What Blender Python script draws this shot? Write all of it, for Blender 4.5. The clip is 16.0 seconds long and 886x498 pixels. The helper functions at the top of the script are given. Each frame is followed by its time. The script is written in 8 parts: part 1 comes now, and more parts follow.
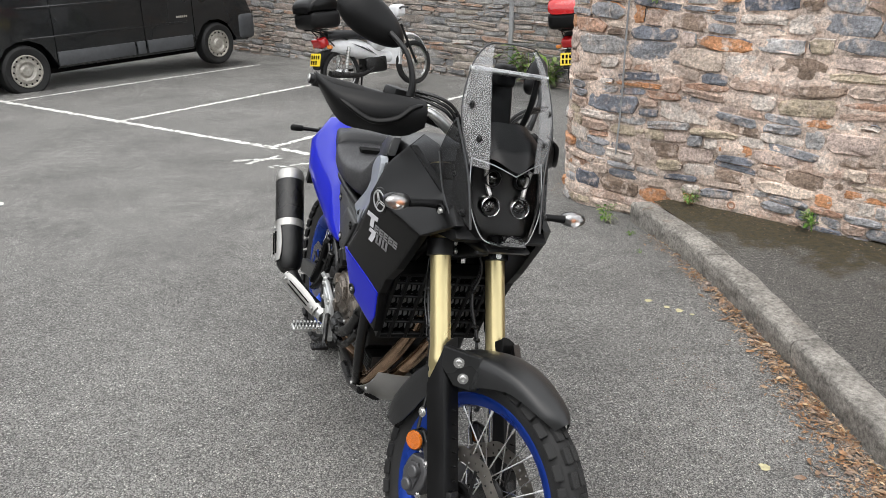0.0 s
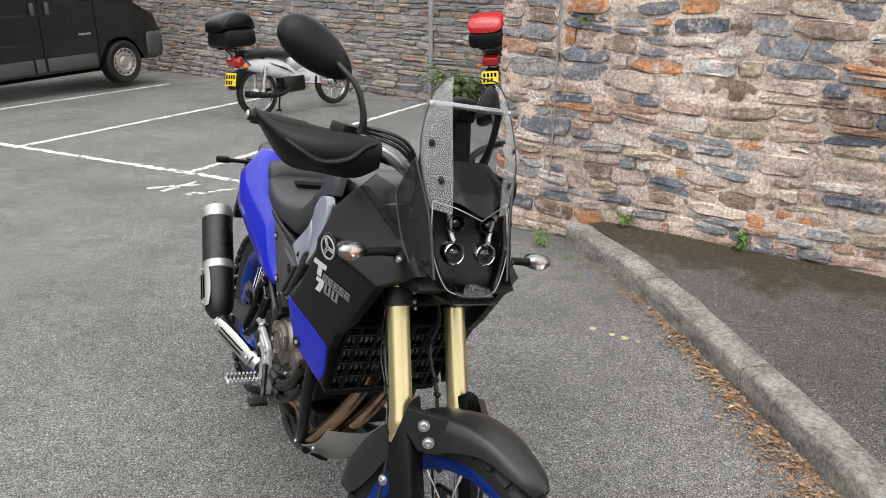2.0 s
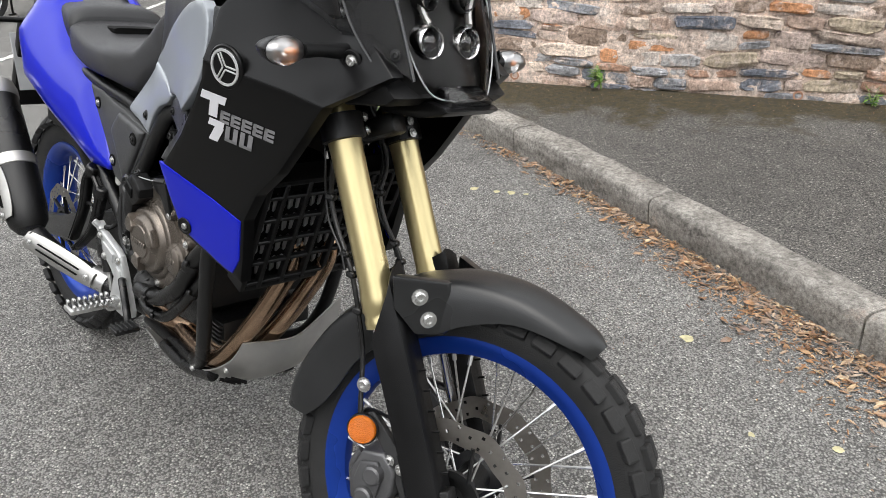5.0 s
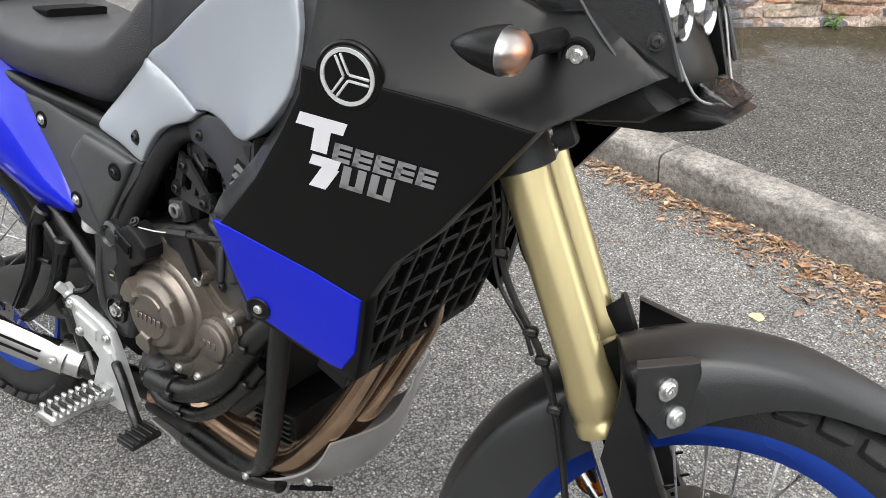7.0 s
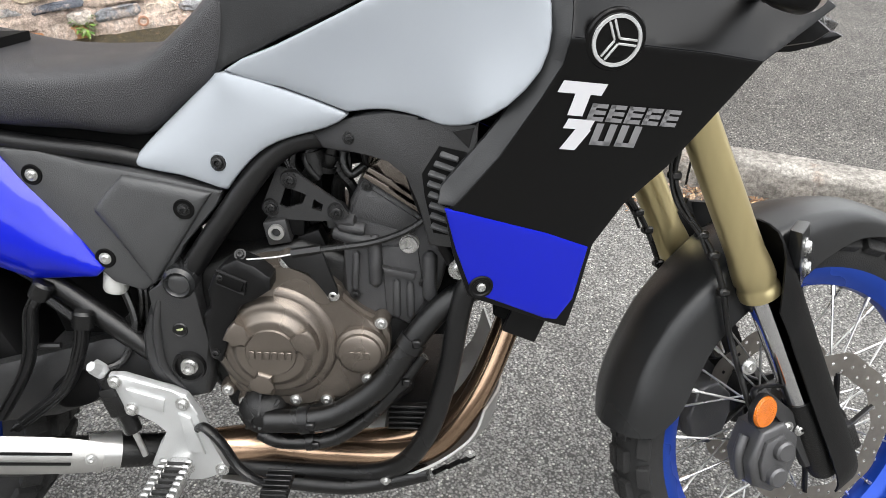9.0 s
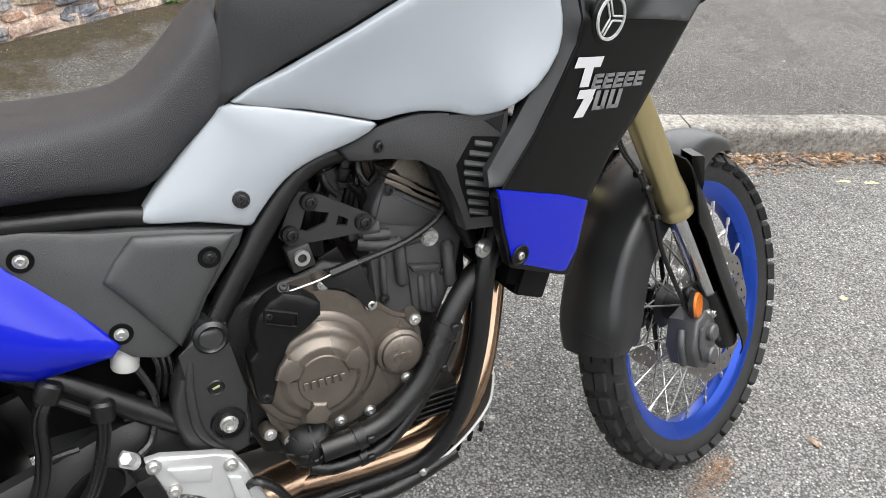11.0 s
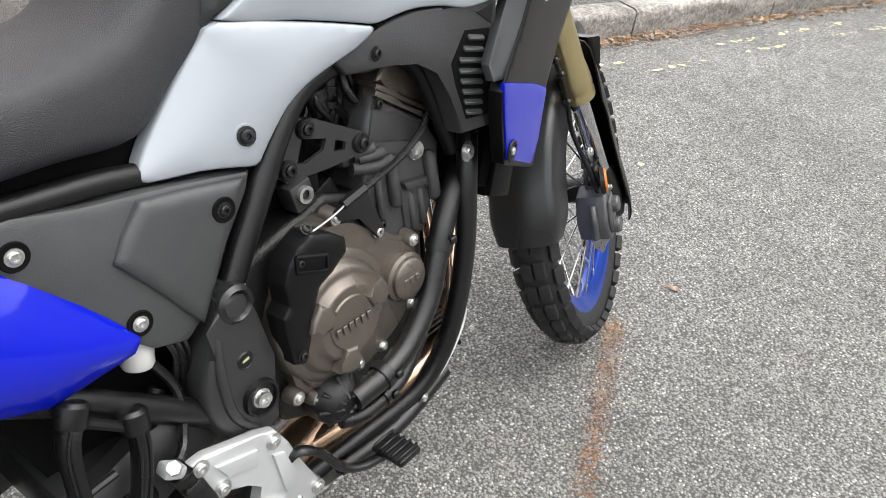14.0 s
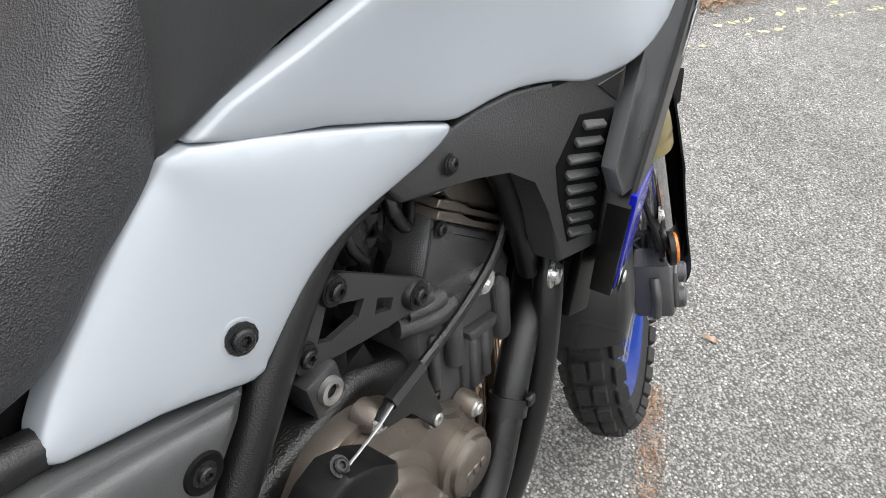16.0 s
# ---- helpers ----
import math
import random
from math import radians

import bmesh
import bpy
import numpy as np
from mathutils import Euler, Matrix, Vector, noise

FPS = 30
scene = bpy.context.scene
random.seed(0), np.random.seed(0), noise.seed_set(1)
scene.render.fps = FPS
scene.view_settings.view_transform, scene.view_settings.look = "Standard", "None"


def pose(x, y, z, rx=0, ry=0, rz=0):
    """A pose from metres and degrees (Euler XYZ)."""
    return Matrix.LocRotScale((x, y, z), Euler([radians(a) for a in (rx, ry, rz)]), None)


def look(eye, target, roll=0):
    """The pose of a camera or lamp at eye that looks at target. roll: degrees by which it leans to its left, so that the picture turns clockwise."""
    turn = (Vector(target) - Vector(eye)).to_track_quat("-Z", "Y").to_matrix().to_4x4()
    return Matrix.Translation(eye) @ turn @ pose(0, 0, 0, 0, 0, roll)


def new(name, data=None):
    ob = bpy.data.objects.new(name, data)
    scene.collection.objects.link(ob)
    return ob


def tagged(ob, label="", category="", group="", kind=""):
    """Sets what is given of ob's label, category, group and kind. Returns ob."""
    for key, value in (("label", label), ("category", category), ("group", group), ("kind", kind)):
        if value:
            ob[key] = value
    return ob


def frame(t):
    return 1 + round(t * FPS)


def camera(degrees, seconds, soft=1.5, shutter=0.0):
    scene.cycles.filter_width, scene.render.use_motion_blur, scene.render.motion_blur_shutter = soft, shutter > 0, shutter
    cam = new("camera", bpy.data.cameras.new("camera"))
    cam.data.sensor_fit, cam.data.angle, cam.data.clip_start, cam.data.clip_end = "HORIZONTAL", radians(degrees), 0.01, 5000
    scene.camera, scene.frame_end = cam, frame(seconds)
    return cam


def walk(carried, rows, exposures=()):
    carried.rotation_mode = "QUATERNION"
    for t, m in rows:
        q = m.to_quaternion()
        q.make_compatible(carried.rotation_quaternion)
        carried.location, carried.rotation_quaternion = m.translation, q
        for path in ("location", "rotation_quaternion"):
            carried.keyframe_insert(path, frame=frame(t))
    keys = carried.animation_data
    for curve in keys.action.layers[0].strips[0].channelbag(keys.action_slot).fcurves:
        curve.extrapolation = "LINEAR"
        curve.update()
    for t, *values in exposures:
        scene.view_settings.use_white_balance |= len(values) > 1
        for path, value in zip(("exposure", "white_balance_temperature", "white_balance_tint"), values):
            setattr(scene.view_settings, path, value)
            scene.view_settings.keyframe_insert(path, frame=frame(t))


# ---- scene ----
cam = camera(59.2, 16.0, soft=0.8)
METRES, EYE, TILT, LEAN, TURN = 3.9, 1.686, -22.34, 0.13, 0.0
ROWS = [
    (0.0, 0.0, 0.0, 0.0, 0.0, 0.0, -0.0),
    (0.5, -0.002, 0.0033, 0.0007, -0.87, 0.38, 0.68),
    (1.0, -0.0089, 0.0122, 0.0029, -2.43, 0.7, 1.32),
    (1.5, -0.018, 0.0338, 0.0068, -4.41, 0.89, 1.61),
    (2.0, -0.023, 0.0444, 0.0212, -6.0, 1.0, 1.65),
    (2.5, -0.0186, 0.0751, 0.03, -7.4, 0.89, 1.81),
    (3.0, -0.0202, 0.1038, 0.0248, -9.37, 0.29, 2.74),
    (3.5, -0.0462, 0.1272, 0.0123, -12.65, -1.02, 4.56),
    (4.0, -0.0736, 0.1512, -0.0007, -16.95, -3.3, 6.72),
    (6.5, -0.1036, 0.2942, 0.0127, -28.21, -12.44, 13.1),
    (7.0, -0.1307, 0.3411, 0.032, -32.76, -14.08, 14.37),
    (7.5, -0.153, 0.3721, 0.0514, -39.61, -16.41, 15.77),
    (8.0, -0.1808, 0.4123, 0.0618, -48.01, -19.3, 17.13),
    (8.5, -0.2211, 0.4374, 0.0707, -57.14, -22.33, 18.43),
    (9.0, -0.2618, 0.4634, 0.0869, -66.29, -25.16, 19.47),
    (11.5, -0.2973, 0.5957, 0.142, -102.74, -37.56, 19.11),
    (12.0, -0.2826, 0.6157, 0.1501, -108.82, -39.91, 18.31),
    (12.5, -0.2843, 0.6542, 0.1597, -114.13, -42.02, 17.31),
    (13.0, -0.2913, 0.6798, 0.1665, -117.89, -43.81, 16.26),
    (13.5, -0.2823, 0.6816, 0.1592, -119.98, -45.4, 15.42),
    (14.0, -0.2597, 0.6708, 0.149, -121.36, -47.25, 14.72),
    (14.5, -0.2292, 0.671, 0.1384, -122.76, -49.18, 14.05),
    (15.0, -0.197, 0.6734, 0.1307, -124.14, -50.91, 13.17),
    (15.5, -0.1756, 0.6682, 0.1252, -124.85, -51.69, 12.28),
    (16.0, -0.1527, 0.6518, 0.1249, -124.48, -51.31, 11.61),
]
walk(cam, [(t, pose(0, 0, EYE, TILT, LEAN, TURN) @ pose(METRES * x, METRES * y, METRES * z, 90 + pitch, roll, yaw)) for t, x, y, z, yaw, pitch, roll in ROWS],
     [(0.0, 0.90), (4.0, 0.96), (7.0, 1.40), (9.0, 1.50), (11.5, 1.43), (14.0, 1.49), (16.0, 1.56)])

from mathutils.geometry import delaunay_2d_cdt

# ---- daylight: bright overcast sky ----
world = bpy.data.worlds.new("overcast_sky")
scene.world = world
world.use_nodes = True
wn = world.node_tree
sky = wn.nodes.new("ShaderNodeTexSky")
sky.sky_type, sky.sun_disc = "NISHITA", False
sky.sun_elevation, sky.sun_rotation = radians(66), radians(209)
grey = wn.nodes.new("ShaderNodeMixRGB")
grey.inputs["Fac"].default_value = 0.80
grey.inputs["Color2"].default_value = (9.35, 9.35, 9.25, 1)
wn.links.new(sky.outputs["Color"], grey.inputs["Color1"])
cloud_at = wn.nodes.new("ShaderNodeTexCoord")
cloud = wn.nodes.new("ShaderNodeTexNoise")
cloud.inputs["Scale"].default_value, cloud.inputs["Detail"].default_value = 2.4, 5
wn.links.new(cloud_at.outputs["Generated"], cloud.inputs["Vector"])
cloud_tone = wn.nodes.new("ShaderNodeMapRange")
cloud_tone.inputs["From Min"].default_value, cloud_tone.inputs["From Max"].default_value = 0.32, 0.68
cloud_tone.inputs["To Min"].default_value, cloud_tone.inputs["To Max"].default_value = 0.62, 1.42
wn.links.new(cloud.outputs["Fac"], cloud_tone.inputs["Value"])
clouds = wn.nodes.new("ShaderNodeMixRGB")
clouds.blend_type = "MULTIPLY"
clouds.inputs["Fac"].default_value = 1
wn.links.new(grey.outputs["Color"], clouds.inputs["Color1"])
wn.links.new(cloud_tone.outputs[0], clouds.inputs["Color2"])
wn.links.new(clouds.outputs["Color"], wn.nodes["Background"].inputs["Color"])
wn.nodes["Background"].inputs["Strength"].default_value = 0.12
sun = new("sun", bpy.data.lights.new("sun", "SUN"))
sun.data.energy, sun.data.angle, sun.data.color = 1.1, radians(50), (1, 0.965, 0.92)
sun.matrix_world = look((-1.6, -1.6, 8), (0, 1.2, 0))


# ---- materials ----
def mat(name, base, rough=0.5, metal=0.0, var=0.15, scale=25.0, bump=0.0, bscale=300.0, coat=0.0, spec=0.5, rvar=0.12, voro=False, stretch=None):
    """A procedural surface: colour varied at two scales, uneven gloss, fine relief."""
    m = bpy.data.materials.new(name)
    m.use_nodes = True
    t = m.node_tree
    b = t.nodes["Principled BSDF"]
    co = t.nodes.new("ShaderNodeTexCoord")
    src = co.outputs["Object"]
    if stretch:
        mp = t.nodes.new("ShaderNodeMapping")
        mp.inputs["Scale"].default_value = stretch
        t.links.new(src, mp.inputs["Vector"])
        src = mp.outputs["Vector"]
    n1 = t.nodes.new("ShaderNodeTexNoise")
    n1.inputs["Scale"].default_value, n1.inputs["Detail"].default_value = scale, 6
    n2 = t.nodes.new("ShaderNodeTexNoise")
    n2.inputs["Scale"].default_value, n2.inputs["Detail"].default_value = scale / 7, 3
    for n in (n1, n2):
        t.links.new(src, n.inputs["Vector"])
    add = t.nodes.new("ShaderNodeMath")
    add.operation = "ADD"
    t.links.new(n1.outputs["Fac"], add.inputs[0])
    t.links.new(n2.outputs["Fac"], add.inputs[1])
    ramp = t.nodes.new("ShaderNodeMapRange")
    ramp.inputs["From Min"].default_value, ramp.inputs["From Max"].default_value = 0.7, 1.3
    t.links.new(add.outputs[0], ramp.inputs["Value"])
    mix = t.nodes.new("ShaderNodeMixRGB")
    mix.inputs["Color1"].default_value = (*[c * (1 - var) for c in base], 1)
    mix.inputs["Color2"].default_value = (*[min(1, c * (1 + var)) for c in base], 1)
    t.links.new(ramp.outputs[0], mix.inputs["Fac"])
    t.links.new(mix.outputs["Color"], b.inputs["Base Color"])
    rr = t.nodes.new("ShaderNodeMapRange")
    rr.inputs["From Min"].default_value, rr.inputs["From Max"].default_value = 0.3, 0.7
    rr.inputs["To Min"].default_value, rr.inputs["To Max"].default_value = max(0.02, rough - rvar), min(1, rough + rvar)
    t.links.new(n2.outputs["Fac"], rr.inputs["Value"])
    t.links.new(rr.outputs[0], b.inputs["Roughness"])
    b.inputs["Metallic"].default_value = metal
    b.inputs["Specular IOR Level"].default_value = spec
    b.inputs["Coat Weight"].default_value = coat
    b.inputs["Coat Roughness"].default_value = 0.06
    if bump:
        if voro:
            bt = t.nodes.new("ShaderNodeTexVoronoi")
            bt.inputs["Scale"].default_value = bscale
            out = bt.outputs["Distance"]
        else:
            bt = t.nodes.new("ShaderNodeTexNoise")
            bt.inputs["Scale"].default_value, bt.inputs["Detail"].default_value = bscale, 4
            out = bt.outputs["Fac"]
        t.links.new(src, bt.inputs["Vector"])
        bp = t.nodes.new("ShaderNodeBump")
        bp.inputs["Strength"].default_value, bp.inputs["Distance"].default_value = bump, 0.002
        t.links.new(out, bp.inputs["Height"])
        t.links.new(bp.outputs["Normal"], b.inputs["Normal"])
    return m


def nodes_of(name):
    """A new node material: its tree, its shader, and short ways to add nodes."""
    m = bpy.data.materials.new(name)
    m.use_nodes = True
    t = m.node_tree
    co = t.nodes.new("ShaderNodeTexCoord")

    def noise_at(scale, detail=4, rough=0.55, stretch=None):
        src = co.outputs["Object"]
        if stretch:
            mp = t.nodes.new("ShaderNodeMapping")
            mp.inputs["Scale"].default_value = stretch
            t.links.new(src, mp.inputs["Vector"])
            src = mp.outputs["Vector"]
        n = t.nodes.new("ShaderNodeTexNoise")
        n.inputs["Scale"].default_value, n.inputs["Detail"].default_value, n.inputs["Roughness"].default_value = scale, detail, rough
        t.links.new(src, n.inputs["Vector"])
        return n.outputs["Fac"]

    def cells(scale):
        v = t.nodes.new("ShaderNodeTexVoronoi")
        v.inputs["Scale"].default_value = scale
        t.links.new(co.outputs["Object"], v.inputs["Vector"])
        sep = t.nodes.new("ShaderNodeSeparateColor")
        t.links.new(v.outputs["Color"], sep.inputs["Color"])
        return v.outputs["Distance"], sep.outputs["Red"], sep.outputs["Green"]

    def span(value, a, b, lo=0.0, hi=1.0):
        r = t.nodes.new("ShaderNodeMapRange")
        for key, v in (("From Min", a), ("From Max", b), ("To Min", lo), ("To Max", hi)):
            r.inputs[key].default_value = v
        t.links.new(value, r.inputs["Value"])
        return r.outputs[0]

    def blend(a, b, fac=1.0, how="MIX"):
        x = t.nodes.new("ShaderNodeMixRGB")
        x.blend_type = how
        for key, v in (("Fac", fac), ("Color1", a), ("Color2", b)):
            if isinstance(v, tuple):
                x.inputs[key].default_value = (*v, 1)
            elif isinstance(v, float):
                x.inputs[key].default_value = v
            else:
                t.links.new(v, x.inputs[key])
        return x.outputs["Color"]

    def ramp(value, stops, constant=False):
        r = t.nodes.new("ShaderNodeValToRGB")
        r.color_ramp.interpolation = "CONSTANT" if constant else "LINEAR"
        e = r.color_ramp.elements
        while len(e) < len(stops):
            e.new(0.5)
        for k, (at, c) in enumerate(stops):
            e[k].position, e[k].color = at, (*c, 1)
        t.links.new(value, r.inputs["Fac"])
        return r.outputs["Color"]

    def relief(height, strength, distance, over=None):
        b = t.nodes.new("ShaderNodeBump")
        b.inputs["Strength"].default_value, b.inputs["Distance"].default_value = strength, distance
        t.links.new(height, b.inputs["Height"])
        if over is not None:
            t.links.new(over, b.inputs["Normal"])
        return b.outputs["Normal"]

    return m, t, t.nodes["Principled BSDF"], noise_at, cells, span, blend, ramp, relief


def asphalt(name, binder, chips, fleck, tone=1.0, moss=False):
    """Worn tarmac: chippings of mixed greys proud of a dark binder, pale flecks, broad stains; moss towards the old wall."""
    m, t, b, noise_at, cells, span, blend, ramp, relief = nodes_of(name)
    gap, pick, pick2 = cells(182)
    gap2, fine, _ = cells(330)
    lo, mid, hi = (tuple(c * k * tone for c in chips) for k in (0.58, 1.0, 1.30))
    chip = ramp(pick, ((0.0, lo), (0.45, mid), (0.89, hi), (0.96, tuple(c * tone for c in fleck))))
    small = ramp(fine, ((0.0, lo), (0.7, mid), (0.95, hi)))
    body = blend(small, chip, span(pick2, 0.30, 0.34))
    body = blend(body, tuple(c * tone for c in binder), span(gap, 0.44, 0.70, 0.0, 0.85))
    body = blend(body, span(noise_at(1.3, 7), 0.3, 0.7, 0.78, 1.16), 1.0, "MULTIPLY")
    body = blend(body, span(noise_at(11, 6, 0.65), 0.3, 0.7, 0.82, 1.16), 1.0, "MULTIPLY")
    if moss:
        pos = t.nodes.new("ShaderNodeTexCoord")
        dot = t.nodes.new("ShaderNodeVectorMath")
        dot.operation = "DOT_PRODUCT"
        dot.inputs[1].default_value = (0.649, 0.761, 0)
        t.links.new(pos.outputs["Object"], dot.inputs[0])
        near = span(dot.outputs["Value"], 4.416 - 0.85, 4.416 - 0.05, -0.20, 0.18)
        add = t.nodes.new("ShaderNodeMath")
        add.operation = "ADD"
        t.links.new(near, add.inputs[0])
        t.links.new(noise_at(3.4, 9, 0.66), add.inputs[1])
        body = blend(body, blend((0.075, 0.058, 0.022), (0.035, 0.03, 0.018), span(noise_at(40, 5), 0.35, 0.65)), span(add.outputs[0], 0.47, 0.62, 0.0, 0.88))
    t.links.new(body, b.inputs["Base Color"])
    b.inputs["Roughness"].default_value = 0.8
    b.inputs["Specular IOR Level"].default_value = 0.35
    n1 = relief(span(gap, 0.2, 0.7, 1.0, 0.0), 0.8, 0.006)
    t.links.new(relief(span(gap2, 0.1, 0.7, 1.0, 0.0), 0.6, 0.002, n1), b.inputs["Normal"])
    return m


def rubble_mat(name, colours, island=False, shade=1.0, smear=(0.56, 0.46, 0.40)):
    """Quarried rubble: each piece its own colour, smeared with old lime, streaked dark along its bedding, pitted and chipped."""
    m, t, b, noise_at, cells, span, blend, ramp, relief = nodes_of(name)
    rnd = t.nodes.new("ShaderNodeNewGeometry").outputs["Random Per Island"] if island else t.nodes.new("ShaderNodeObjectInfo").outputs["Random"]
    body = ramp(rnd, [(k / len(colours), tuple(v * shade for v in c)) for k, c in enumerate(colours)], True)
    rough, pits, grain = noise_at(16, 9, 0.7), noise_at(60, 7, 0.7), noise_at(210, 4, 0.7)
    body = blend(body, span(noise_at(6, 6, 0.6, (1, 1, 3)), 0.35, 0.65, 0.66, 1.28), 1.0, "MULTIPLY")
    body = blend(body, tuple(v * shade for v in smear), span(rough, 0.52, 0.62, 0.0, 0.7))
    body = blend(body, tuple(v * shade for v in (0.33, 0.17, 0.09)), span(noise_at(7, 8, 0.7), 0.60, 0.70, 0.0, 0.32))
    body = blend(body, span(pits, 0.32, 0.6, 0.42, 1.18), 1.0, "MULTIPLY")
    body = blend(body, span(grain, 0.3, 0.7, 0.72, 1.25), 1.0, "MULTIPLY")
    body = blend(body, span(noise_at(0.55, 4), 0.36, 0.64, 0.74, 1.16), 1.0, "MULTIPLY")
    t.links.new(body, b.inputs["Base Color"])
    b.inputs["Roughness"].default_value = 0.88
    b.inputs["Specular IOR Level"].default_value = 0.22
    t.links.new(relief(pits, 0.9, 0.007, relief(rough, 1.0, 0.016)), b.inputs["Normal"])
    return m


def stone_mat(name, colours, island=False, shade=1.0):
    """Rubble stone: each piece takes its own colour, with veins, stains and a rough face."""
    m = bpy.data.materials.new(name)
    m.use_nodes = True
    t = m.node_tree
    b = t.nodes["Principled BSDF"]
    if island:
        rnd = t.nodes.new("ShaderNodeNewGeometry").outputs["Random Per Island"]
    else:
        rnd = t.nodes.new("ShaderNodeObjectInfo").outputs["Random"]
    ramp = t.nodes.new("ShaderNodeValToRGB")
    ramp.color_ramp.interpolation = "CONSTANT"
    e = ramp.color_ramp.elements
    while len(e) < len(colours):
        e.new(0.5)
    for k, c in enumerate(colours):
        e[k].position, e[k].color = k / len(colours), (*[v * shade for v in c], 1)
    t.links.new(rnd, ramp.inputs["Fac"])
    co = t.nodes.new("ShaderNodeTexCoord")
    n1 = t.nodes.new("ShaderNodeTexNoise")
    n1.inputs["Scale"].default_value, n1.inputs["Detail"].default_value, n1.inputs["Roughness"].default_value = 14, 9, 0.7
    n2 = t.nodes.new("ShaderNodeTexNoise")
    n2.inputs["Scale"].default_value, n2.inputs["Detail"].default_value = 55, 8
    n3 = t.nodes.new("ShaderNodeTexNoise")
    n3.inputs["Scale"].default_value, n3.inputs["Detail"].default_value = 6, 6
    for n in (n1, n2, n3):
        t.links.new(co.outputs["Object"], n.inputs["Vector"])
    r1 = t.nodes.new("ShaderNodeMapRange")
    r1.inputs["From Min"].default_value, r1.inputs["From Max"].default_value = 0.46, 0.64
    r1.inputs["To Max"].default_value = 0.72
    t.links.new(n1.outputs["Fac"], r1.inputs["Value"])
    mx = t.nodes.new("ShaderNodeMixRGB")
    mx.inputs["Color2"].default_value = (*[v * shade for v in (0.42, 0.33, 0.26)], 1)
    t.links.new(r1.outputs[0], mx.inputs["Fac"])
    t.links.new(ramp.outputs["Color"], mx.inputs["Color1"])
    r3 = t.nodes.new("ShaderNodeMapRange")
    r3.inputs["From Min"].default_value, r3.inputs["From Max"].default_value = 0.5, 0.7
    r3.inputs["To Max"].default_value = 0.5
    t.links.new(n3.outputs["Fac"], r3.inputs["Value"])
    mx3 = t.nodes.new("ShaderNodeMixRGB")
    mx3.inputs["Color2"].default_value = (*[v * shade for v in (0.19, 0.19, 0.2)], 1)
    t.links.new(r3.outputs[0], mx3.inputs["Fac"])
    t.links.new(mx.outputs["Color"], mx3.inputs["Color1"])
    r2 = t.nodes.new("ShaderNodeMapRange")
    r2.inputs["From Min"].default_value, r2.inputs["From Max"].default_value = 0.3, 0.7
    r2.inputs["To Min"].default_value, r2.inputs["To Max"].default_value = 0.55, 1.35
    t.links.new(n2.outputs["Fac"], r2.inputs["Value"])
    mul = t.nodes.new("ShaderNodeMixRGB")
    mul.blend_type = "MULTIPLY"
    mul.inputs["Fac"].default_value = 1
    t.links.new(mx3.outputs["Color"], mul.inputs["Color1"])
    t.links.new(r2.outputs[0], mul.inputs["Color2"])
    t.links.new(mul.outputs["Color"], b.inputs["Base Color"])
    b.inputs["Roughness"].default_value = 0.88
    b.inputs["Specular IOR Level"].default_value = 0.25
    bp = t.nodes.new("ShaderNodeBump")
    bp.inputs["Strength"].default_value, bp.inputs["Distance"].default_value = 0.9, 0.012
    t.links.new(n1.outputs["Fac"], bp.inputs["Height"])
    bp2 = t.nodes.new("ShaderNodeBump")
    bp2.inputs["Strength"].default_value, bp2.inputs["Distance"].default_value = 0.7, 0.004
    t.links.new(n2.outputs["Fac"], bp2.inputs["Height"])
    t.links.new(bp.outputs["Normal"], bp2.inputs["Normal"])
    t.links.new(bp2.outputs["Normal"], b.inputs["Normal"])
    return m


def glass(name, tint, rough=0.02, alpha=0.15, shine=0.8):
    """Thin clear plastic: mostly see-through, with a real gloss."""
    m = bpy.data.materials.new(name)
    m.use_nodes = True
    t = m.node_tree
    t.nodes.remove(t.nodes["Principled BSDF"])
    tr = t.nodes.new("ShaderNodeBsdfTransparent")
    tr.inputs["Color"].default_value = (*tint, 1)
    gl = t.nodes.new("ShaderNodeBsdfGlossy")
    gl.inputs["Roughness"].default_value = rough
    gl.inputs["Color"].default_value = (shine, shine, shine, 1)
    fr = t.nodes.new("ShaderNodeLayerWeight")
    fr.inputs["Blend"].default_value = 0.5
    pw = t.nodes.new("ShaderNodeMath")
    pw.operation = "POWER"
    pw.inputs[1].default_value = 5.0
    t.links.new(fr.outputs["Facing"], pw.inputs[0])
    mr = t.nodes.new("ShaderNodeMath")
    mr.operation = "MULTIPLY_ADD"
    mr.use_clamp = True
    mr.inputs[1].default_value, mr.inputs[2].default_value = 0.22, alpha
    mx = t.nodes.new("ShaderNodeMixShader")
    t.links.new(pw.outputs[0], mr.inputs[0])
    t.links.new(mr.outputs[0], mx.inputs["Fac"])
    t.links.new(tr.outputs[0], mx.inputs[1])
    t.links.new(gl.outputs[0], mx.inputs[2])
    t.links.new(mx.outputs[0], t.nodes["Material Output"].inputs["Surface"])
    return m


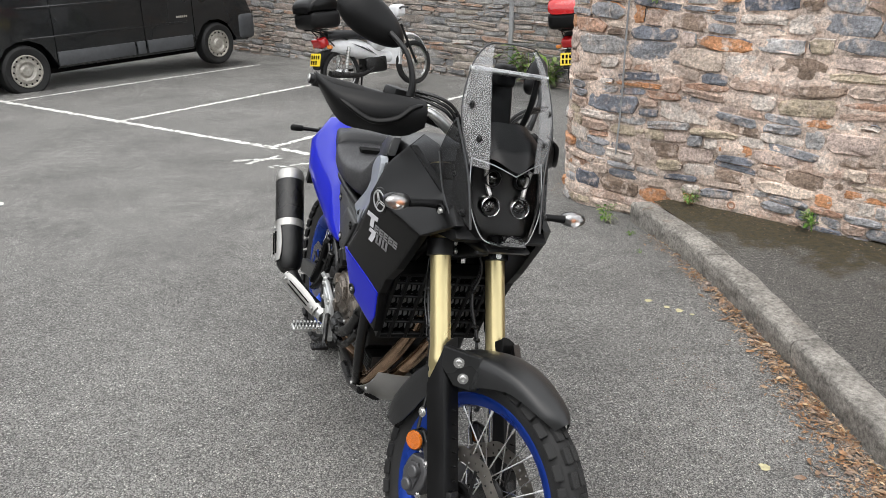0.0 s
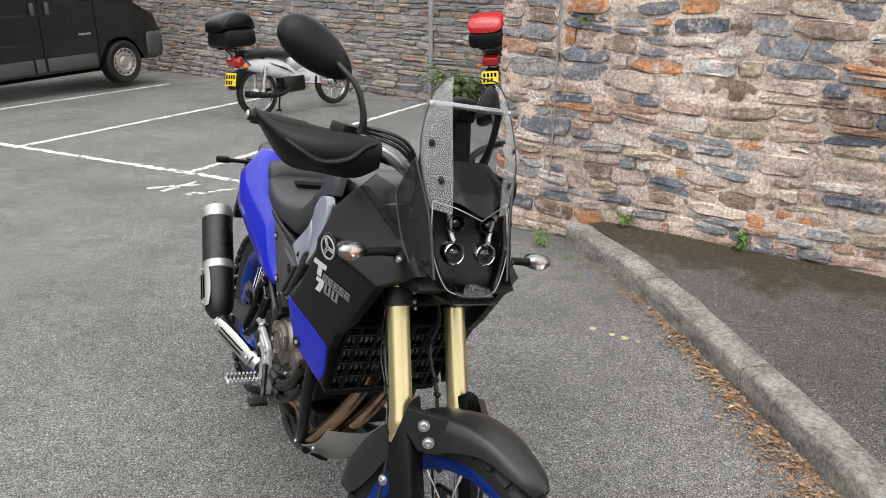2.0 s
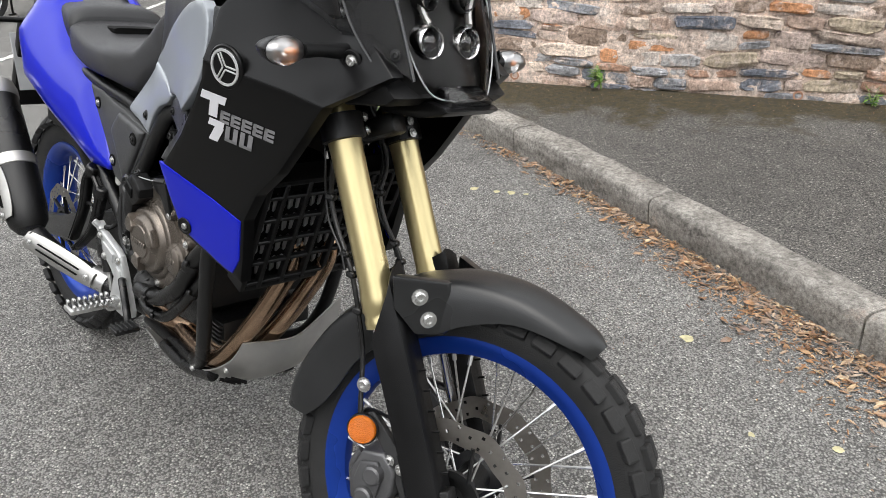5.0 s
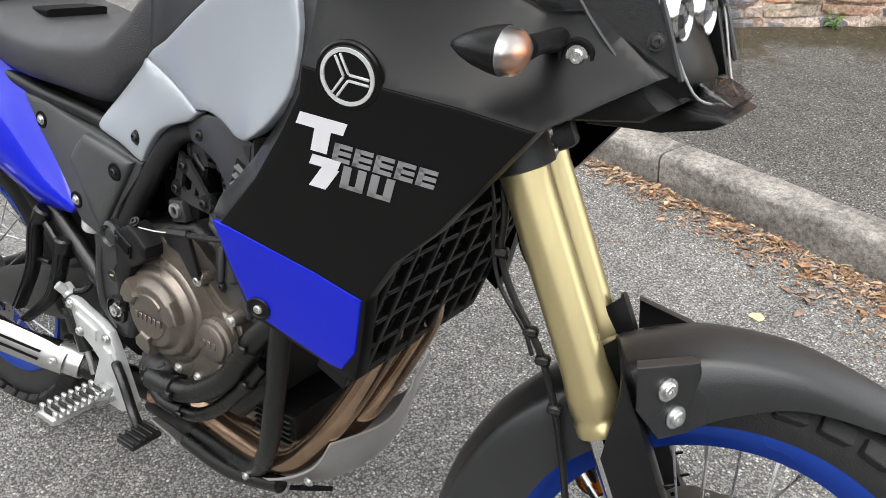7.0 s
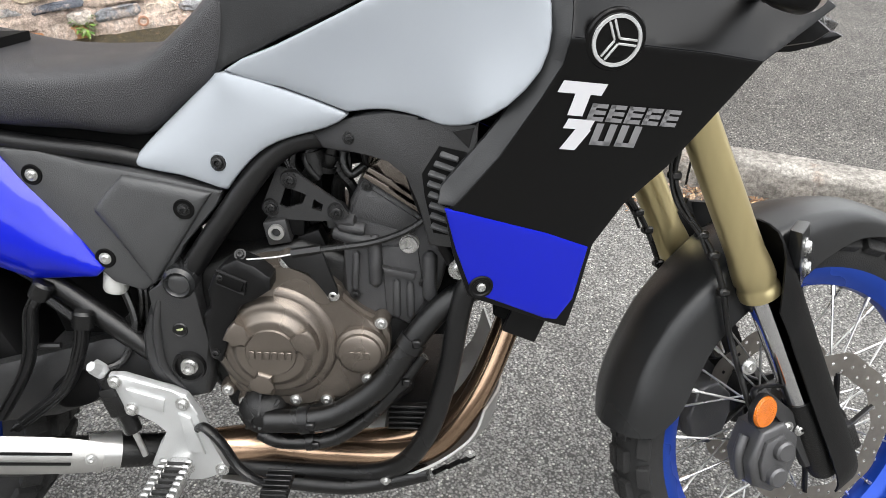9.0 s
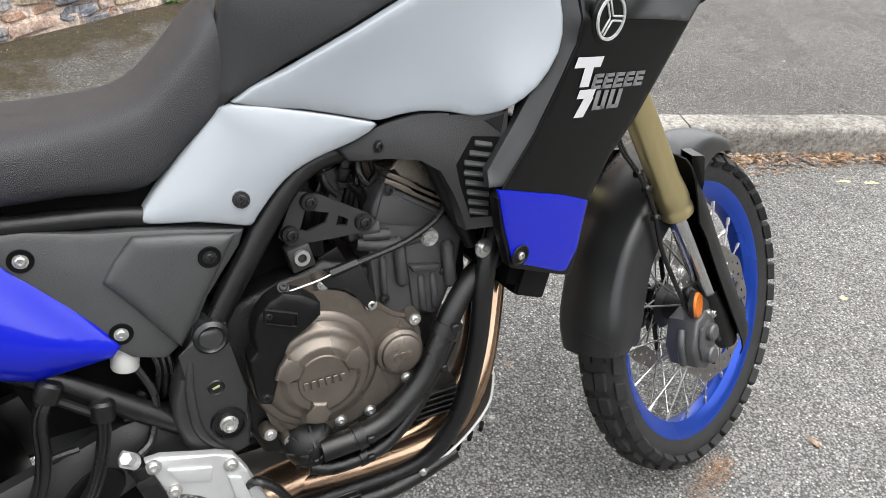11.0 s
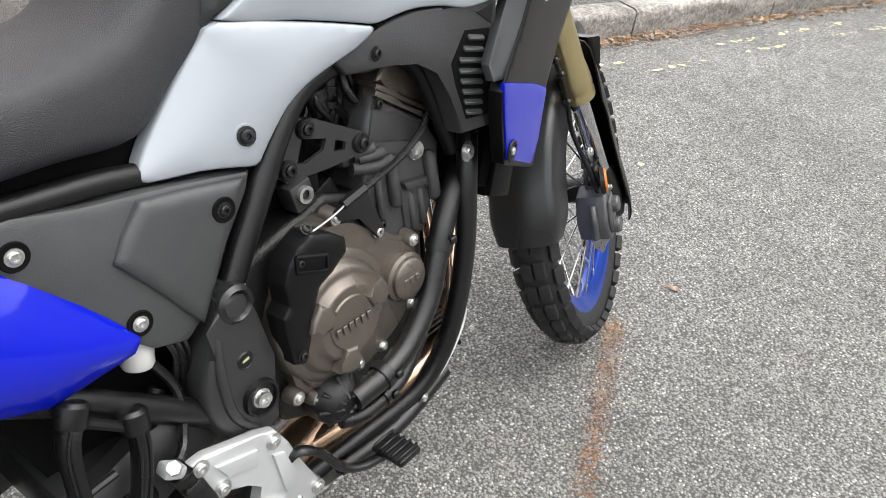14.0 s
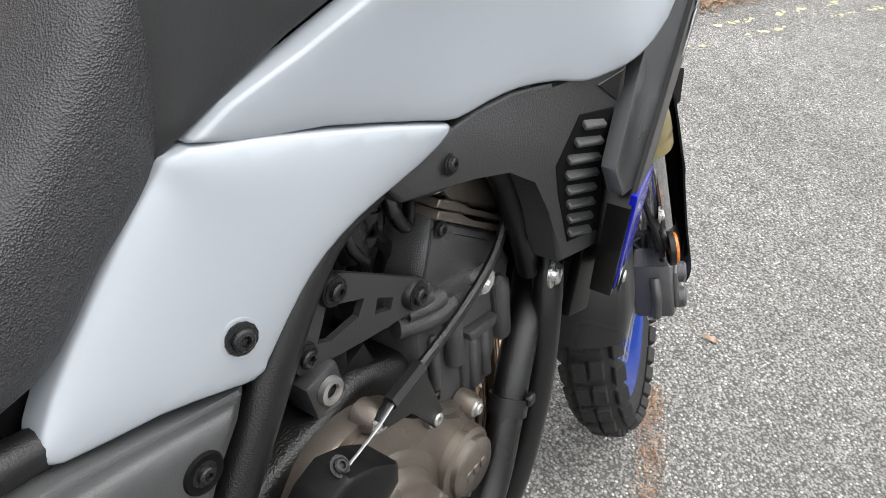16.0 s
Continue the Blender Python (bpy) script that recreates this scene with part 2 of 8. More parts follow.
TARMAC = asphalt("tarmac", (0.050, 0.049, 0.047), (0.268, 0.263, 0.250), (0.58, 0.57, 0.53))
FOOTWAY = asphalt("footway_tarmac", (0.02, 0.02, 0.019), (0.172, 0.163, 0.150), (0.44, 0.42, 0.38), 1.0, True)
STONES = ((0.17, 0.18, 0.205), (0.46, 0.37, 0.31), (0.28, 0.28, 0.29), (0.50, 0.25, 0.13), (0.58, 0.48, 0.40), (0.13, 0.14, 0.165), (0.42, 0.31, 0.25),
          (0.36, 0.35, 0.345), (0.50, 0.40, 0.35), (0.23, 0.235, 0.25), (0.24, 0.18, 0.14), (0.43, 0.36, 0.27), (0.55, 0.49, 0.44), (0.40, 0.25, 0.18))
STONE = rubble_mat("rubble_stone", STONES, shade=1.2)
STONE_REST = rubble_mat("rubble_stone_joined", STONES, island=True, shade=1.2)
GREY_STONE = rubble_mat("grey_rubble_stone", tuple((0.5 * (r + 0.29), 0.5 * (g + 0.285), 0.5 * (b + 0.27)) for r, g, b in STONES), island=True, shade=0.95, smear=(0.40, 0.38, 0.35))
MORTAR = rubble_mat("lime_mortar", ((0.52, 0.40, 0.33), (0.56, 0.45, 0.38)), island=True, shade=1.2, smear=(0.66, 0.58, 0.52))
FAR_MORTAR = rubble_mat("grey_mortar", ((0.27, 0.255, 0.24), (0.3, 0.28, 0.26)), island=True, smear=(0.34, 0.33, 0.31))
CONCRETE = rubble_mat("kerb_concrete", ((0.30, 0.285, 0.26), (0.34, 0.32, 0.29), (0.27, 0.26, 0.24)), island=True, shade=0.93, smear=(0.44, 0.42, 0.385))
LINE_PAINT = mat("worn_line_paint", (0.62, 0.62, 0.59), 0.75, var=0.25, scale=60, bump=0.6, bscale=200)
YELLOW_PAINT = mat("faded_yellow_paint", (0.46, 0.42, 0.25), 0.75, var=0.3, scale=60, bump=0.6, bscale=200)
LEAF = stone_mat("dead_leaf", ((0.26, 0.14, 0.07), (0.36, 0.23, 0.13), (0.19, 0.10, 0.055), (0.48, 0.35, 0.21), (0.13, 0.08, 0.05), (0.32, 0.17, 0.08)), island=True)
GREEN = stone_mat("weed_leaf", ((0.10, 0.22, 0.03), (0.16, 0.3, 0.05), (0.07, 0.16, 0.03), (0.2, 0.33, 0.07)), island=True)
RUST_DUST = stone_mat("rust_brown_grit", ((0.25, 0.115, 0.04), (0.31, 0.15, 0.06), (0.17, 0.08, 0.032)), island=True)

PLASTIC = mat("black_plastic", (0.0045, 0.0045, 0.0047), 0.40, var=0.2, bump=0.16, bscale=600, spec=0.2)
SATIN = mat("satin_black_paint", (0.0015, 0.0015, 0.0016), 0.32, spec=0.26, var=0.15, scale=8, rvar=0.04)
GREY_PLASTIC = mat("charcoal_plastic", (0.014, 0.0145, 0.015), 0.34, var=0.12, bump=0.15, bscale=600, spec=0.42)
FRAME_BLACK = mat("powder_coated_steel", (0.006, 0.006, 0.0062), 0.33, var=0.15, bump=0.25, bscale=700, spec=0.4)
ENGINE_BLACK = mat("cast_black", (0.003, 0.003, 0.003), 0.33, var=0.2, bump=0.6, bscale=500, spec=0.45)
ENGINE_GREY = mat("dark_grey_casting", (0.034, 0.034, 0.035), 0.33, var=0.2, bump=0.4, bscale=1000, spec=0.5, voro=True)
BRONZE = mat("bronze_grey_casting", (0.165, 0.143, 0.122), 0.29, metal=0.75, var=0.12, bump=0.3, bscale=900)
SILVER = mat("silver_grey_paint", (0.275, 0.297, 0.322), 0.38, metal=0.2, var=0.05, scale=6, coat=0.25, rvar=0.06)
MILKY = mat("milky_plastic", (0.50, 0.50, 0.48), 0.4, var=0.06)
BLUE = mat("racing_blue_paint", (0.002, 0.008, 0.36), 0.3, var=0.05, scale=5, spec=0.1, coat=0.7, rvar=0.04)
RIM_BLUE = mat("anodised_blue", (0.010, 0.048, 0.33), 0.3, metal=0.55, var=0.1)
GOLD = mat("gold_anodised", (0.52, 0.44, 0.235), 0.31, metal=0.85, var=0.05, scale=60, stretch=(1, 1, 0.06), rvar=0.05)
CHROME = mat("hard_chrome", (0.62, 0.62, 0.63), 0.13, metal=1.0, var=0.04)
STEEL = mat("bright_steel", (0.55, 0.55, 0.54), 0.3, metal=0.9, var=0.12, scale=60)
ALLOY = mat("silver_cast_alloy", (0.56, 0.57, 0.57), 0.42, metal=0.55, var=0.08, bump=0.3, bscale=500)
PLATE_ALLOY = mat("brushed_alloy", (0.38, 0.375, 0.36), 0.42, metal=0.75, var=0.1, bump=0.2, bscale=300)
HEADER = mat("heat_tinted_pipe", (0.43, 0.295, 0.20), 0.23, metal=0.95, var=0.4, scale=14)
DISC = mat("brake_disc_steel", (0.40, 0.38, 0.35), 0.38, metal=0.9, var=0.1, scale=80)
CALIPER_GREY = mat("grey_anodised_casting", (0.10, 0.10, 0.103), 0.42, metal=0.6, var=0.15, bump=0.4, bscale=500)
COVER_GREY = mat("grained_grey_plastic", (0.040, 0.041, 0.042), 0.44, var=0.14, bump=0.25, bscale=700, spec=0.5)
CAST_BLACK = mat("satin_black_casting", (0.022, 0.0222, 0.0228), 0.38, var=0.15, bump=0.3, bscale=700, spec=0.5)
RUBBER = mat("tyre_rubber", (0.016, 0.016, 0.016), 0.7, var=0.25, scale=40, bump=0.5, bscale=400, spec=0.35)
HOSE = mat("rubber_hose", (0.003, 0.003, 0.003), 0.28, var=0.2, scale=60, bump=0.3, bscale=800, spec=0.5)
VINYL = mat("grained_seat_vinyl", (0.021, 0.021, 0.023), 0.46, var=0.12, bump=0.5, bscale=800, voro=True, spec=0.42)
VINYL_SMOOTH = mat("smooth_seat_vinyl", (0.014, 0.0145, 0.016), 0.5, var=0.1, bump=0.3, bscale=900, spec=0.4)
ORANGE = mat("amber_reflector", (0.56, 0.135, 0.004), 0.15, var=0.15, scale=120, bump=0.8, bscale=520, coat=0.4, voro=True)
BULB = mat("amber_bulb", (0.75, 0.25, 0.05), 0.2, var=0.1)
WHITE_PRINT = mat("white_decal", (0.52, 0.52, 0.54), 0.35, var=0.04)
GREY_PRINT = mat("grey_decal", (0.17, 0.17, 0.175), 0.4, var=0.05)
# near black: puts shade of gaps and openings into the colour; also black parts
DARK = mat("shade_and_black_parts", (0.003, 0.003, 0.003), 0.8, spec=0.1)
# facet: an even rough haze stands in for the reflected sky
FACET = glass("hazed_screen_facet", (0.95, 0.96, 0.98), 0.9, 0.28, 0.60)
CLEAR = glass("clear_screen", (0.88, 0.885, 0.89), 0.05, 0.0)
SMOKE = glass("smoked_clear_plastic", (0.55, 0.56, 0.58), 0.7, 0.28, 0.09)
EDGE = mat("polished_screen_edge", (0.03, 0.031, 0.032), 0.3)
INDICATOR_CLEAR = glass("clear_indicator_lens", (0.94, 0.92, 0.90), 0.3, 0.28, 0.95)
LAMP_CLEAR = glass("clear_lamp_lens", (0.95, 0.945, 0.94), 0.05, 0.0)
LENS = glass("projector_glass", (0.5, 0.51, 0.53), 0.03, 0.12)
VAN_PAINT = mat("dusty_black_van_paint", (0.006, 0.007, 0.008), 0.22, var=0.3, scale=5, coat=0.6)
VAN_TRIM = mat("grey_van_trim", (0.06, 0.063, 0.068), 0.55, var=0.15)
WHITE_PAINT = mat("white_moped_plastic", (0.66, 0.67, 0.68), 0.3, var=0.06, coat=0.4)
YELLOW_PLATE = mat("yellow_plate", (0.80, 0.60, 0.03), 0.4, var=0.06)
RED_PLASTIC = mat("red_lamp_plastic", (0.42, 0.01, 0.012), 0.2, var=0.1, coat=0.6)
HUBCAP = mat("dirty_steel_wheel", (0.40, 0.38, 0.34), 0.5, metal=0.5, var=0.3)
FIN_GREY = mat("radiator_fin", (0.24, 0.245, 0.25), 0.45, metal=0.4, var=0.2, scale=60)
POLE_GREY = mat("galvanised_pole", (0.33, 0.34, 0.345), 0.5, metal=0.5, var=0.12)
TERRACOTTA = mat("clay_pipe", (0.36, 0.2, 0.13), 0.8, var=0.25)


# ---- mesh helpers ----
def finish(name, bm, material, parent=None, label="", sharp=38):
    me = bpy.data.meshes.new(name)
    bmesh.ops.recalc_face_normals(bm, faces=bm.faces)
    bm.to_mesh(me)
    bm.free()
    me.materials.append(material)
    me.shade_smooth()
    me.set_sharp_from_angle(angle=radians(sharp))
    ob = new(name, me)
    ob.parent = parent
    if label:
        tagged(ob, label)
    return ob


def part(name, bm, material, parent, label="", sharp=38):
    """One mesh under a thing or a part."""
    return finish(name, bm, material, parent, label, sharp)


def share(name, me, parent, m):
    """A repeat of a small piece on a shared mesh."""
    ob = new(name, me)
    ob.parent = parent
    ob.matrix_local = m
    return ob


def spline(pts, n=6, closed=False):
    """A smooth line through the points."""
    P = [Vector(p) for p in pts]
    out = []
    k = len(P)
    for i in range(k if closed else k - 1):
        a, b, c, d = (P[(i + j) % k] if closed else P[min(max(i + j, 0), k - 1)] for j in (-1, 0, 1, 2))
        for s in range(n):
            u = s / n
            out.append(0.5 * ((2 * b) + (c - a) * u + (2 * a - 5 * b + 4 * c - d) * u * u + (3 * b - a - 3 * c + d) * u ** 3))
    if not closed:
        out.append(P[-1])
    return out


def tube(bm, pts, r, seg=14, n=6, smooth=True, flat=1.0):
    """A round bar along a line; r may change along it."""
    line = spline(pts, n) if smooth and len(pts) > 2 else [Vector(p) for p in pts]
    rs = r if isinstance(r, (list, tuple)) else [r]
    t0 = (line[1] - line[0]).normalized()
    up = Vector((0, 0, 1)) if abs(t0.z) < 0.9 else Vector((1, 0, 0))
    u = t0.cross(up).normalized()
    rings = []
    for i, p in enumerate(line):
        t = (line[min(i + 1, len(line) - 1)] - line[max(i - 1, 0)]).normalized()
        u = (u - t * u.dot(t)).normalized()
        v = t.cross(u)
        f = i / (len(line) - 1) * (len(rs) - 1)
        k = min(int(f), len(rs) - 1)
        rad = rs[k] + (rs[min(k + 1, len(rs) - 1)] - rs[k]) * (f - k)
        rings.append([bm.verts.new(p + (u * math.cos(a) + v * math.sin(a) * flat) * rad) for a in (2 * math.pi * j / seg for j in range(seg))])
    for a, b in zip(rings, rings[1:]):
        for j in range(seg):
            bm.faces.new((a[j], a[(j + 1) % seg], b[(j + 1) % seg], b[j]))
    bm.faces.new(rings[0][::-1])
    bm.faces.new(rings[-1])
    return bm


def frame_to(axis):
    """A turn that takes z to the axis."""
    return Vector(axis).normalized().to_track_quat("Z", "Y").to_matrix().to_4x4()


def lathe(bm, profile, centre, axis, seg=32, closed=False):
    """A profile of (radius, height) turned about an axis through centre."""
    m = Matrix.Translation(centre) @ frame_to(axis)
    rings = []
    for r, h in profile:
        if r < 1e-6:
            rings.append([bm.verts.new(m @ Vector((0, 0, h)))])
        else:
            rings.append([bm.verts.new(m @ Vector((r * math.cos(2 * math.pi * j / seg), r * math.sin(2 * math.pi * j / seg), h))) for j in range(seg)])
    pairs = list(zip(rings, rings[1:])) + ([(rings[-1], rings[0])] if closed else [])
    for a, b in pairs:
        for j in range(seg):
            k = (j + 1) % seg
            quad = [a[0]] if len(a) == 1 else [a[j], a[k]]
            quad += [b[0]] if len(b) == 1 else [b[k], b[j]]
            if len(quad) > 2:
                bm.faces.new(quad)
    return bm


def block(bm, centre, size, turn=None, bevel=0.004, seg=2):
    """A box with rounded edges."""
    made = bmesh.ops.create_cube(bm, size=1.0)["verts"]
    bmesh.ops.scale(bm, vec=size, verts=made)
    edges = list({e for v in made for e in v.link_edges})
    if bevel:
        made = list({v for f in bmesh.ops.bevel(bm, geom=edges, offset=bevel, segments=seg, affect="EDGES", profile=0.5)["faces"] for v in f.verts} | {v for v in made if v.is_valid})
    m = Matrix.Translation(centre) @ (turn if turn is not None else Matrix.Identity(4))
    bmesh.ops.transform(bm, matrix=m, verts=made)
    return bm


def prism(bm, outline, y0, y1, bevel=0.003, seg=2, swap=None):
    """An (x, z) outline drawn out from y0 to y1, edges rounded. y0 and y1 may be functions of (x, z)."""
    fa = y0 if callable(y0) else (lambda x, z: y0)
    fb = y1 if callable(y1) else (lambda x, z: y1)
    a = [bm.verts.new((x, fa(x, z), z)) for x, z in outline]
    b = [bm.verts.new((x, fb(x, z), z)) for x, z in outline]
    faces = [bm.faces.new(a), bm.faces.new(b[::-1])]
    for i in range(len(a)):
        j = (i + 1) % len(a)
        faces.append(bm.faces.new((a[j], a[i], b[i], b[j])))
    made = a + b
    if bevel:
        edges = list({e for f in faces[:2] for e in f.edges})
        res = bmesh.ops.bevel(bm, geom=edges, offset=bevel, segments=seg, affect="EDGES", profile=0.5)
        made = list({v for f in res["faces"] for v in f.verts} | {v for v in made if v.is_valid})
    if swap is not None:
        bmesh.ops.transform(bm, matrix=swap, verts=made)
    return bm


def puff(bm, outline, bulge=0.01, depth=0.012, rounding=0.006, centre=None, n=5, side=-1, crown=0.06):
    """A moulded panel: a closed outline of (x, y, z), filled with a fine smooth skin, rolled at the edges, domed outwards and turned in by depth."""
    ring = spline(outline, n, True)
    dense = []
    for a, b in zip(ring, ring[1:] + ring[:1]):
        k = max(1, round((b - a).length / max(0.004, rounding * 1.3)))
        dense += [a + (b - a) * (i / k) for i in range(k)]
    ring = dense
    R = np.array([(p.x, p.z) for p in ring])
    Y = np.array([p.y for p in ring])
    quad = lambda P: np.stack([np.ones(len(P)), P[:, 0], P[:, 1], P[:, 0] ** 2, P[:, 0] * P[:, 1], P[:, 1] ** 2], 1)
    mid = R.mean(0)
    coef = np.linalg.lstsq(quad(R - mid), Y, rcond=None)[0]
    left = Y - quad(R - mid) @ coef
    lo, hi = R.min(0), R.max(0)
    step = max(0.006, float((hi - lo).max()) / 42)
    A, Bv = R, np.roll(R, -1, 0)

    def edge_gap(P):
        ab = Bv - A
        t = np.clip(((P[:, None] - A[None]) * ab[None]).sum(-1) / np.maximum((ab ** 2).sum(-1), 1e-12)[None], 0, 1)
        return np.linalg.norm(P[:, None] - (A[None] + ab[None] * t[..., None]), axis=-1).min(1)

    def inside(P):
        x, z = P[:, 0:1], P[:, 1:2]
        cut = ((A[None, :, 1] > z) != (Bv[None, :, 1] > z)) & (x < (Bv[None, :, 0] - A[None, :, 0]) * (z - A[None, :, 1]) / (Bv[None, :, 1] - A[None, :, 1] + 1e-12) + A[None, :, 0])
        return cut.sum(1) % 2 == 1

    gx, gz = np.meshgrid(np.arange(lo[0], hi[0], step), np.arange(lo[1], hi[1], step))
    G = np.stack([gx.ravel(), gz.ravel()], 1)
    G[:, 0] += (np.round((G[:, 1] - lo[1]) / step) % 2) * step * 0.5
    G = G[inside(G)]
    r = max(rounding, 0.0012)
    tan = np.roll(R, -1, 0) - np.roll(R, 1, 0)
    nrm = np.stack([-tan[:, 1], tan[:, 0]], 1) / np.maximum(np.linalg.norm(tan, axis=1), 1e-9)[:, None]
    if not inside(R[:1] + nrm[:1] * 1e-4)[0]:
        nrm = -nrm
    inner = []
    for q in (0.3, 1.0):
        I = R + nrm * r * q
        ok = inside(I)
        I = I[ok]
        inner.append(I[edge_gap(I) > r * q * 0.9])
    G = G[edge_gap(G) > r + step * 0.45] if len(G) else G
    allp = np.concatenate([R] + inner + [G])
    m = len(R)
    res = delaunay_2d_cdt([Vector(q) for q in allp], [(i, (i + 1) % m) for i in range(m)], [], 1, 1e-7)
    P = np.array([(v.x, v.y) for v in res[0]])
    w = 1 / (((P[:, None] - R[None]) ** 2).sum(-1) + 9e-6) ** 1.5
    y = quad(P - mid) @ coef + (w * left[None]).sum(1) / w.sum(1)
    d = edge_gap(P)
    roll = np.where(d < r, np.sqrt(np.maximum(r * r - (r - np.minimum(d, r)) ** 2, 0)) - r, 0)
    dome = bulge * (1 - (1 - np.clip(d / crown, 0, 1)) ** 2.2)
    y = y + side * (roll + dome)
    vs = [bm.verts.new((q[0], yy, q[1])) for q, yy in zip(P, y)]
    faces = [bm.faces.new([vs[i] for i in f]) for f in res[2]]
    rim = [e for e in {e for f in faces for e in f.edges} if len(e.link_faces) == 1]
    ext = bmesh.ops.extrude_edge_only(bm, edges=rim)["geom"]
    bmesh.ops.translate(bm, vec=(0, -side * depth, 0), verts=[g for g in ext if isinstance(g, bmesh.types.BMVert)])
    return bm


def shell(bm, rows, thick=0.003, n=4, m=4):
    """A thin curved sheet through a grid of points."""
    fine = [spline(r, n) for r in rows]
    cols = [spline([r[i] for r in fine], m) for i in range(len(fine[0]))]
    g = [[bm.verts.new(p) for p in col] for col in cols]
    faces = []
    for a, b in zip(g, g[1:]):
        for j in range(len(a) - 1):
            faces.append(bm.faces.new((a[j], a[j + 1], b[j + 1], b[j])))
    bmesh.ops.recalc_face_normals(bm, faces=faces)
    if thick:
        bmesh.ops.solidify(bm, geom=faces, thickness=thick)
    return bm


def mirrored(bm):
    bmesh.ops.scale(bm, vec=(1, -1, 1), verts=bm.verts)
    return bm


def moved(bm, m):
    bmesh.ops.transform(bm, matrix=m, verts=bm.verts)
    return bm


def bolt_mesh(name, material):
    """A button-head screw of radius 1 with a socket."""
    bm = bmesh.new()
    lathe(bm, [(1.45, -0.1), (1.45, 0.12), (1.0, 0.14), (0.98, 0.55), (0.8, 0.72), (0.48, 0.75), (0.42, 0.3), (0, 0.25)], (0, 0, 0), (0, 0, 1), 12)
    me = bpy.data.meshes.new(name)
    bmesh.ops.recalc_face_normals(bm, faces=bm.faces)
    bm.to_mesh(me)
    bm.free()
    me.materials.append(material)
    me.shade_smooth()
    me.set_sharp_from_angle(angle=radians(35))
    return me


BOLT_STEEL = bolt_mesh("steel_screw", STEEL)
BOLT_BLACK = bolt_mesh("black_screw", FRAME_BLACK)


def bolt(parent, at, axis, r=0.006, steel=True, pre=None):
    m = Matrix.Translation(at) @ frame_to(axis) @ Matrix.Diagonal((r, r, r, 1))
    return share("screw", BOLT_STEEL if steel else BOLT_BLACK, parent, pre @ m if pre is not None else m)


# ---- ground, kerb, footway ----
def fall(y):
    """The car park falls away behind the motorcycle."""
    s = max(0.0, y - 3.6)
    return -0.045 * (s * s / 1.6 if s < 0.8 else s - 0.4)


bm = bmesh.new()
xs = [-400, -60, -20] + [-10 + 1.0 * i for i in range(21)] + [20, 60, 400]
ys = [-400, -60, -20, -8, -4, -2, 0, 1, 2, 3] + [3.4 + 0.2 * i for i in range(11)] + [6 + i for i in range(13)] + [30, 60, 120, 400]
g = [[bm.verts.new((x, y, fall(min(y, 20)))) for y in ys] for x in xs]
for a, b in zip(g, g[1:]):
    for j in range(len(ys) - 1):
        bm.faces.new((a[j], b[j], b[j + 1], a[j + 1]))
ground = tagged(finish("ground", bm, TARMAC), "grey worn tarmac of a car park with pale flecks", "ground", kind="structure")


def kerb_x(y):
    """The front of the kerb, as a smooth bend."""
    return float(np.interp(y, (-9, -2, -0.36, 0.4, 1.4, 2.3, 3.47, 4.05, 4.62), (1.38, 1.44, 1.47, 1.49, 1.50, 1.46, 1.385, 1.30, 1.17)))


KERB_H, KERB_W = 0.125, 0.135
kerb = tagged(new("kerb"), "weathered concrete kerb stones with lichen and worn edges", "kerb", kind="structure")
joints = [4.62, 3.725, 2.81, 1.895, 0.98, 0.066, -0.85, -1.765, -2.68, -3.6, -4.5, -5.4, -6.3]
rk = random.Random(4)
for y1, y0 in zip(joints, joints[1:]):
    bm = bmesh.new()
    prof = [(0.012, -0.05), (0.003, 0.05), (0.0, KERB_H - 0.022), (0.006, KERB_H - 0.007), (0.02, KERB_H), (KERB_W - 0.008, KERB_H), (KERB_W, KERB_H - 0.008), (KERB_W, -0.05)]
    rings = []
    steps = 10
    dz = rk.uniform(-0.004, 0.004)
    for i in range(steps + 1):
        y = y0 + 0.004 + (y1 - y0 - 0.008) * i / steps
        ring = []
        for k, (w, z) in enumerate(prof):
            wob = noise.noise(Vector((y * 9, k * 3.1, 1.7))) * (0.005 if 0 < k < 7 else 0)
            ring.append(bm.verts.new((kerb_x(y) + w + wob, y, z + dz + fall(y) * 0.6 + wob * 0.7)))
        rings.append(ring)
    for a, b in zip(rings, rings[1:]):
        for k in range(len(prof) - 1):
            bm.faces.new((a[k], a[k + 1], b[k + 1], b[k]))
    bm.faces.new(rings[0])
    bm.faces.new(rings[-1][::-1])
    part("kerb_stone", bm, CONCRETE, kerb, sharp=60)

# The near wall runs past the kerb's far end, and turns back at a rounded corner.
WALL_AT, WALL_DIR, WALL_BACK = Vector((0.718, 5.19)), Vector((0.761, -0.649)), Vector((0.649, 0.761))
CORNER_R = 0.35


def wall_at(s):
    """Place and outward direction on the near wall's face, s metres from its corner (s < 0: round it)."""
    face = Vector((-WALL_BACK.x, -WALL_BACK.y))
    if s >= CORNER_R:
        return WALL_AT + WALL_DIR * s, face
    c = WALL_AT + WALL_DIR * CORNER_R + WALL_BACK * CORNER_R
    a = (CORNER_R - s) / CORNER_R
    if a <= math.pi / 2:
        d = face * math.cos(a) - WALL_DIR * math.sin(a)
        return c + d * CORNER_R, d
    return c - WALL_DIR * CORNER_R + WALL_BACK * ((a - math.pi / 2) * CORNER_R), -WALL_DIR


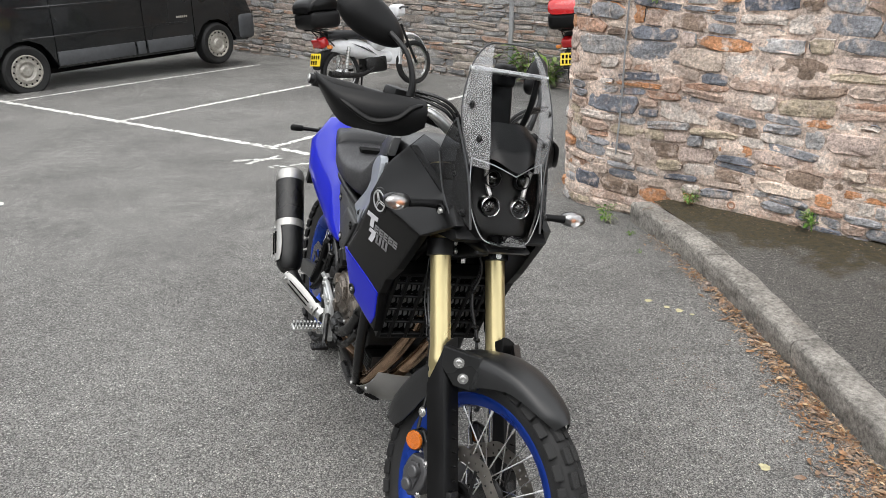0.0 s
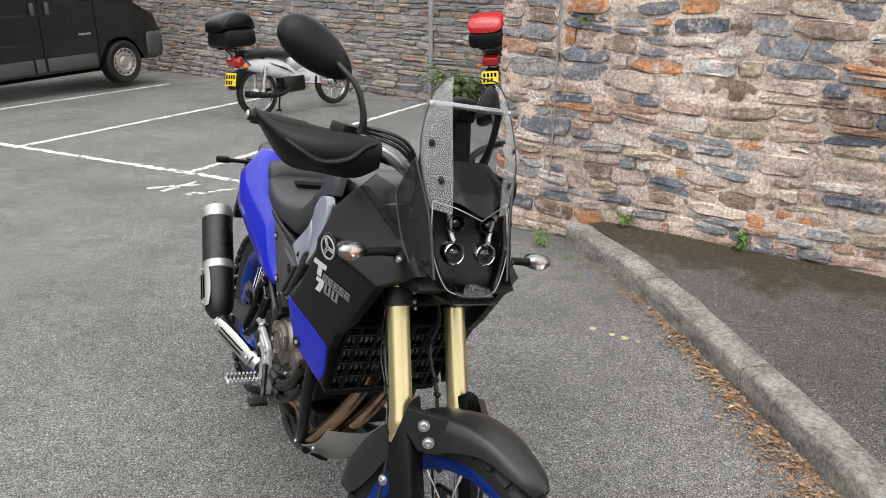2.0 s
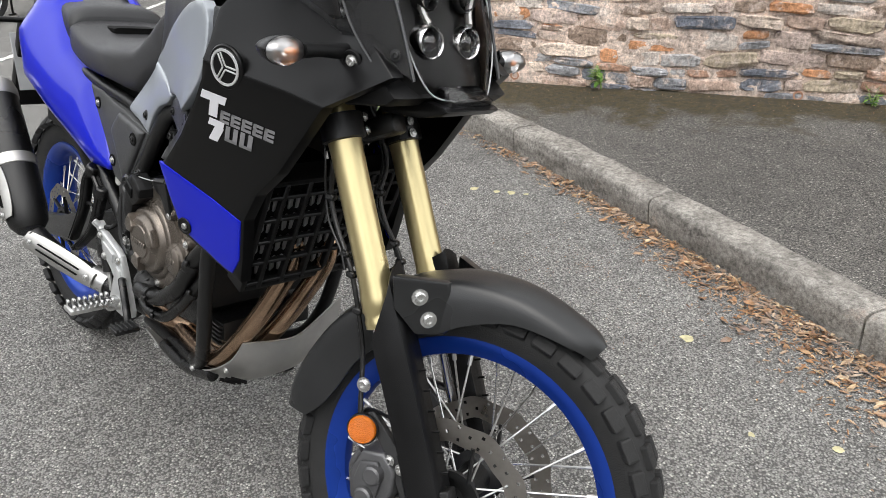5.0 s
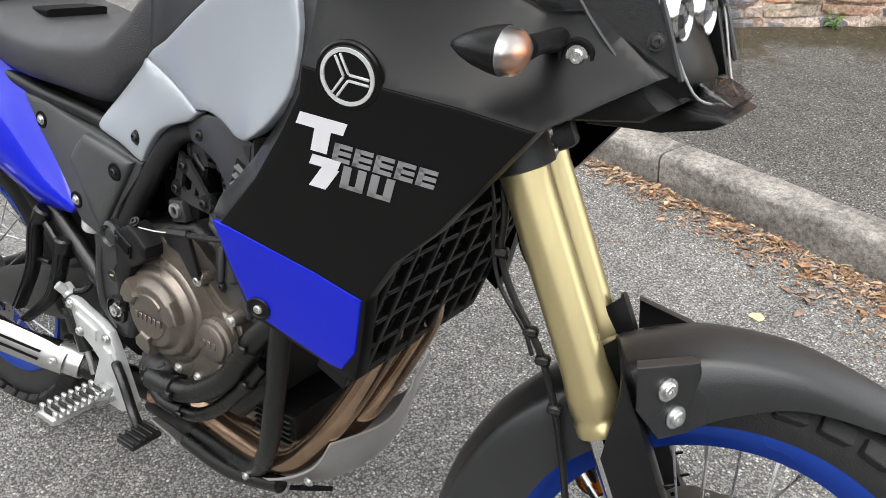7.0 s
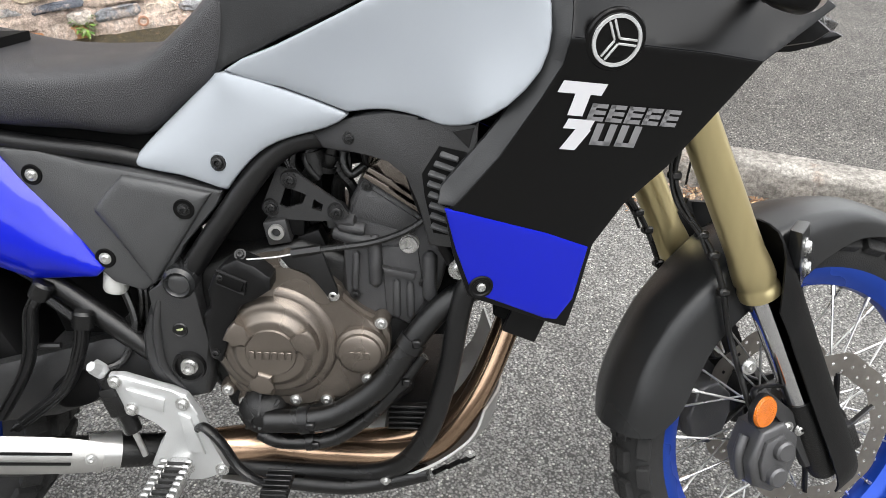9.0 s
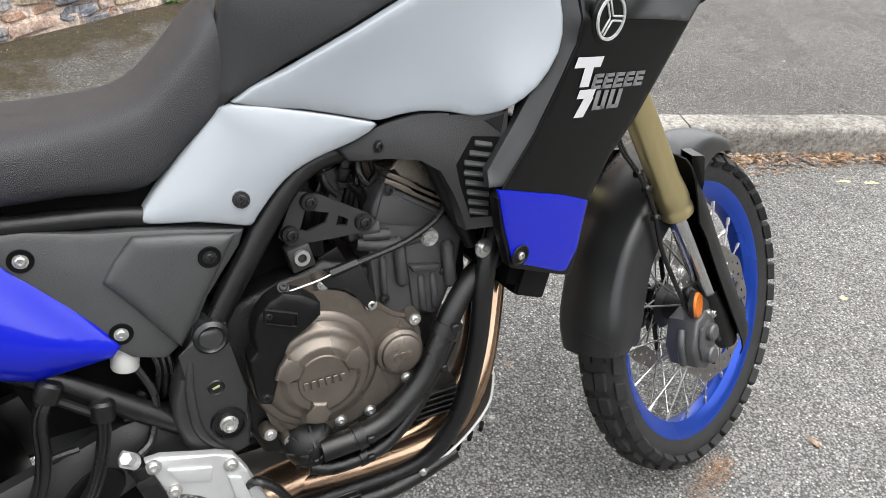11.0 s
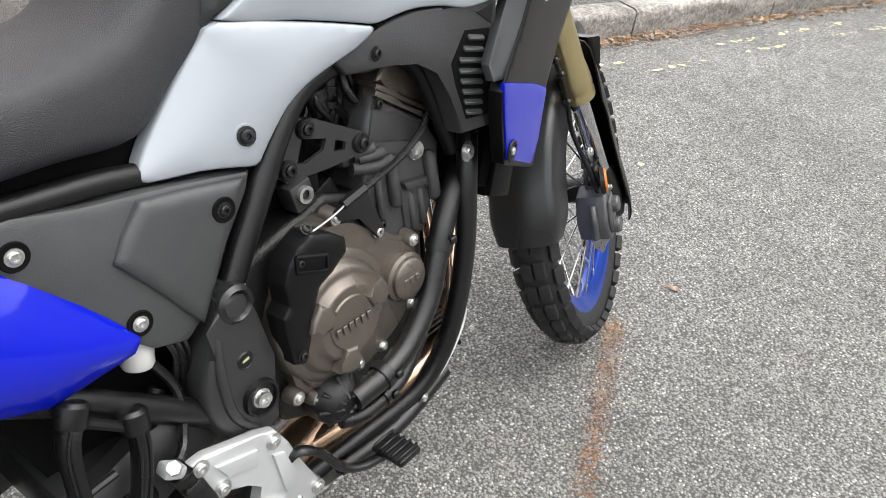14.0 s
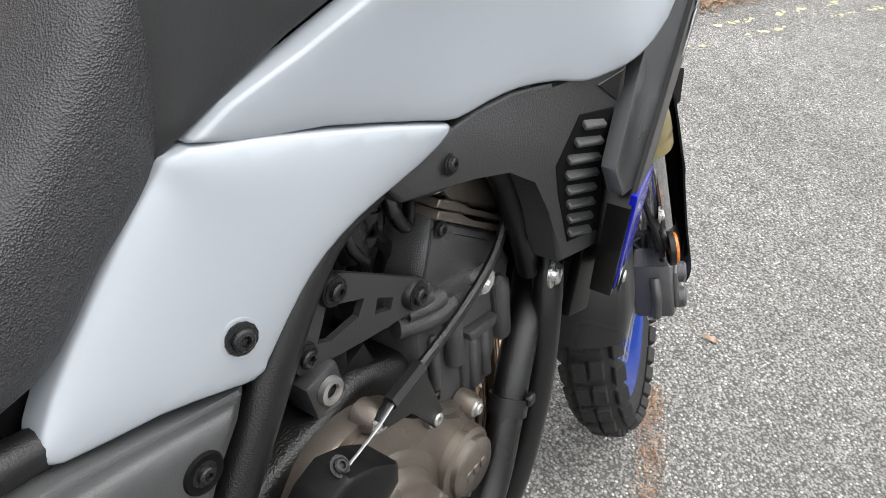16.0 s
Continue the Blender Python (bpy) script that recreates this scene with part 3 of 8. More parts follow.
bm = bmesh.new()
rows = []
for i in range(60):
    y = 4.6 - i * 0.19
    k = kerb_x(y) + KERB_W - 0.002
    t = (y - WALL_AT.y) / WALL_DIR.y
    wx = WALL_AT.x + WALL_DIR.x * t + 0.1 if y > -0.5 else 8.0
    rows.append([bm.verts.new((k + (max(wx, k + 0.02) - k) * j / 8, y, KERB_H - 0.012 + 0.03 * (j / 8) + 0.006 * noise.noise(Vector((y * 2, j * 0.7, 3))))) for j in range(9)])
for a, b in zip(rows, rows[1:]):
    for j in range(8):
        bm.faces.new((a[j], a[j + 1], b[j + 1], b[j]))
tagged(finish("pavement", bm, FOOTWAY), "dark mossy tarmac footway behind the kerb", "pavement", kind="structure")

# ---- the motorcycle: x ahead, y to its left, z up from the ground under its rear wheel, leaning on its side stand ----
AZ, LEAN_L = radians(20.0), radians(11.0)
FWD = Vector((math.sin(AZ), -math.cos(AZ), 0))
LEFT = Vector((math.cos(AZ) * math.cos(LEAN_L), math.sin(AZ) * math.cos(LEAN_L), -math.sin(LEAN_L)))
UPW = FWD.cross(LEFT)
bike = tagged(new("motorcycle"), "black, blue and silver adventure motorcycle leaning on its side stand", "motorcycle")
bike.matrix_world = Matrix(((FWD.x, LEFT.x, UPW.x, -0.6244), (FWD.y, LEFT.y, UPW.y, 3.3003), (FWD.z, LEFT.z, UPW.z, 0), (0, 0, 0, 1)))
RAKE = radians(27.0)
AXIS = Vector((-math.sin(RAKE), 0, math.cos(RAKE)))
PIV = Vector((1.955, 0, 0))
STEER = Matrix.Translation((0, -0.015, 0.008)) @ Matrix.Translation(PIV) @ Matrix.Rotation(radians(21.0), 4, AXIS) @ Matrix.Translation(-PIV)
AXLE = Vector((1.853, 0, 0.35))
REAR = Vector((0.27, 0, 0.335))


def steered(bm):
    return moved(bm, STEER)


def loft(bm, sections, seg=20, power=2.6):
    """A body of cross-sections (x, top, half width, bottom) along x, with soft shoulders."""
    rings = []
    for x, top, hw, bot in sections:
        ring = []
        for k in range(seg):
            a = 2 * math.pi * k / seg
            c, s = math.cos(a), math.sin(a)
            e = 2 / power
            ring.append(bm.verts.new((x, hw * math.copysign(abs(c) ** e, c), (top + bot) / 2 + (top - bot) / 2 * math.copysign(abs(s) ** e, s))))
        rings.append(ring)
    for a, b in zip(rings, rings[1:]):
        for k in range(seg):
            bm.faces.new((a[k], a[(k + 1) % seg], b[(k + 1) % seg], b[k]))
    bm.faces.new(rings[0])
    bm.faces.new(rings[-1][::-1])
    return bm


def smooth_sections(secs, n=4):
    a = spline([(s[0], s[1], s[2]) for s in secs], n)
    b = spline([(s[0], s[3], 0) for s in secs], n)
    return [(p.x, p.y, p.z, q.y) for p, q in zip(a, b)]


def plate(bm, ring, thick):
    """A flat plate with a real outline: points (x, y, z) and a thickness towards +y."""
    a = [bm.verts.new(p) for p in ring]
    b = [bm.verts.new(Vector(p) + Vector((0, thick, 0))) for p in ring]
    bm.faces.new(a)
    bm.faces.new(b[::-1])
    for i in range(len(a)):
        j = (i + 1) % len(a)
        bm.faces.new((a[j], a[i], b[i], b[j]))
    return bm


# -- wheels --
def wheel(prefix, axle, tyre_r, tyre_w, rim_r, rim_w, hub_w, spokes, pre, blocks):
    """A spoked wheel about the axle: rim, tyre with tread blocks, hub, spokes."""
    across = Vector((0, 1, 0))
    bm = bmesh.new()
    w = rim_w / 2
    lathe(bm, [(rim_r, -w), (rim_r + 0.002, -w + 0.004), (rim_r - 0.012, -w + 0.010), (rim_r - 0.024, -w * 0.45), (rim_r - 0.028, 0), (rim_r - 0.024, w * 0.45), (rim_r - 0.012, w - 0.010),
               (rim_r + 0.002, w - 0.004), (rim_r, w), (rim_r - 0.006, w), (rim_r - 0.022, w - 0.008), (rim_r - 0.034, w * 0.45), (rim_r - 0.038, 0), (rim_r - 0.034, -w * 0.45), (rim_r - 0.022, -w + 0.008), (rim_r - 0.006, -w)],
          axle, across, 96, True)
    rim = part(prefix + "_wheel", moved(bm, pre), RIM_BLUE, bike, "anodised blue spoked rim")
    bm = bmesh.new()
    prof = []
    for k in range(19):
        a = math.pi * k / 18
        prof.append((rim_r - 0.002 + (tyre_r - 0.010 - rim_r) * math.sin(a) ** 0.75, -tyre_w / 2 * 1.0 * math.copysign(abs(math.cos(a)) ** 0.8, math.cos(a)) * (0.62 + 0.38 * math.sin(a) ** 0.5)))
    lathe(bm, prof, axle, across, 96)
    tyre = part("tyre", moved(bm, pre), RUBBER, rim, "black knobbly tyre")
    # tread blocks
    bm = bmesh.new()
    block(bm, (0, 0, 0), (1, 1, 1), bevel=0.08, seg=1)
    me = bpy.data.meshes.new("tread_block")
    bm.to_mesh(me)
    bm.free()
    me.materials.append(RUBBER)
    for k in range(blocks):
        for col in range(4):
            off = (col - 1.5) / 1.5
            ang = 2 * math.pi * (k + (0.5 if col in (1, 2) else 0) + 0.12 * off) / blocks
            lat = off * tyre_w * (0.42 if abs(off) > 0.9 else 0.40)
            drop = 0.022 if abs(off) > 0.9 else 0.004
            tilt = -off * (0.85 if abs(off) > 0.9 else 0.3)
            m = Matrix.Translation(axle) @ Matrix.Rotation(-ang, 4, "Y") @ Matrix.Translation((tyre_r - 0.008 - drop, lat, 0)) @ Matrix.Rotation(-tilt, 4, "Z") @ Matrix.Diagonal((0.016, tyre_w * 0.23, 2 * math.pi * tyre_r / blocks * 0.66, 1))
            share("tread_block", me, tyre, pre @ m)
    bm = bmesh.new()
    lathe(bm, [(0.0, -hub_w / 2 - 0.012), (0.018, -hub_w / 2 - 0.012), (0.02, -hub_w / 2), (0.045, -hub_w / 2), (0.047, -hub_w / 2 + 0.006), (0.03, -hub_w / 2 + 0.016), (0.026, 0), (0.03, hub_w / 2 - 0.016), (0.047, hub_w / 2 - 0.006),
               (0.045, hub_w / 2), (0.02, hub_w / 2), (0.018, hub_w / 2 + 0.012), (0, hub_w / 2 + 0.012)], axle, across, 28)
    part("hub", moved(bm, pre), ENGINE_BLACK, rim)
    for k in range(spokes):
        side = 1 if k % 2 else -1
        a0 = 2 * math.pi * k / spokes
        a1 = a0 + (0.42 if (k // 2) % 2 else -0.42)
        p = axle + Vector((math.cos(a1) * 0.042, side * (hub_w / 2 - 0.003), math.sin(a1) * 0.042))
        q = axle + Vector((math.cos(a0) * (rim_r - 0.030), side * 0.008, math.sin(a0) * (rim_r - 0.030)))
        bm = bmesh.new()
        tube(bm, [p, q], 0.0019, 6)
        d = (q - p).normalized()
        tube(bm, [q - d * 0.022, q + d * 0.002], 0.0038, 6)
        part("spoke", moved(bm, pre), STEEL, rim)
    return rim


def brake_disc(parent, centre, r, pre, carrier=True):
    """A wavy drilled disc."""
    bm = bmesh.new()
    seg, bands = 144, (0.72, 0.76, 0.80, 0.84, 0.88, 0.92, 0.96, 1.0)
    rows = []
    for b in bands:
        row = []
        for k in range(seg):
            a = 2 * math.pi * k / seg
            rr = r * b * (1 + (0.022 * math.cos(10 * a) if b in (1.0, 0.72) else 0))
            row.append(bm.verts.new(Vector(centre) + Vector((rr * math.cos(a), 0, rr * math.sin(a)))))
        rows.append(row)
    faces = []
    for i, (a, b) in enumerate(zip(rows, rows[1:])):
        for k in range(seg):
            if i in (1, 3, 5) and (k + i * 2) % 8 == 0:
                continue
            faces.append(bm.faces.new((a[k], a[(k + 1) % seg], b[(k + 1) % seg], b[k])))
    bmesh.ops.solidify(bm, geom=faces, thickness=0.0045)
    d = part("brake_disc", moved(bm, pre), DISC, parent, "drilled wave brake disc")
    if carrier:
        bm = bmesh.new()
        c = Vector(centre)
        lathe(bm, [(0.04, -0.003), (0.052, -0.003), (0.052, 0.004), (0.04, 0.004)], c, (0, 1, 0), 24, True)
        part("disc_carrier", moved(bm, pre), FRAME_BLACK, parent)
        for k in range(6):
            a = math.pi / 3 * k
            bm = bmesh.new()
            tube(bm, [c + Vector((math.cos(a) * 0.048, 0, math.sin(a) * 0.048)), c + Vector((math.cos(a + 0.35) * r * 0.76, 0, math.sin(a + 0.35) * r * 0.76))], 0.006, 8, flat=0.6)
            part("carrier_arm", moved(bm, pre), FRAME_BLACK, parent)
    return d


ONE = Matrix.Identity(4)
front = wheel("front", AXLE, 0.340, 0.092, 0.270, 0.058, 0.11, 36, STEER, 38)
brake_disc(front, AXLE + Vector((0, -0.064, 0)), 0.137, STEER)
brake_disc(front, AXLE + Vector((0, 0.064, 0)), 0.137, STEER)
rear = wheel("rear", REAR, 0.335, 0.150, 0.238, 0.105, 0.14, 36, ONE, 34)
brake_disc(rear, REAR + Vector((0, -0.075, 0)), 0.118, ONE)


# -- fork --
LEG = AXLE + Vector((-0.0296, 0.010, -0.018))
def leg_point(d, y, fwd=0.0):
    """A point d metres up a fork leg, which stands behind the axle."""
    return LEG + AXIS * d + Vector((math.cos(RAKE) * fwd, y, math.sin(RAKE) * fwd))


for side in (-1, 1):
    y = side * 0.103
    bm = bmesh.new()
    lathe(bm, [(0.0, 0.308), (0.0235, 0.308), (0.0305, 0.310), (0.0308, 0.322), (0.0288, 0.326), (0.0288, 0.334), (0.0308, 0.338), (0.0298, 0.36), (0.0272, 0.385), (0.0272, 0.60), (0.0282, 0.62), (0.0282, 0.86), (0.0, 0.86)],
          LEG + Vector((0, y, 0)), AXIS, 36)
    fork = part("fork_tube", steered(bm), GOLD, bike, "gold anodised upside-down fork tube")
    bm = bmesh.new()
    lathe(bm, [(0.0, 0.08), (0.0215, 0.08), (0.0215, 0.32), (0, 0.32)], LEG + Vector((0, y, 0)), AXIS, 28)
    part("fork_slider", steered(bm), CHROME, fork, "polished chrome slider")
    bm = bmesh.new()
    lathe(bm, [(0.0, -0.035), (0.022, -0.032), (0.027, -0.01), (0.027, 0.05), (0.026, 0.09), (0.0235, 0.115), (0, 0.115)], LEG + Vector((0, y, 0)), AXIS, 24)
    block(bm, AXLE + Vector((-0.01, y, 0.005)), (0.07, 0.03, 0.05), Matrix.Rotation(-RAKE, 4, "Y"), 0.004)
    part("fork_foot", steered(bm), ENGINE_BLACK, fork)
    for d, f in ((-0.012, 0.03), (0.012, 0.03)):
        bolt(fork, STEER @ leg_point(d, y + side * 0.012, f), STEER.to_3x3() @ Vector((0.5, side * 0.8, 0)), 0.0055)
    # guard: a long channel in front of the leg
    bm = bmesh.new()
    rows = []
    for d, w, f in ((-0.055, 0.030, 0.040), (-0.02, 0.040, 0.046), (0.10, 0.040, 0.046), (0.22, 0.042, 0.046)):
        rows.append([leg_point(d, y - side * 0.020, f - 0.040), leg_point(d, y - side * 0.020, f - 0.004), leg_point(d, y - side * 0.012, f), leg_point(d, y + side * w * 0.55, f + 0.002), leg_point(d, y + side * w * 0.85, f - 0.010), leg_point(d, y + side * w, f - 0.050)])
    # the top is cut on the slant, high in front and low behind
    for ds, w, f in (((0.30, 0.31, 0.31, 0.30, 0.285, 0.255), 0.044, 0.046), ((0.395, 0.405, 0.41, 0.395, 0.36, 0.295), 0.042, 0.045)):
        offs = ((-0.020, f - 0.040), (-0.020, f - 0.004), (-0.012, f), (w * 0.55, f + 0.002), (w * 0.85, f - 0.010), (w, f - 0.050))
        rows.append([leg_point(d, y + side * o, q) for d, (o, q) in zip(ds, offs)])
    shell(bm, rows, 0.003, 2, 3)
    guard = part("fork_guard", steered(bm), PLASTIC, fork, "matt black plastic fork guard", sharp=30)
    for k in range(6):
        bm = bmesh.new()
        d = 0.23 - k * 0.034
        block(bm, leg_point(d, y + side * 0.004, 0.0485), (0.024, 0.003, 0.004), frame_to(AXIS) @ Matrix.Rotation(radians(90), 4, "Z"), 0.001, 1)
        part("embossed_mark", steered(bm), PLASTIC, guard)
    bolt(guard, STEER @ leg_point(-0.03, y + side * 0.012, 0.046), STEER.to_3x3() @ Vector((0.9, 0, 0.4)), 0.005)

for d, name in ((0.640, "lower_clamp"), (0.835, "upper_clamp")):
    bm = bmesh.new()
    for side in (-1, 1):
        lathe(bm, [(0.029, d - 0.022), (0.0365, d - 0.02), (0.0365, d + 0.02), (0.029, d + 0.022)], LEG + Vector((0, side * 0.103, 0)), AXIS, 28)
    block(bm, leg_point(d, 0, -0.02), (0.15, 0.05, 0.036), frame_to(AXIS) @ Matrix.Rotation(radians(90), 4, "Z"), 0.008)
    clamp = part(name, steered(bm), FRAME_BLACK, bike)
    for side in (-1, 1):
        for o in (-0.011, 0.011):
            bolt(clamp, STEER @ leg_point(d + o, side * 0.082, 0.034), STEER.to_3x3() @ Vector((0.8, side * -0.3, 0.4)), 0.0058)

# -- front mudguard, on the wheel's own angles --
def rim_point(deg, r, y):
    a = radians(deg)
    return AXLE + Vector((math.cos(a) * r, y, math.sin(a) * r))


bm = bmesh.new()
rows = []
for deg, r, w, skirt in ((62, 0.360, 0.020, 0.004), (68, 0.368, 0.044, 0.012), (84, 0.374, 0.060, 0.030), (98, 0.376, 0.070, 0.056), (108, 0.374, 0.074, 0.072), (120, 0.372, 0.070, 0.068), (140, 0.368, 0.064, 0.068), (155, 0.365, 0.062, 0.072), (166, 0.363, 0.064, 0.062), (174, 0.362, 0.056, 0.035)):
    rows.append([rim_point(deg, r - 0.020 - skirt, -w - 0.004), rim_point(deg, r - 0.018, -w), rim_point(deg, r - 0.004, -w * 0.62), rim_point(deg, r + 0.003, 0), rim_point(deg, r - 0.004, w * 0.62), rim_point(deg, r - 0.018, w), rim_point(deg, r - 0.020 - skirt, w + 0.004)])
shell(bm, rows, 0.003, 3, 4)
fender = part("front_mudguard", steered(bm), GREY_PLASTIC, bike, "satin charcoal plastic front mudguard", sharp=40)
def wing_point(deg, r):
    """On the mudguard's side wing, which splays outwards towards its rear edge."""
    p = rim_point(deg, r, 0)
    p.y = -0.108 + 0.92 * (p.x - AXLE.x + 0.114)
    return p


for side in (-1, 1):
    bm = bmesh.new()
    puff(bm, [wing_point(103, 0.366), wing_point(113, 0.388), wing_point(115, 0.338), wing_point(112.5, 0.288), wing_point(106, 0.280), wing_point(102, 0.315)], 0.0, 0.022, 0.003, n=1)
    if side > 0:
        mirrored(bm)
    wing = part("mudguard_bracket", steered(bm), GREY_PLASTIC, fender)
    for deg, r in ((109.1, 0.348), (108.4, 0.309)):
        p = wing_point(deg, r)
        bolt(wing, STEER @ Vector((p.x + 0.001, p.y * -side + 0.001 * side, p.z)), STEER.to_3x3() @ Vector((0.92, side, 0)), 0.0095)

# -- brake caliper, hoses, reflectors --
for side in (-1, 1):
    def hub_ring(pts):
        return [(AXLE.x + x, AXLE.z + z) for x, z in pts]

    bm = bmesh.new()
    prism(bm, hub_ring([(-0.155, 0.045), (-0.115, 0.055), (-0.088, 0.03), (-0.085, -0.005), (-0.10, -0.045), (-0.125, -0.06), (-0.16, -0.045), (-0.172, -0.005)]), -0.112, -0.050, 0.007, 3)
    prism(bm, hub_ring([(-0.150, 0.030), (-0.120, 0.040), (-0.105, 0.018), (-0.112, -0.038), (-0.150, -0.034), (-0.158, -0.004)]), -0.119, -0.110, 0.004, 2)
    for x, z in ((-0.122, 0.016), (-0.130, -0.026)):
        lathe(bm, [(0, 0.012), (0.013, 0.012), (0.0165, 0.009), (0.0175, -0.006), (0, -0.006)], (AXLE.x + x, -0.118, AXLE.z + z), (0, -1, 0), 24)
    tube(bm, [(AXLE.x - 0.166, -0.085, AXLE.z + 0.03), (AXLE.x - 0.176, -0.088, AXLE.z + 0.0), (AXLE.x - 0.166, -0.085, AXLE.z - 0.04)], 0.008, 10)
    if side > 0:
        mirrored(bm)
    cal = part("brake_caliper", steered(bm), CALIPER_GREY, bike, "grey cast brake caliper with two pistons")
    bm = bmesh.new()
    prism(bm, hub_ring([(-0.168, 0.105), (-0.152, 0.115), (-0.100, 0.070), (-0.060, 0.030), (-0.032, -0.002), (-0.036, -0.030), (-0.062, -0.032), (-0.085, 0.010), (-0.112, 0.052), (-0.142, 0.080)]), -0.104, -0.090, 0.003, 2)
    if side > 0:
        mirrored(bm)
    part("caliper_bracket", steered(bm), CAST_BLACK, cal)
    for x, z in ((-0.082, 0.037), (-0.046, -0.015), (-0.105, 0.044), (-0.100, -0.040)):
        bolt(cal, STEER @ Vector((AXLE.x + x, side * 0.106, AXLE.z + z)), STEER.to_3x3() @ Vector((0, side, 0)), 0.0068)
    bm = bmesh.new()
    block(bm, (AXLE.x - 0.140, side * 0.078, AXLE.z - 0.048), (0.03, 0.018, 0.02), Matrix.Rotation(radians(20), 4, "Y"), 0.004)
    part("bleed_nipple", steered(bm), STEEL, cal)
    bm = bmesh.new()
    back = STEER.inverted()
    run = [back @ Vector(q) for q in ((1.554, -0.100, 0.877), (1.559, -0.100, 0.808), (1.578, -0.100, 0.764), (1.609, -0.100, 0.723), (1.629, -0.100, 0.693), (1.653, -0.100, 0.636), (1.674, -0.100, 0.566))]
    h = [leg_point(0.72, -0.07, -0.03)] + run + [rim_point(152, 0.20, -0.098), rim_point(160, 0.16, -0.097)]
    if side > 0:
        h = [Vector((q.x, -q.y, q.z)) for q in h]
    tube(bm, h, 0.0045, 8)
    line = part("brake_hose", steered(bm), HOSE, bike)
    bm = bmesh.new()
    h2 = [p + Vector((-0.009 - 0.004 * (i % 2), side * 0.004, 0.004)) for i, p in enumerate(h[:6])]
    tube(bm, h2, 0.0026, 8)
    part("sensor_cable", steered(bm), HOSE, line)
    for i in (2, 4, 5, 6):
        bm = bmesh.new()
        block(bm, h[i], (0.018, 0.015, 0.012), None, 0.003, 1)
        part("hose_clip", steered(bm), HOSE, line)
    bm = bmesh.new()
    rc = rim_point(153, 0.181, side * 0.112)
    lathe(bm, [(0, 0.009), (0.0225, 0.009), (0.0245, 0.006), (0.0245, -0.002), (0, -0.002)], rc, Vector((0.25, side, 0.0)), 32)
    ref = part("reflector", steered(bm), ORANGE, bike, "round amber side reflector")
    bm = bmesh.new()
    lathe(bm, [(0.0235, -0.006), (0.0268, -0.004), (0.0268, 0.004), (0.0252, 0.0045)], rc, Vector((0.25, side, 0.0)), 32)
    tube(bm, [rc - Vector((0, side * 0.005, 0)), rim_point(146, 0.20, side * 0.098), leg_point(0.14, side * 0.103, 0)], 0.008, 8, flat=0.4)
    part("reflector_holder", steered(bm), FRAME_BLACK, ref)
    bolt(ref, STEER @ rim_point(140.5, 0.236, side * 0.100), STEER.to_3x3() @ Vector((0, side, 0)), 0.009)


# -- bodywork: each side's panels --
def face_y(x, z):
    """The flat face of the big side panel."""
    return -0.248 + 0.262 * (x - 1.267) - 0.1336 * (z - 0.804)


def on_face(pts, lift=0.0):
    return [(x, face_y(x, z) - lift, z) for x, z in pts]


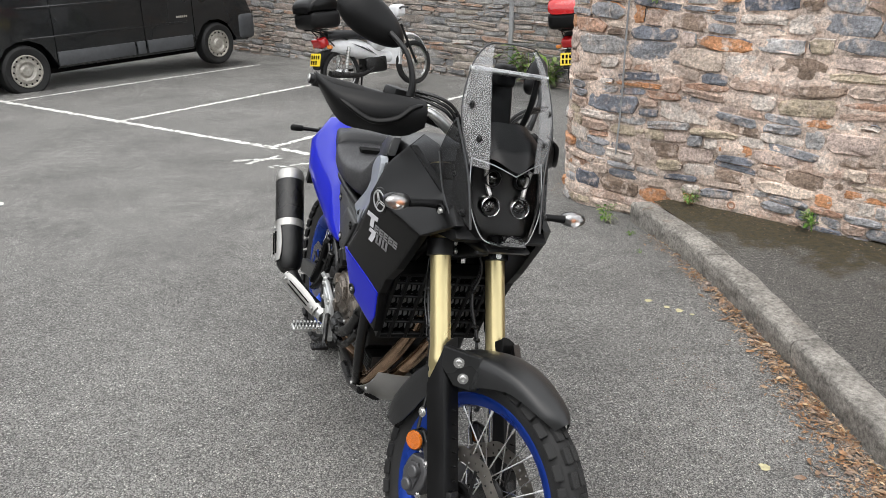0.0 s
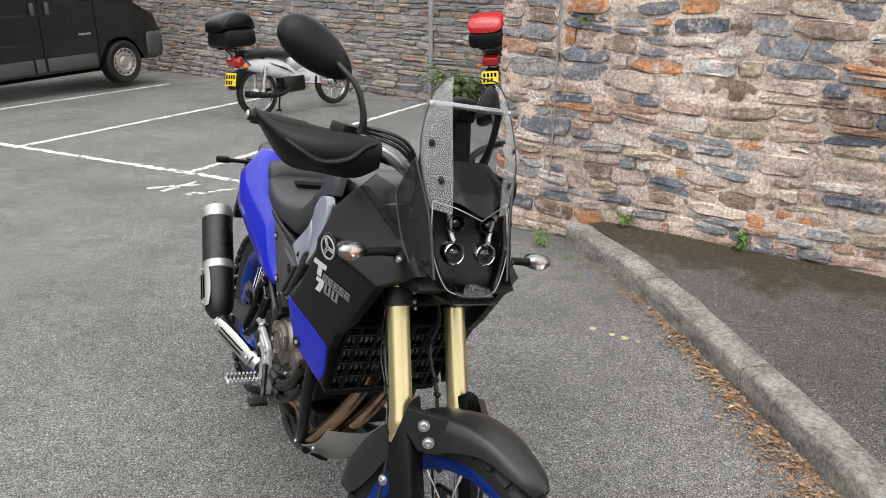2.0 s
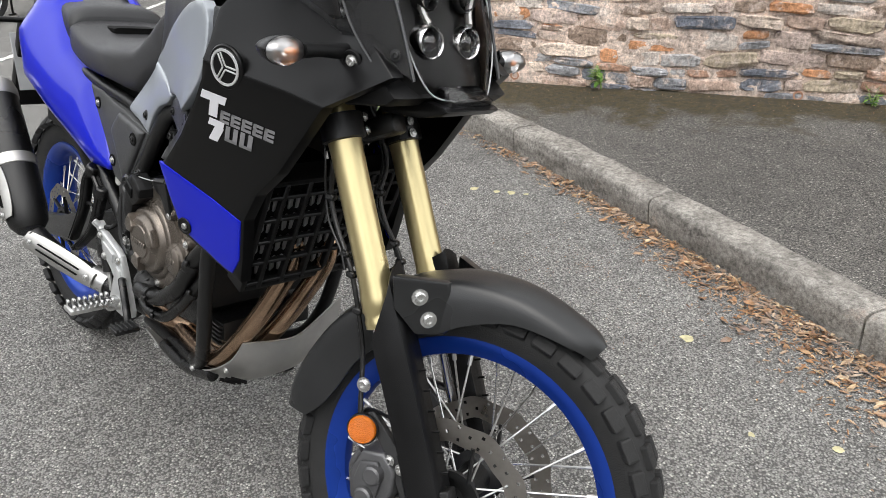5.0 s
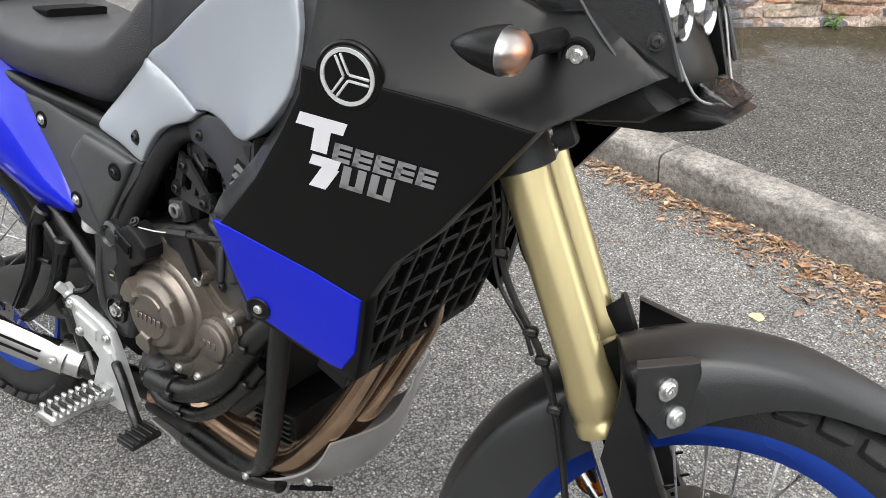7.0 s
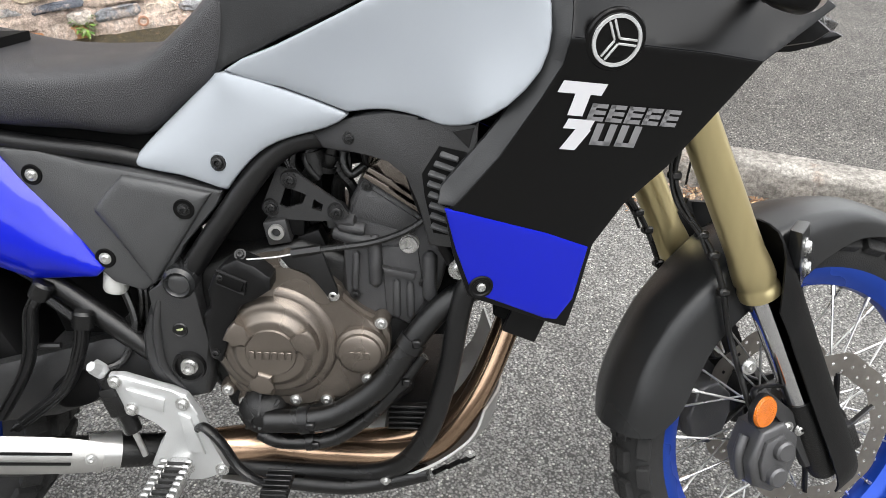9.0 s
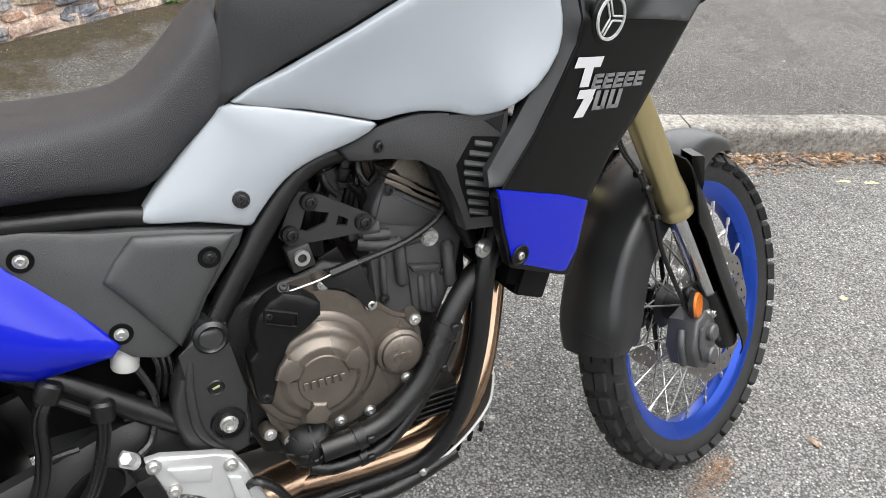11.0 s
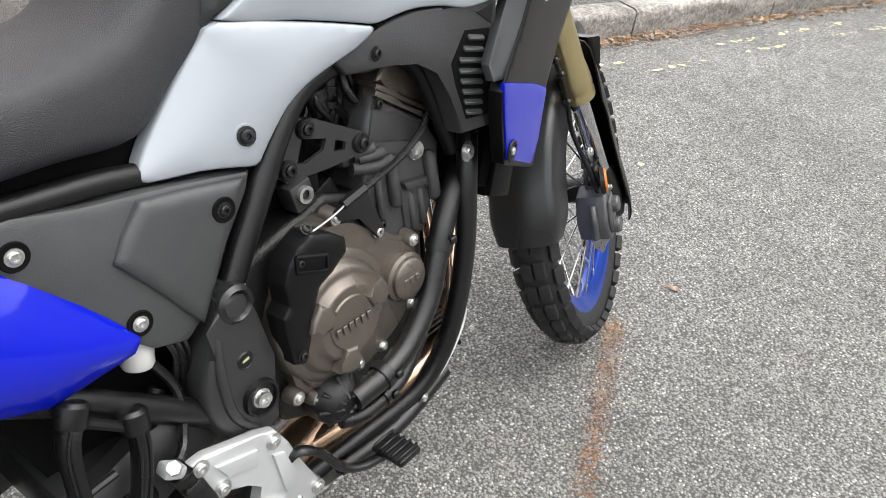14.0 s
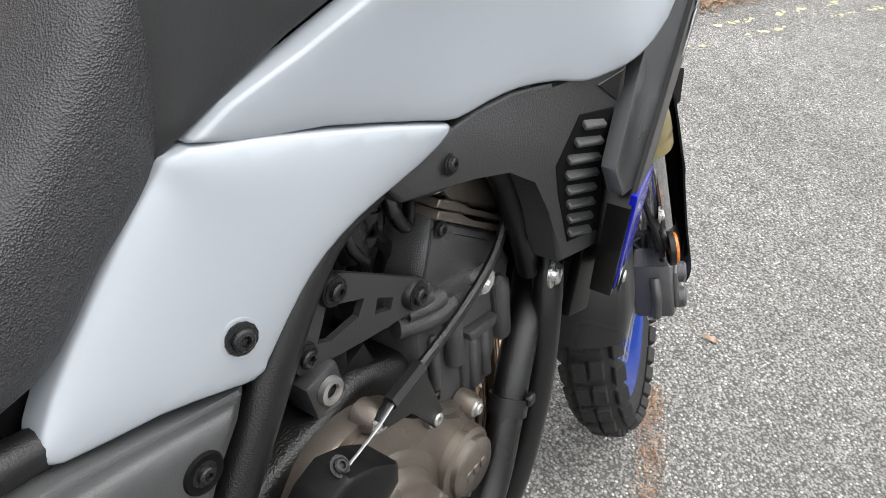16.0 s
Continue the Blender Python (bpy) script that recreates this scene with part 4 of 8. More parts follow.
for side in (-1, 1):
    def done(name, bm, material, parent, label="", sharp=38):
        return part(name, mirrored(bm) if side > 0 else bm, material, parent, label, sharp)

    def at(x, y, z):
        return Vector((x, y if side < 0 else -y, z))

    out = Vector((0.262, side, -0.134))
    # big black shroud
    bm = bmesh.new()
    puff(bm, on_face([(1.386, 1.005), (1.380, 0.975), (1.358, 0.935), (1.315, 0.867), (1.264, 0.804), (1.254, 0.79), (1.264, 0.74), (1.285, 0.676), (1.30, 0.668), (1.392, 0.625), (1.42, 0.614), (1.43, 0.66), (1.442, 0.74), (1.475, 0.795), (1.525, 0.845), (1.572, 0.907), (1.622, 0.974), (1.55, 0.986), (1.478, 0.994), (1.415, 1.001)]), 0.001, 0.02, 0.0015, n=1)
    shroud = done("side_shroud", bm, SATIN, bike, "satin black side shroud with white and grey lettering shapes", 30)
    bm = bmesh.new()
    N = on_face([(1.622, 0.974), (1.55, 0.986), (1.478, 0.994), (1.415, 1.001), (1.386, 1.005)])
    puff(bm, N + [(1.387, -0.232, 1.035), (1.381, -0.212, 1.085), (1.395, -0.190, 1.118), (1.425, -0.170, 1.155), (1.50, -0.145, 1.115), (1.592, -0.128, 1.078), (1.64, -0.122, 1.085), (1.715, -0.128, 1.035)], 0.002, 0.02, 0.001, n=1)
    done("shroud_top", bm, SATIN, shroud, sharp=30)
    bm = bmesh.new()
    puff(bm, [(1.382, -0.206, 1.085), (1.388, -0.226, 1.035)] + on_face([(1.387, 1.005), (1.381, 0.975), (1.359, 0.935), (1.316, 0.867), (1.265, 0.804)], -0.003) + [(1.244, -0.246, 0.806), (1.247, -0.236, 0.825), (1.297, -0.226, 0.885), (1.340, -0.221, 0.945), (1.358, -0.216, 1.02), (1.350, -0.204, 1.085)], 0.0, 0.012, 0.001, n=1)
    done("shroud_edge", bm, GREY_PLASTIC, shroud, sharp=30)
    bm = bmesh.new()
    puff(bm, on_face([(1.253, 0.803), (1.275, 0.797), (1.38, 0.762), (1.436, 0.738), (1.424, 0.66), (1.405, 0.629), (1.388, 0.633), (1.303, 0.676), (1.29, 0.681), (1.268, 0.745)], 0.003), 0.001, 0.005, 0.0015, n=1)
    blue = done("blue_panel", bm, BLUE, shroud, "glossy blue lower panel", 30)
    bm = bmesh.new()
    lathe(bm, [(0.0, 0.0005), (0.011, 0.0005), (0.0125, 0.002), (0.0155, 0.002), (0.0165, 0)], at(1.301, face_y(1.301, 0.691) - 0.0045, 0.691), out, 24)
    part("screw_cup", bm, PLASTIC, blue)
    bolt(blue, at(1.301, face_y(1.301, 0.691) - 0.004, 0.691), out, 0.0062)
    # round badge: ring and three bars
    c = at(1.437, face_y(1.437, 1.001) - 0.002, 1.001)
    bm = bmesh.new()
    lathe(bm, [(0.0, 0.001), (0.030, 0.001), (0.031, 0.0), (0.034, 0.0), (0.036, -0.002), (0.036, -0.006)], c, out, 40)
    badge = part("round_badge", bm, SATIN, shroud)
    bm = bmesh.new()
    lathe(bm, [(0.0252, 0.001), (0.0255, 0.003), (0.0292, 0.003), (0.0296, 0.001)], c, out, 40, True)
    part("badge_ring", bm, ALLOY, badge)
    fm = Matrix.Translation(c) @ frame_to(out)
    for k in range(3):
        for o in (-0.003, 0.003):
            bm = bmesh.new()
            block(bm, (o, 0.013, 0.0022), (0.0026, 0.022, 0.0024), None, 0.0005, 1)
            part("badge_bar", moved(bm, fm @ Matrix.Rotation(2 * math.pi * k / 3 + 0.4, 4, "Z")), ALLOY, badge)
    # lettering drawn as plain slanted shapes
    def slab(x0, z0, x1, z1, material, slant=0.012, cut=0):
        bm = bmesh.new()
        dx = slant * (z1 - z0) / 0.045
        ring = [(x0 - dx, z0), (x1 - dx, z0), (x1, z1), (x0, z1)]
        ring = [(x, z - 0.11 * (x - U0)) for x, z in ring]
        plate(bm, [(x, face_y(x, z) - 0.0029, z) for x, z in ring], 0.0006)
        done("lettering_bar", bm, material, shroud)
    U0, V0 = 1.382, 0.957
    slab(U0, V0 - 0.014, U0 + 0.052, V0, WHITE_PRINT, 0.02)
    slab(U0 + 0.015, V0 - 0.040, U0 + 0.033, V0 - 0.0135, WHITE_PRINT)
    for k in range(5):
        x0 = U0 + 0.037 + k * 0.0228
        for j, (lo, hi) in enumerate(((0.0285, 0.0235), (0.0365, 0.0315), (0.0445, 0.0395))):
            slab(x0 - 0.0022 * j, V0 - lo, x0 + 0.0195 - 0.0022 * j, V0 - hi, GREY_PRINT)
        slab(x0, V0 - 0.0445, x0 + 0.0062, V0 - 0.0235, GREY_PRINT, 0.013)
    slab(U0 + 0.010, V0 - 0.056, U0 + 0.042, V0 - 0.044, WHITE_PRINT, 0.02)
    slab(U0 + 0.020, V0 - 0.082, U0 + 0.039, V0 - 0.0555, WHITE_PRINT, 0.03)
    for k in range(2):
        x0 = U0 + 0.045 + k * 0.031
        slab(x0, V0 - 0.074, x0 + 0.009, V0 - 0.047, GREY_PRINT)
        slab(x0 + 0.0165, V0 - 0.074, x0 + 0.0255, V0 - 0.047, GREY_PRINT)
        slab(x0 - 0.005, V0 - 0.074, x0 + 0.0185, V0 - 0.069, GREY_PRINT, 0.002)
    # silver panels
    bm = bmesh.new()
    puff(bm, [(0.958, -0.113, 0.931), (1.03, -0.135, 0.967), (1.11, -0.163, 1.008), (1.18, -0.182, 1.045), (1.25, -0.196, 1.078), (1.322, -0.210, 1.090), (1.356, -0.219, 1.06), (1.366, -0.229, 1.01), (1.356, -0.235, 0.965), (1.322, -0.237, 0.925), (1.288, -0.230, 0.903), (1.268, -0.218, 0.895), (1.243, -0.208, 0.893), (1.216, -0.198, 0.900), (1.181, -0.187, 0.904), (1.152, -0.178, 0.901), (1.128, -0.170, 0.896), (1.108, -0.161, 0.900), (1.04, -0.136, 0.916)],
         0.0015, 0.018, 0.003, n=2, crown=0.03)
    tank_side = done("tank_panel", bm, SILVER, bike, "silver grey painted tank side panel", 60)
    bm = bmesh.new()
    puff(bm, [(0.958, -0.113, 0.929), (1.04, -0.138, 0.914), (1.108, -0.161, 0.898), (1.126, -0.168, 0.890), (1.098, -0.160, 0.872), (1.06, -0.152, 0.859), (1.03, -0.147, 0.847), (1.005, -0.143, 0.831), (0.983, -0.140, 0.809), (0.964, -0.137, 0.786), (0.955, -0.135, 0.776), (0.93, -0.132, 0.782), (0.89, -0.126, 0.791), (0.836, -0.119, 0.797), (0.828, -0.116, 0.808), (0.846, -0.109, 0.832), (0.891, -0.103, 0.876), (0.935, -0.104, 0.916)],
         0.0025, 0.016, 0.003, n=2, crown=0.03)
    bm.normal_update()
    spot = min(bm.verts, key=lambda v: (v.co.x - 0.948) ** 2 + (v.co.z - 0.813) ** 2)
    sp = at(0.948, spot.co.y, 0.813)
    sn = spot.normal * (1 if spot.normal.y < 0 else -1)
    sn = Vector((sn.x, sn.y if side < 0 else -sn.y, sn.z))
    lower = done("lower_tank_panel", bm, SILVER, bike, "silver grey painted lower tank panel", 60)
    bm = bmesh.new()
    lathe(bm, [(0.0, 0.0006), (0.0105, 0.0006), (0.0112, -0.001)], sp, sn, 28)
    part("screw_cup", bm, FRAME_BLACK, lower)
    bolt(lower, sp + sn * 0.0006, sn, 0.0078, False)
    bm = bmesh.new()
    lathe(bm, [(0.0112, -0.0005), (0.0120, 0.0005), (0.0135, 0.0007), (0.0155, -0.0004)], sp, sn, 32)
    part("screw_dish", bm, SILVER, lower)
    # charcoal cover between seat and silver panel
    bm = bmesh.new()
    puff(bm, [(0.938, -0.098, 0.918), (0.958, -0.108, 0.934), (1.03, -0.122, 0.972), (1.11, -0.148, 1.012), (1.18, -0.166, 1.049), (1.25, -0.180, 1.082), (1.31, -0.19, 1.095), (1.28, -0.17, 1.14), (1.15, -0.14, 1.120), (1.04, -0.112, 1.09), (0.965, -0.098, 1.055), (0.946, -0.094, 0.99)], 0.003, 0.02, 0.004, n=1)
    done("tank_cover", bm, GREY_PLASTIC, bike, "charcoal plastic tank cover", 30)
    # vented inner panel
    bm = bmesh.new()
    yv = lambda x, z: -0.152 - (x - 1.1) * 0.36
    prism(bm, [(1.075, 0.861), (1.116, 0.881), (1.152, 0.896), (1.181, 0.901), (1.216, 0.899), (1.244, 0.892), (1.268, 0.894), (1.29, 0.902), (1.288, 0.86), (1.268, 0.80), (1.276, 0.735), (1.232, 0.733), (1.219, 0.785), (1.206, 0.823), (1.18, 0.841), (1.15, 0.846), (1.12, 0.840), (1.09, 0.842)][::-1], yv, lambda x, z: yv(x, z) + 0.03, 0.004)
    vent = done("vented_panel", bm, CAST_BLACK, bike, "black plastic vented inner panel", 45)
    # slightly raised darker triangle: a dimple's shade put into colour
    bm = bmesh.new()
    prism(bm, [(1.258, 0.886), (1.284, 0.893), (1.279, 0.868)], lambda x, z: yv(x, z) - 0.0012, lambda x, z: yv(x, z) + 0.003, 0.0006, 1)
    done("vent_dimple_shade", bm, FRAME_BLACK, vent)
    bolt(vent, at(1.127, -0.163, 0.861), (0.2, side, 0), 0.006, False)
    # no hollow here: a near-black plate paints the shade behind the slats
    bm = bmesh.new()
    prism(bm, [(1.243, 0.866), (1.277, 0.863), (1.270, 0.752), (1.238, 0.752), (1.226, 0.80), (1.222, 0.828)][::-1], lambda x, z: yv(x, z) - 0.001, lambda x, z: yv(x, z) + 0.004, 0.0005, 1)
    done("vent_shade_plate", bm, DARK, vent)
    for k in range(8):
        z = 0.855 - k * 0.0135
        w = 0.018 + 0.018 * min(1, (k + 1) / 3) - 0.0025 * max(0, k - 3)
        bm = bmesh.new()
        xr = 1.272 - 0.001 * k
        block(bm, (xr - w / 2 - 0.004, yv(xr - w / 2, z) - 0.0005, z), (w, 0.009, 0.005), Matrix.Rotation(radians(32), 4, "X") @ Matrix.Rotation(radians(-20), 4, "Z"), 0.0012, 1)
        done("vent_slat", bm, COVER_GREY, vent)
    bm = bmesh.new()
    tube(bm, [(1.16, -0.135, 0.855), (1.20, -0.15, 0.83), (1.225, -0.158, 0.77), (1.265, -0.150, 0.690)], 0.011, 10)
    done("panel_stay", bm, PLASTIC, vent)
    # side cover under the seat
    bm = bmesh.new()
    puff(bm, [(0.64, -0.128, 0.822), (0.70, -0.126, 0.818), (0.76, -0.124, 0.803), (0.85, -0.126, 0.79), (0.948, -0.128, 0.772), (0.938, -0.128, 0.75), (0.888, -0.131, 0.69), (0.862, -0.134, 0.645), (0.824, -0.136, 0.619), (0.785, -0.138, 0.632), (0.755, -0.136, 0.66), (0.70, -0.132, 0.735)], 0.004, 0.02, 0.004, n=1)
    cover = done("side_cover", bm, COVER_GREY, bike, "charcoal plastic side cover under the seat", 25)
    bm = bmesh.new()
    puff(bm, [(0.813, -0.1350, 0.790), (0.868, -0.1353, 0.782), (0.934, -0.1358, 0.770), (0.844, -0.1416, 0.632), (0.833, -0.1410, 0.647), (0.800, -0.1389, 0.698), (0.770, -0.1371, 0.740), (0.787, -0.1361, 0.764)], 0.005, 0.010, 0.003, n=1, crown=0.014)
    done("cover_relief", bm, COVER_GREY, cover, sharp=50)
    for x, z, s in ((0.69, 0.786, True), (0.897, 0.748, False), (0.777, 0.669, True)):
        bm = bmesh.new()
        lathe(bm, [(0.0, 0.0005), (0.0105, 0.0005), (0.0120, 0.0006), (0.0135, 0.0012), (0.0148, -0.001)], at(x, -0.1425 if x > 0.8 else -0.1385 if x > 0.7 else -0.132, z), (0, side, 0), 24)
        part("screw_cup", bm, DARK, cover)
        bolt(cover, at(x, -0.1425 if x > 0.8 else -0.1385 if x > 0.7 else -0.132, z), (0, side, 0), 0.0062, s)
    # blue tail panel
    bm = bmesh.new()
    puff(bm, [(0.775, -0.144, 0.654), (0.762, -0.147, 0.641), (0.67, -0.152, 0.634), (0.574, -0.158, 0.676), (0.45, -0.172, 0.735), (0.34, -0.180, 0.79), (0.295, -0.175, 0.90), (0.32, -0.145, 1.0), (0.40, -0.120, 1.018), (0.47, -0.122, 0.97), (0.53, -0.135, 0.895), (0.64, -0.140, 0.832), (0.70, -0.140, 0.765)], 0.014, 0.014, 0.004, n=1)
    # pressed creases that run back from the pointed front
    for v in bm.verts:
        run = 0.78 - v.co.x
        for slope, gap in ((0.26, v.co.z - 0.655 - 0.50 * run), (0.22, 0.650 + 0.20 * run - v.co.z)):
            v.co.y += slope * 0.5 * (gap + math.sqrt(gap * gap + 0.00035))
    done("tail_panel", bm, BLUE, bike, "glossy blue tail side panel", 60)
    # indicators
    c = at(1.626, -0.239, 1.057) if side < 0 else at(1.614, -0.239, 1.038)
    bm = bmesh.new()
    tube(bm, [c + Vector((-0.015, -side * 0.115, -0.003)), c + Vector((-0.008, -side * 0.055, 0)), c + Vector((-0.002, -side * 0.018, 0))], [0.013, 0.0095, 0.011], 12)
    stalk = part("indicator", bm, PLASTIC, bike, "clear front indicator on a black stalk")
    bm = bmesh.new()
    pod = Matrix.Translation(c + Vector((-0.008, side * 0.010, 0))) @ Matrix.Rotation(radians(side * -14), 4, "Z")
    lathe(bm, [(1.0, -0.03), (0.985, 0.16), (0.93, 0.40), (0.78, 0.68), (0.5, 0.9), (0.0, 1.0)], (0, 0, 0), (1, 0, 0), 32)
    part("indicator_lens", moved(bm, pod @ Matrix.Diagonal((0.023, 0.036, 0.0205, 1))), INDICATOR_CLEAR, stalk)
    bm = bmesh.new()
    lathe(bm, [(0.0, 1.0), (0.16, 0.97), (0.45, 0.78), (0.74, 0.5), (0.93, 0.2), (1.02, 0.0), (1.02, -0.04), (0.90, -0.05)], (0, 0, 0), (-1, 0, 0), 32)
    part("indicator_housing", moved(bm, pod @ Matrix.Diagonal((0.046, 0.0355, 0.0205, 1))), PLASTIC, stalk)
    bm = bmesh.new()
    made = bmesh.ops.create_uvsphere(bm, u_segments=12, v_segments=8, radius=1.0)["verts"]
    bmesh.ops.transform(bm, matrix=Matrix.Translation(c + Vector((0.004, side * 0.006, 0))) @ Matrix.Diagonal((0.007, 0.010, 0.006, 1)), verts=made)
    part("bulb", bm, BULB, stalk)
    bm = bmesh.new()
    lathe(bm, [(0.004, -0.006), (0.015, 0.0), (0.019, 0.008), (0.0195, 0.009), (0.016, -0.002), (0.004, -0.010)], c + Vector((-0.004, side * 0.012, 0)), (1, side * 0.3, 0), 20)
    part("indicator_reflector", bm, CHROME, stalk)
    bm = bmesh.new()
    lathe(bm, [(0.0, 0.001), (0.0125, 0.001), (0.014, 0.004), (0.0165, 0.004), (0.0180, 0.0)], at(1.634, -0.139, 1.044), out, 28)
    part("screw_cup", bm, PLASTIC, shroud)
    bolt(shroud, at(1.635, -0.1405, 1.044), out, 0.0072)

# -- tank, seat, tail --
bm = bmesh.new()
loft(bm, smooth_sections([(0.955, 1.045, 0.090, 0.90), (1.02, 1.085, 0.105, 0.90), (1.12, 1.125, 0.125, 0.90), (1.25, 1.160, 0.145, 0.90), (1.38, 1.165, 0.150, 0.92), (1.47, 1.135, 0.13, 0.95)]), 32, 3.6)
part("fuel_tank", bm, GREY_PLASTIC, bike, "charcoal fuel tank cover", 45)
bm = bmesh.new()
loft(bm, smooth_sections([(0.956, 1.045, 0.098, 0.92), (0.935, 1.026, 0.106, 0.895), (0.895, 0.985, 0.112, 0.87), (0.84, 0.945, 0.122, 0.833), (0.75, 0.932, 0.140, 0.842), (0.65, 0.932, 0.142, 0.846), (0.56, 0.948, 0.135, 0.86), (0.515, 0.955, 0.125, 0.87)]), 44, 4.2)
part("rider_seat", bm, VINYL, bike, "black grained vinyl rider seat", 60)
bm = bmesh.new()
loft(bm, smooth_sections([(0.522, 0.962, 0.122, 0.87), (0.50, 0.985, 0.122, 0.88), (0.43, 0.993, 0.112, 0.89), (0.35, 1.002, 0.098, 0.9), (0.30, 1.0, 0.085, 0.91)]), 28, 3.6)
part("pillion_seat", bm, VINYL_SMOOTH, bike, "smooth black pillion seat", 60)
bm = bmesh.new()
loft(bm, smooth_sections([(0.50, 0.93, 0.10, 0.72), (0.35, 0.97, 0.12, 0.74), (0.22, 0.99, 0.10, 0.82), (0.08, 0.98, 0.06, 0.90)]), 20, 3.0)
tail = part("tail_unit", bm, PLASTIC, bike)
bm = bmesh.new()
prism(bm, [(0.06, 0.90), (0.03, 0.90), (-0.10, 0.62), (-0.06, 0.62)], -0.09, 0.09, 0.004)
part("plate_hanger", bm, PLASTIC, tail)
bm = bmesh.new()
block(bm, (0.01, 0, 0.765), (0.004, 0.20, 0.17), Matrix.Rotation(radians(-22), 4, "Y"), 0.001, 1)
part("number_plate", bm, POLE_GREY, tail, "pale back of a number plate")
for side in (-1, 1):
    bm = bmesh.new()
    tube(bm, [(0.10, side * 0.05, 0.895), (0.094, side * 0.17, 0.897)], 0.008, 10)
    block(bm, (0.094, side * 0.195, 0.897), (0.022, 0.055, 0.026), None, 0.009, 3)
    part("rear_indicator", bm, PLASTIC, tail)

# -- head lamp, screen --
bm = bmesh.new()
shell(bm, [[(1.625, -0.105, 1.19), (1.655, -0.06, 1.195), (1.665, 0, 1.19), (1.655, 0.06, 1.195), (1.625, 0.105, 1.19)],
           [(1.645, -0.108, 1.10), (1.67, -0.06, 1.10), (1.68, 0, 1.10), (1.67, 0.06, 1.10), (1.645, 0.108, 1.10)],
           [(1.66, -0.11, 1.03), (1.71, -0.06, 1.01), (1.725, 0, 1.0), (1.71, 0.06, 1.01), (1.66, 0.11, 1.03)],
           [(1.60, -0.13, 0.985), (1.60, -0.06, 0.975), (1.60, 0, 0.97), (1.60, 0.06, 0.975), (1.60, 0.13, 0.985)]], 0.006)
lamp = part("headlamp", bm, SATIN, bike, "black headlamp unit with four round projector lamps")
for y in (-0.040, 0.040):
    for z, x, r in ((1.080, 1.680, 0.0235), (1.145, 1.664, 0.019)):
        c = Vector((x, y, z))
        bm = bmesh.new()
        lathe(bm, [(r * 0.80, -0.02), (r * 0.86, 0.014), (r, 0.018), (r * 1.14, 0.014), (r * 1.18, -0.02)], c, (1, 0, 0.12), 32)
        ring = part("lamp_ring", bm, CHROME if z < 1.1 else FRAME_BLACK, lamp)
        bm = bmesh.new()
        lathe(bm, [(0, 0.020), (r * 0.35, 0.018), (r * 0.66, 0.010), (r * 0.84, -0.004)], c, (1, 0, 0.12), 28)
        part("projector_lens", bm, LENS, lamp)
        bm = bmesh.new()
        lathe(bm, [(0, -0.012), (r * 0.5, -0.008), (r * 0.84, 0.0)], c, (1, 0, 0.12), 24)
        part("lamp_bowl", bm, STEEL, lamp)
    bm = bmesh.new()
    tube(bm, [(1.672, y * 1.5, 1.17), (1.676, y * 1.28, 1.13), (1.688, y * 1.1, 1.108)], 0.006, 8)
    part("lamp_trim", bm, STEEL, lamp)
bm = bmesh.new()
shell(bm, [[(1.648, -0.092, 1.185), (1.684, -0.05, 1.180), (1.712, 0, 1.163), (1.684, 0.05, 1.180), (1.648, 0.092, 1.185)],
           [(1.690, -0.094, 1.09), (1.722, -0.05, 1.095), (1.735, 0, 1.095), (1.722, 0.05, 1.095), (1.690, 0.094, 1.09)],
           [(1.728, -0.064, 1.015), (1.752, -0.035, 1.002), (1.760, 0, 0.998), (1.752, 0.035, 1.002), (1.728, 0.064, 1.015)]], 0.0025)
part("lamp_cover", bm, LAMP_CLEAR, lamp, "clear lamp cover")
for side in (-1, 1):
    bm = bmesh.new()
    shell(bm, [[(1.600, side * 0.112, 1.195), (1.626, side * 0.104, 1.195), (1.650, side * 0.090, 1.185)],
               [(1.620, side * 0.116, 1.10), (1.656, side * 0.105, 1.09), (1.689, side * 0.092, 1.09)],
               [(1.640, side * 0.118, 1.02), (1.690, side * 0.092, 1.005), (1.727, side * 0.063, 1.013)]], 0.004)
    part("lamp_cheek", bm, SATIN, lamp)
bm = bmesh.new()
prism(bm, [(1.58, 0.985), (1.70, 1.0), (1.752, 0.997), (1.764, 0.992), (1.748, 0.982), (1.70, 0.970), (1.62, 0.962)], -0.058, 0.058, 0.004)
part("lamp_chin", bm, SATIN, lamp)
# thin pale tubes draw the reflected bright line along the cover's edge
for side in (-1, 1):
    bm = bmesh.new()
    tube(bm, [(1.652, side * 0.094, 1.187), (1.694, side * 0.0955, 1.09), (1.727, side * 0.066, 1.016), (1.748, side * 0.03, 1.004)], 0.0014, 6)
    tube(bm, [(1.652, side * 0.094, 1.187), (1.688, side * 0.05, 1.182), (1.716, 0, 1.165)], 0.0014, 6)
    part("cover_edge_glint", bm, POLE_GREY, lamp)
bm = bmesh.new()
prism(bm, [(1.725, 1.022), (1.76, 1.006), (1.75, 0.988), (1.71, 0.992)], -0.045, 0.045, 0.003)
part("position_lamp", bm, LENS, lamp)
bm = bmesh.new()
shell(bm, [[(1.640, -0.098, 1.195), (1.690, -0.05, 1.195), (1.722, 0, 1.175), (1.690, 0.05, 1.195), (1.640, 0.098, 1.195)],
           [(1.628, -0.092, 1.225), (1.660, -0.05, 1.235), (1.670, 0, 1.230), (1.660, 0.05, 1.235), (1.628, 0.092, 1.225)],
           [(1.600, -0.06, 1.265), (1.615, -0.03, 1.272), (1.620, 0, 1.272), (1.615, 0.03, 1.272), (1.600, 0.06, 1.265)]], 0.003)
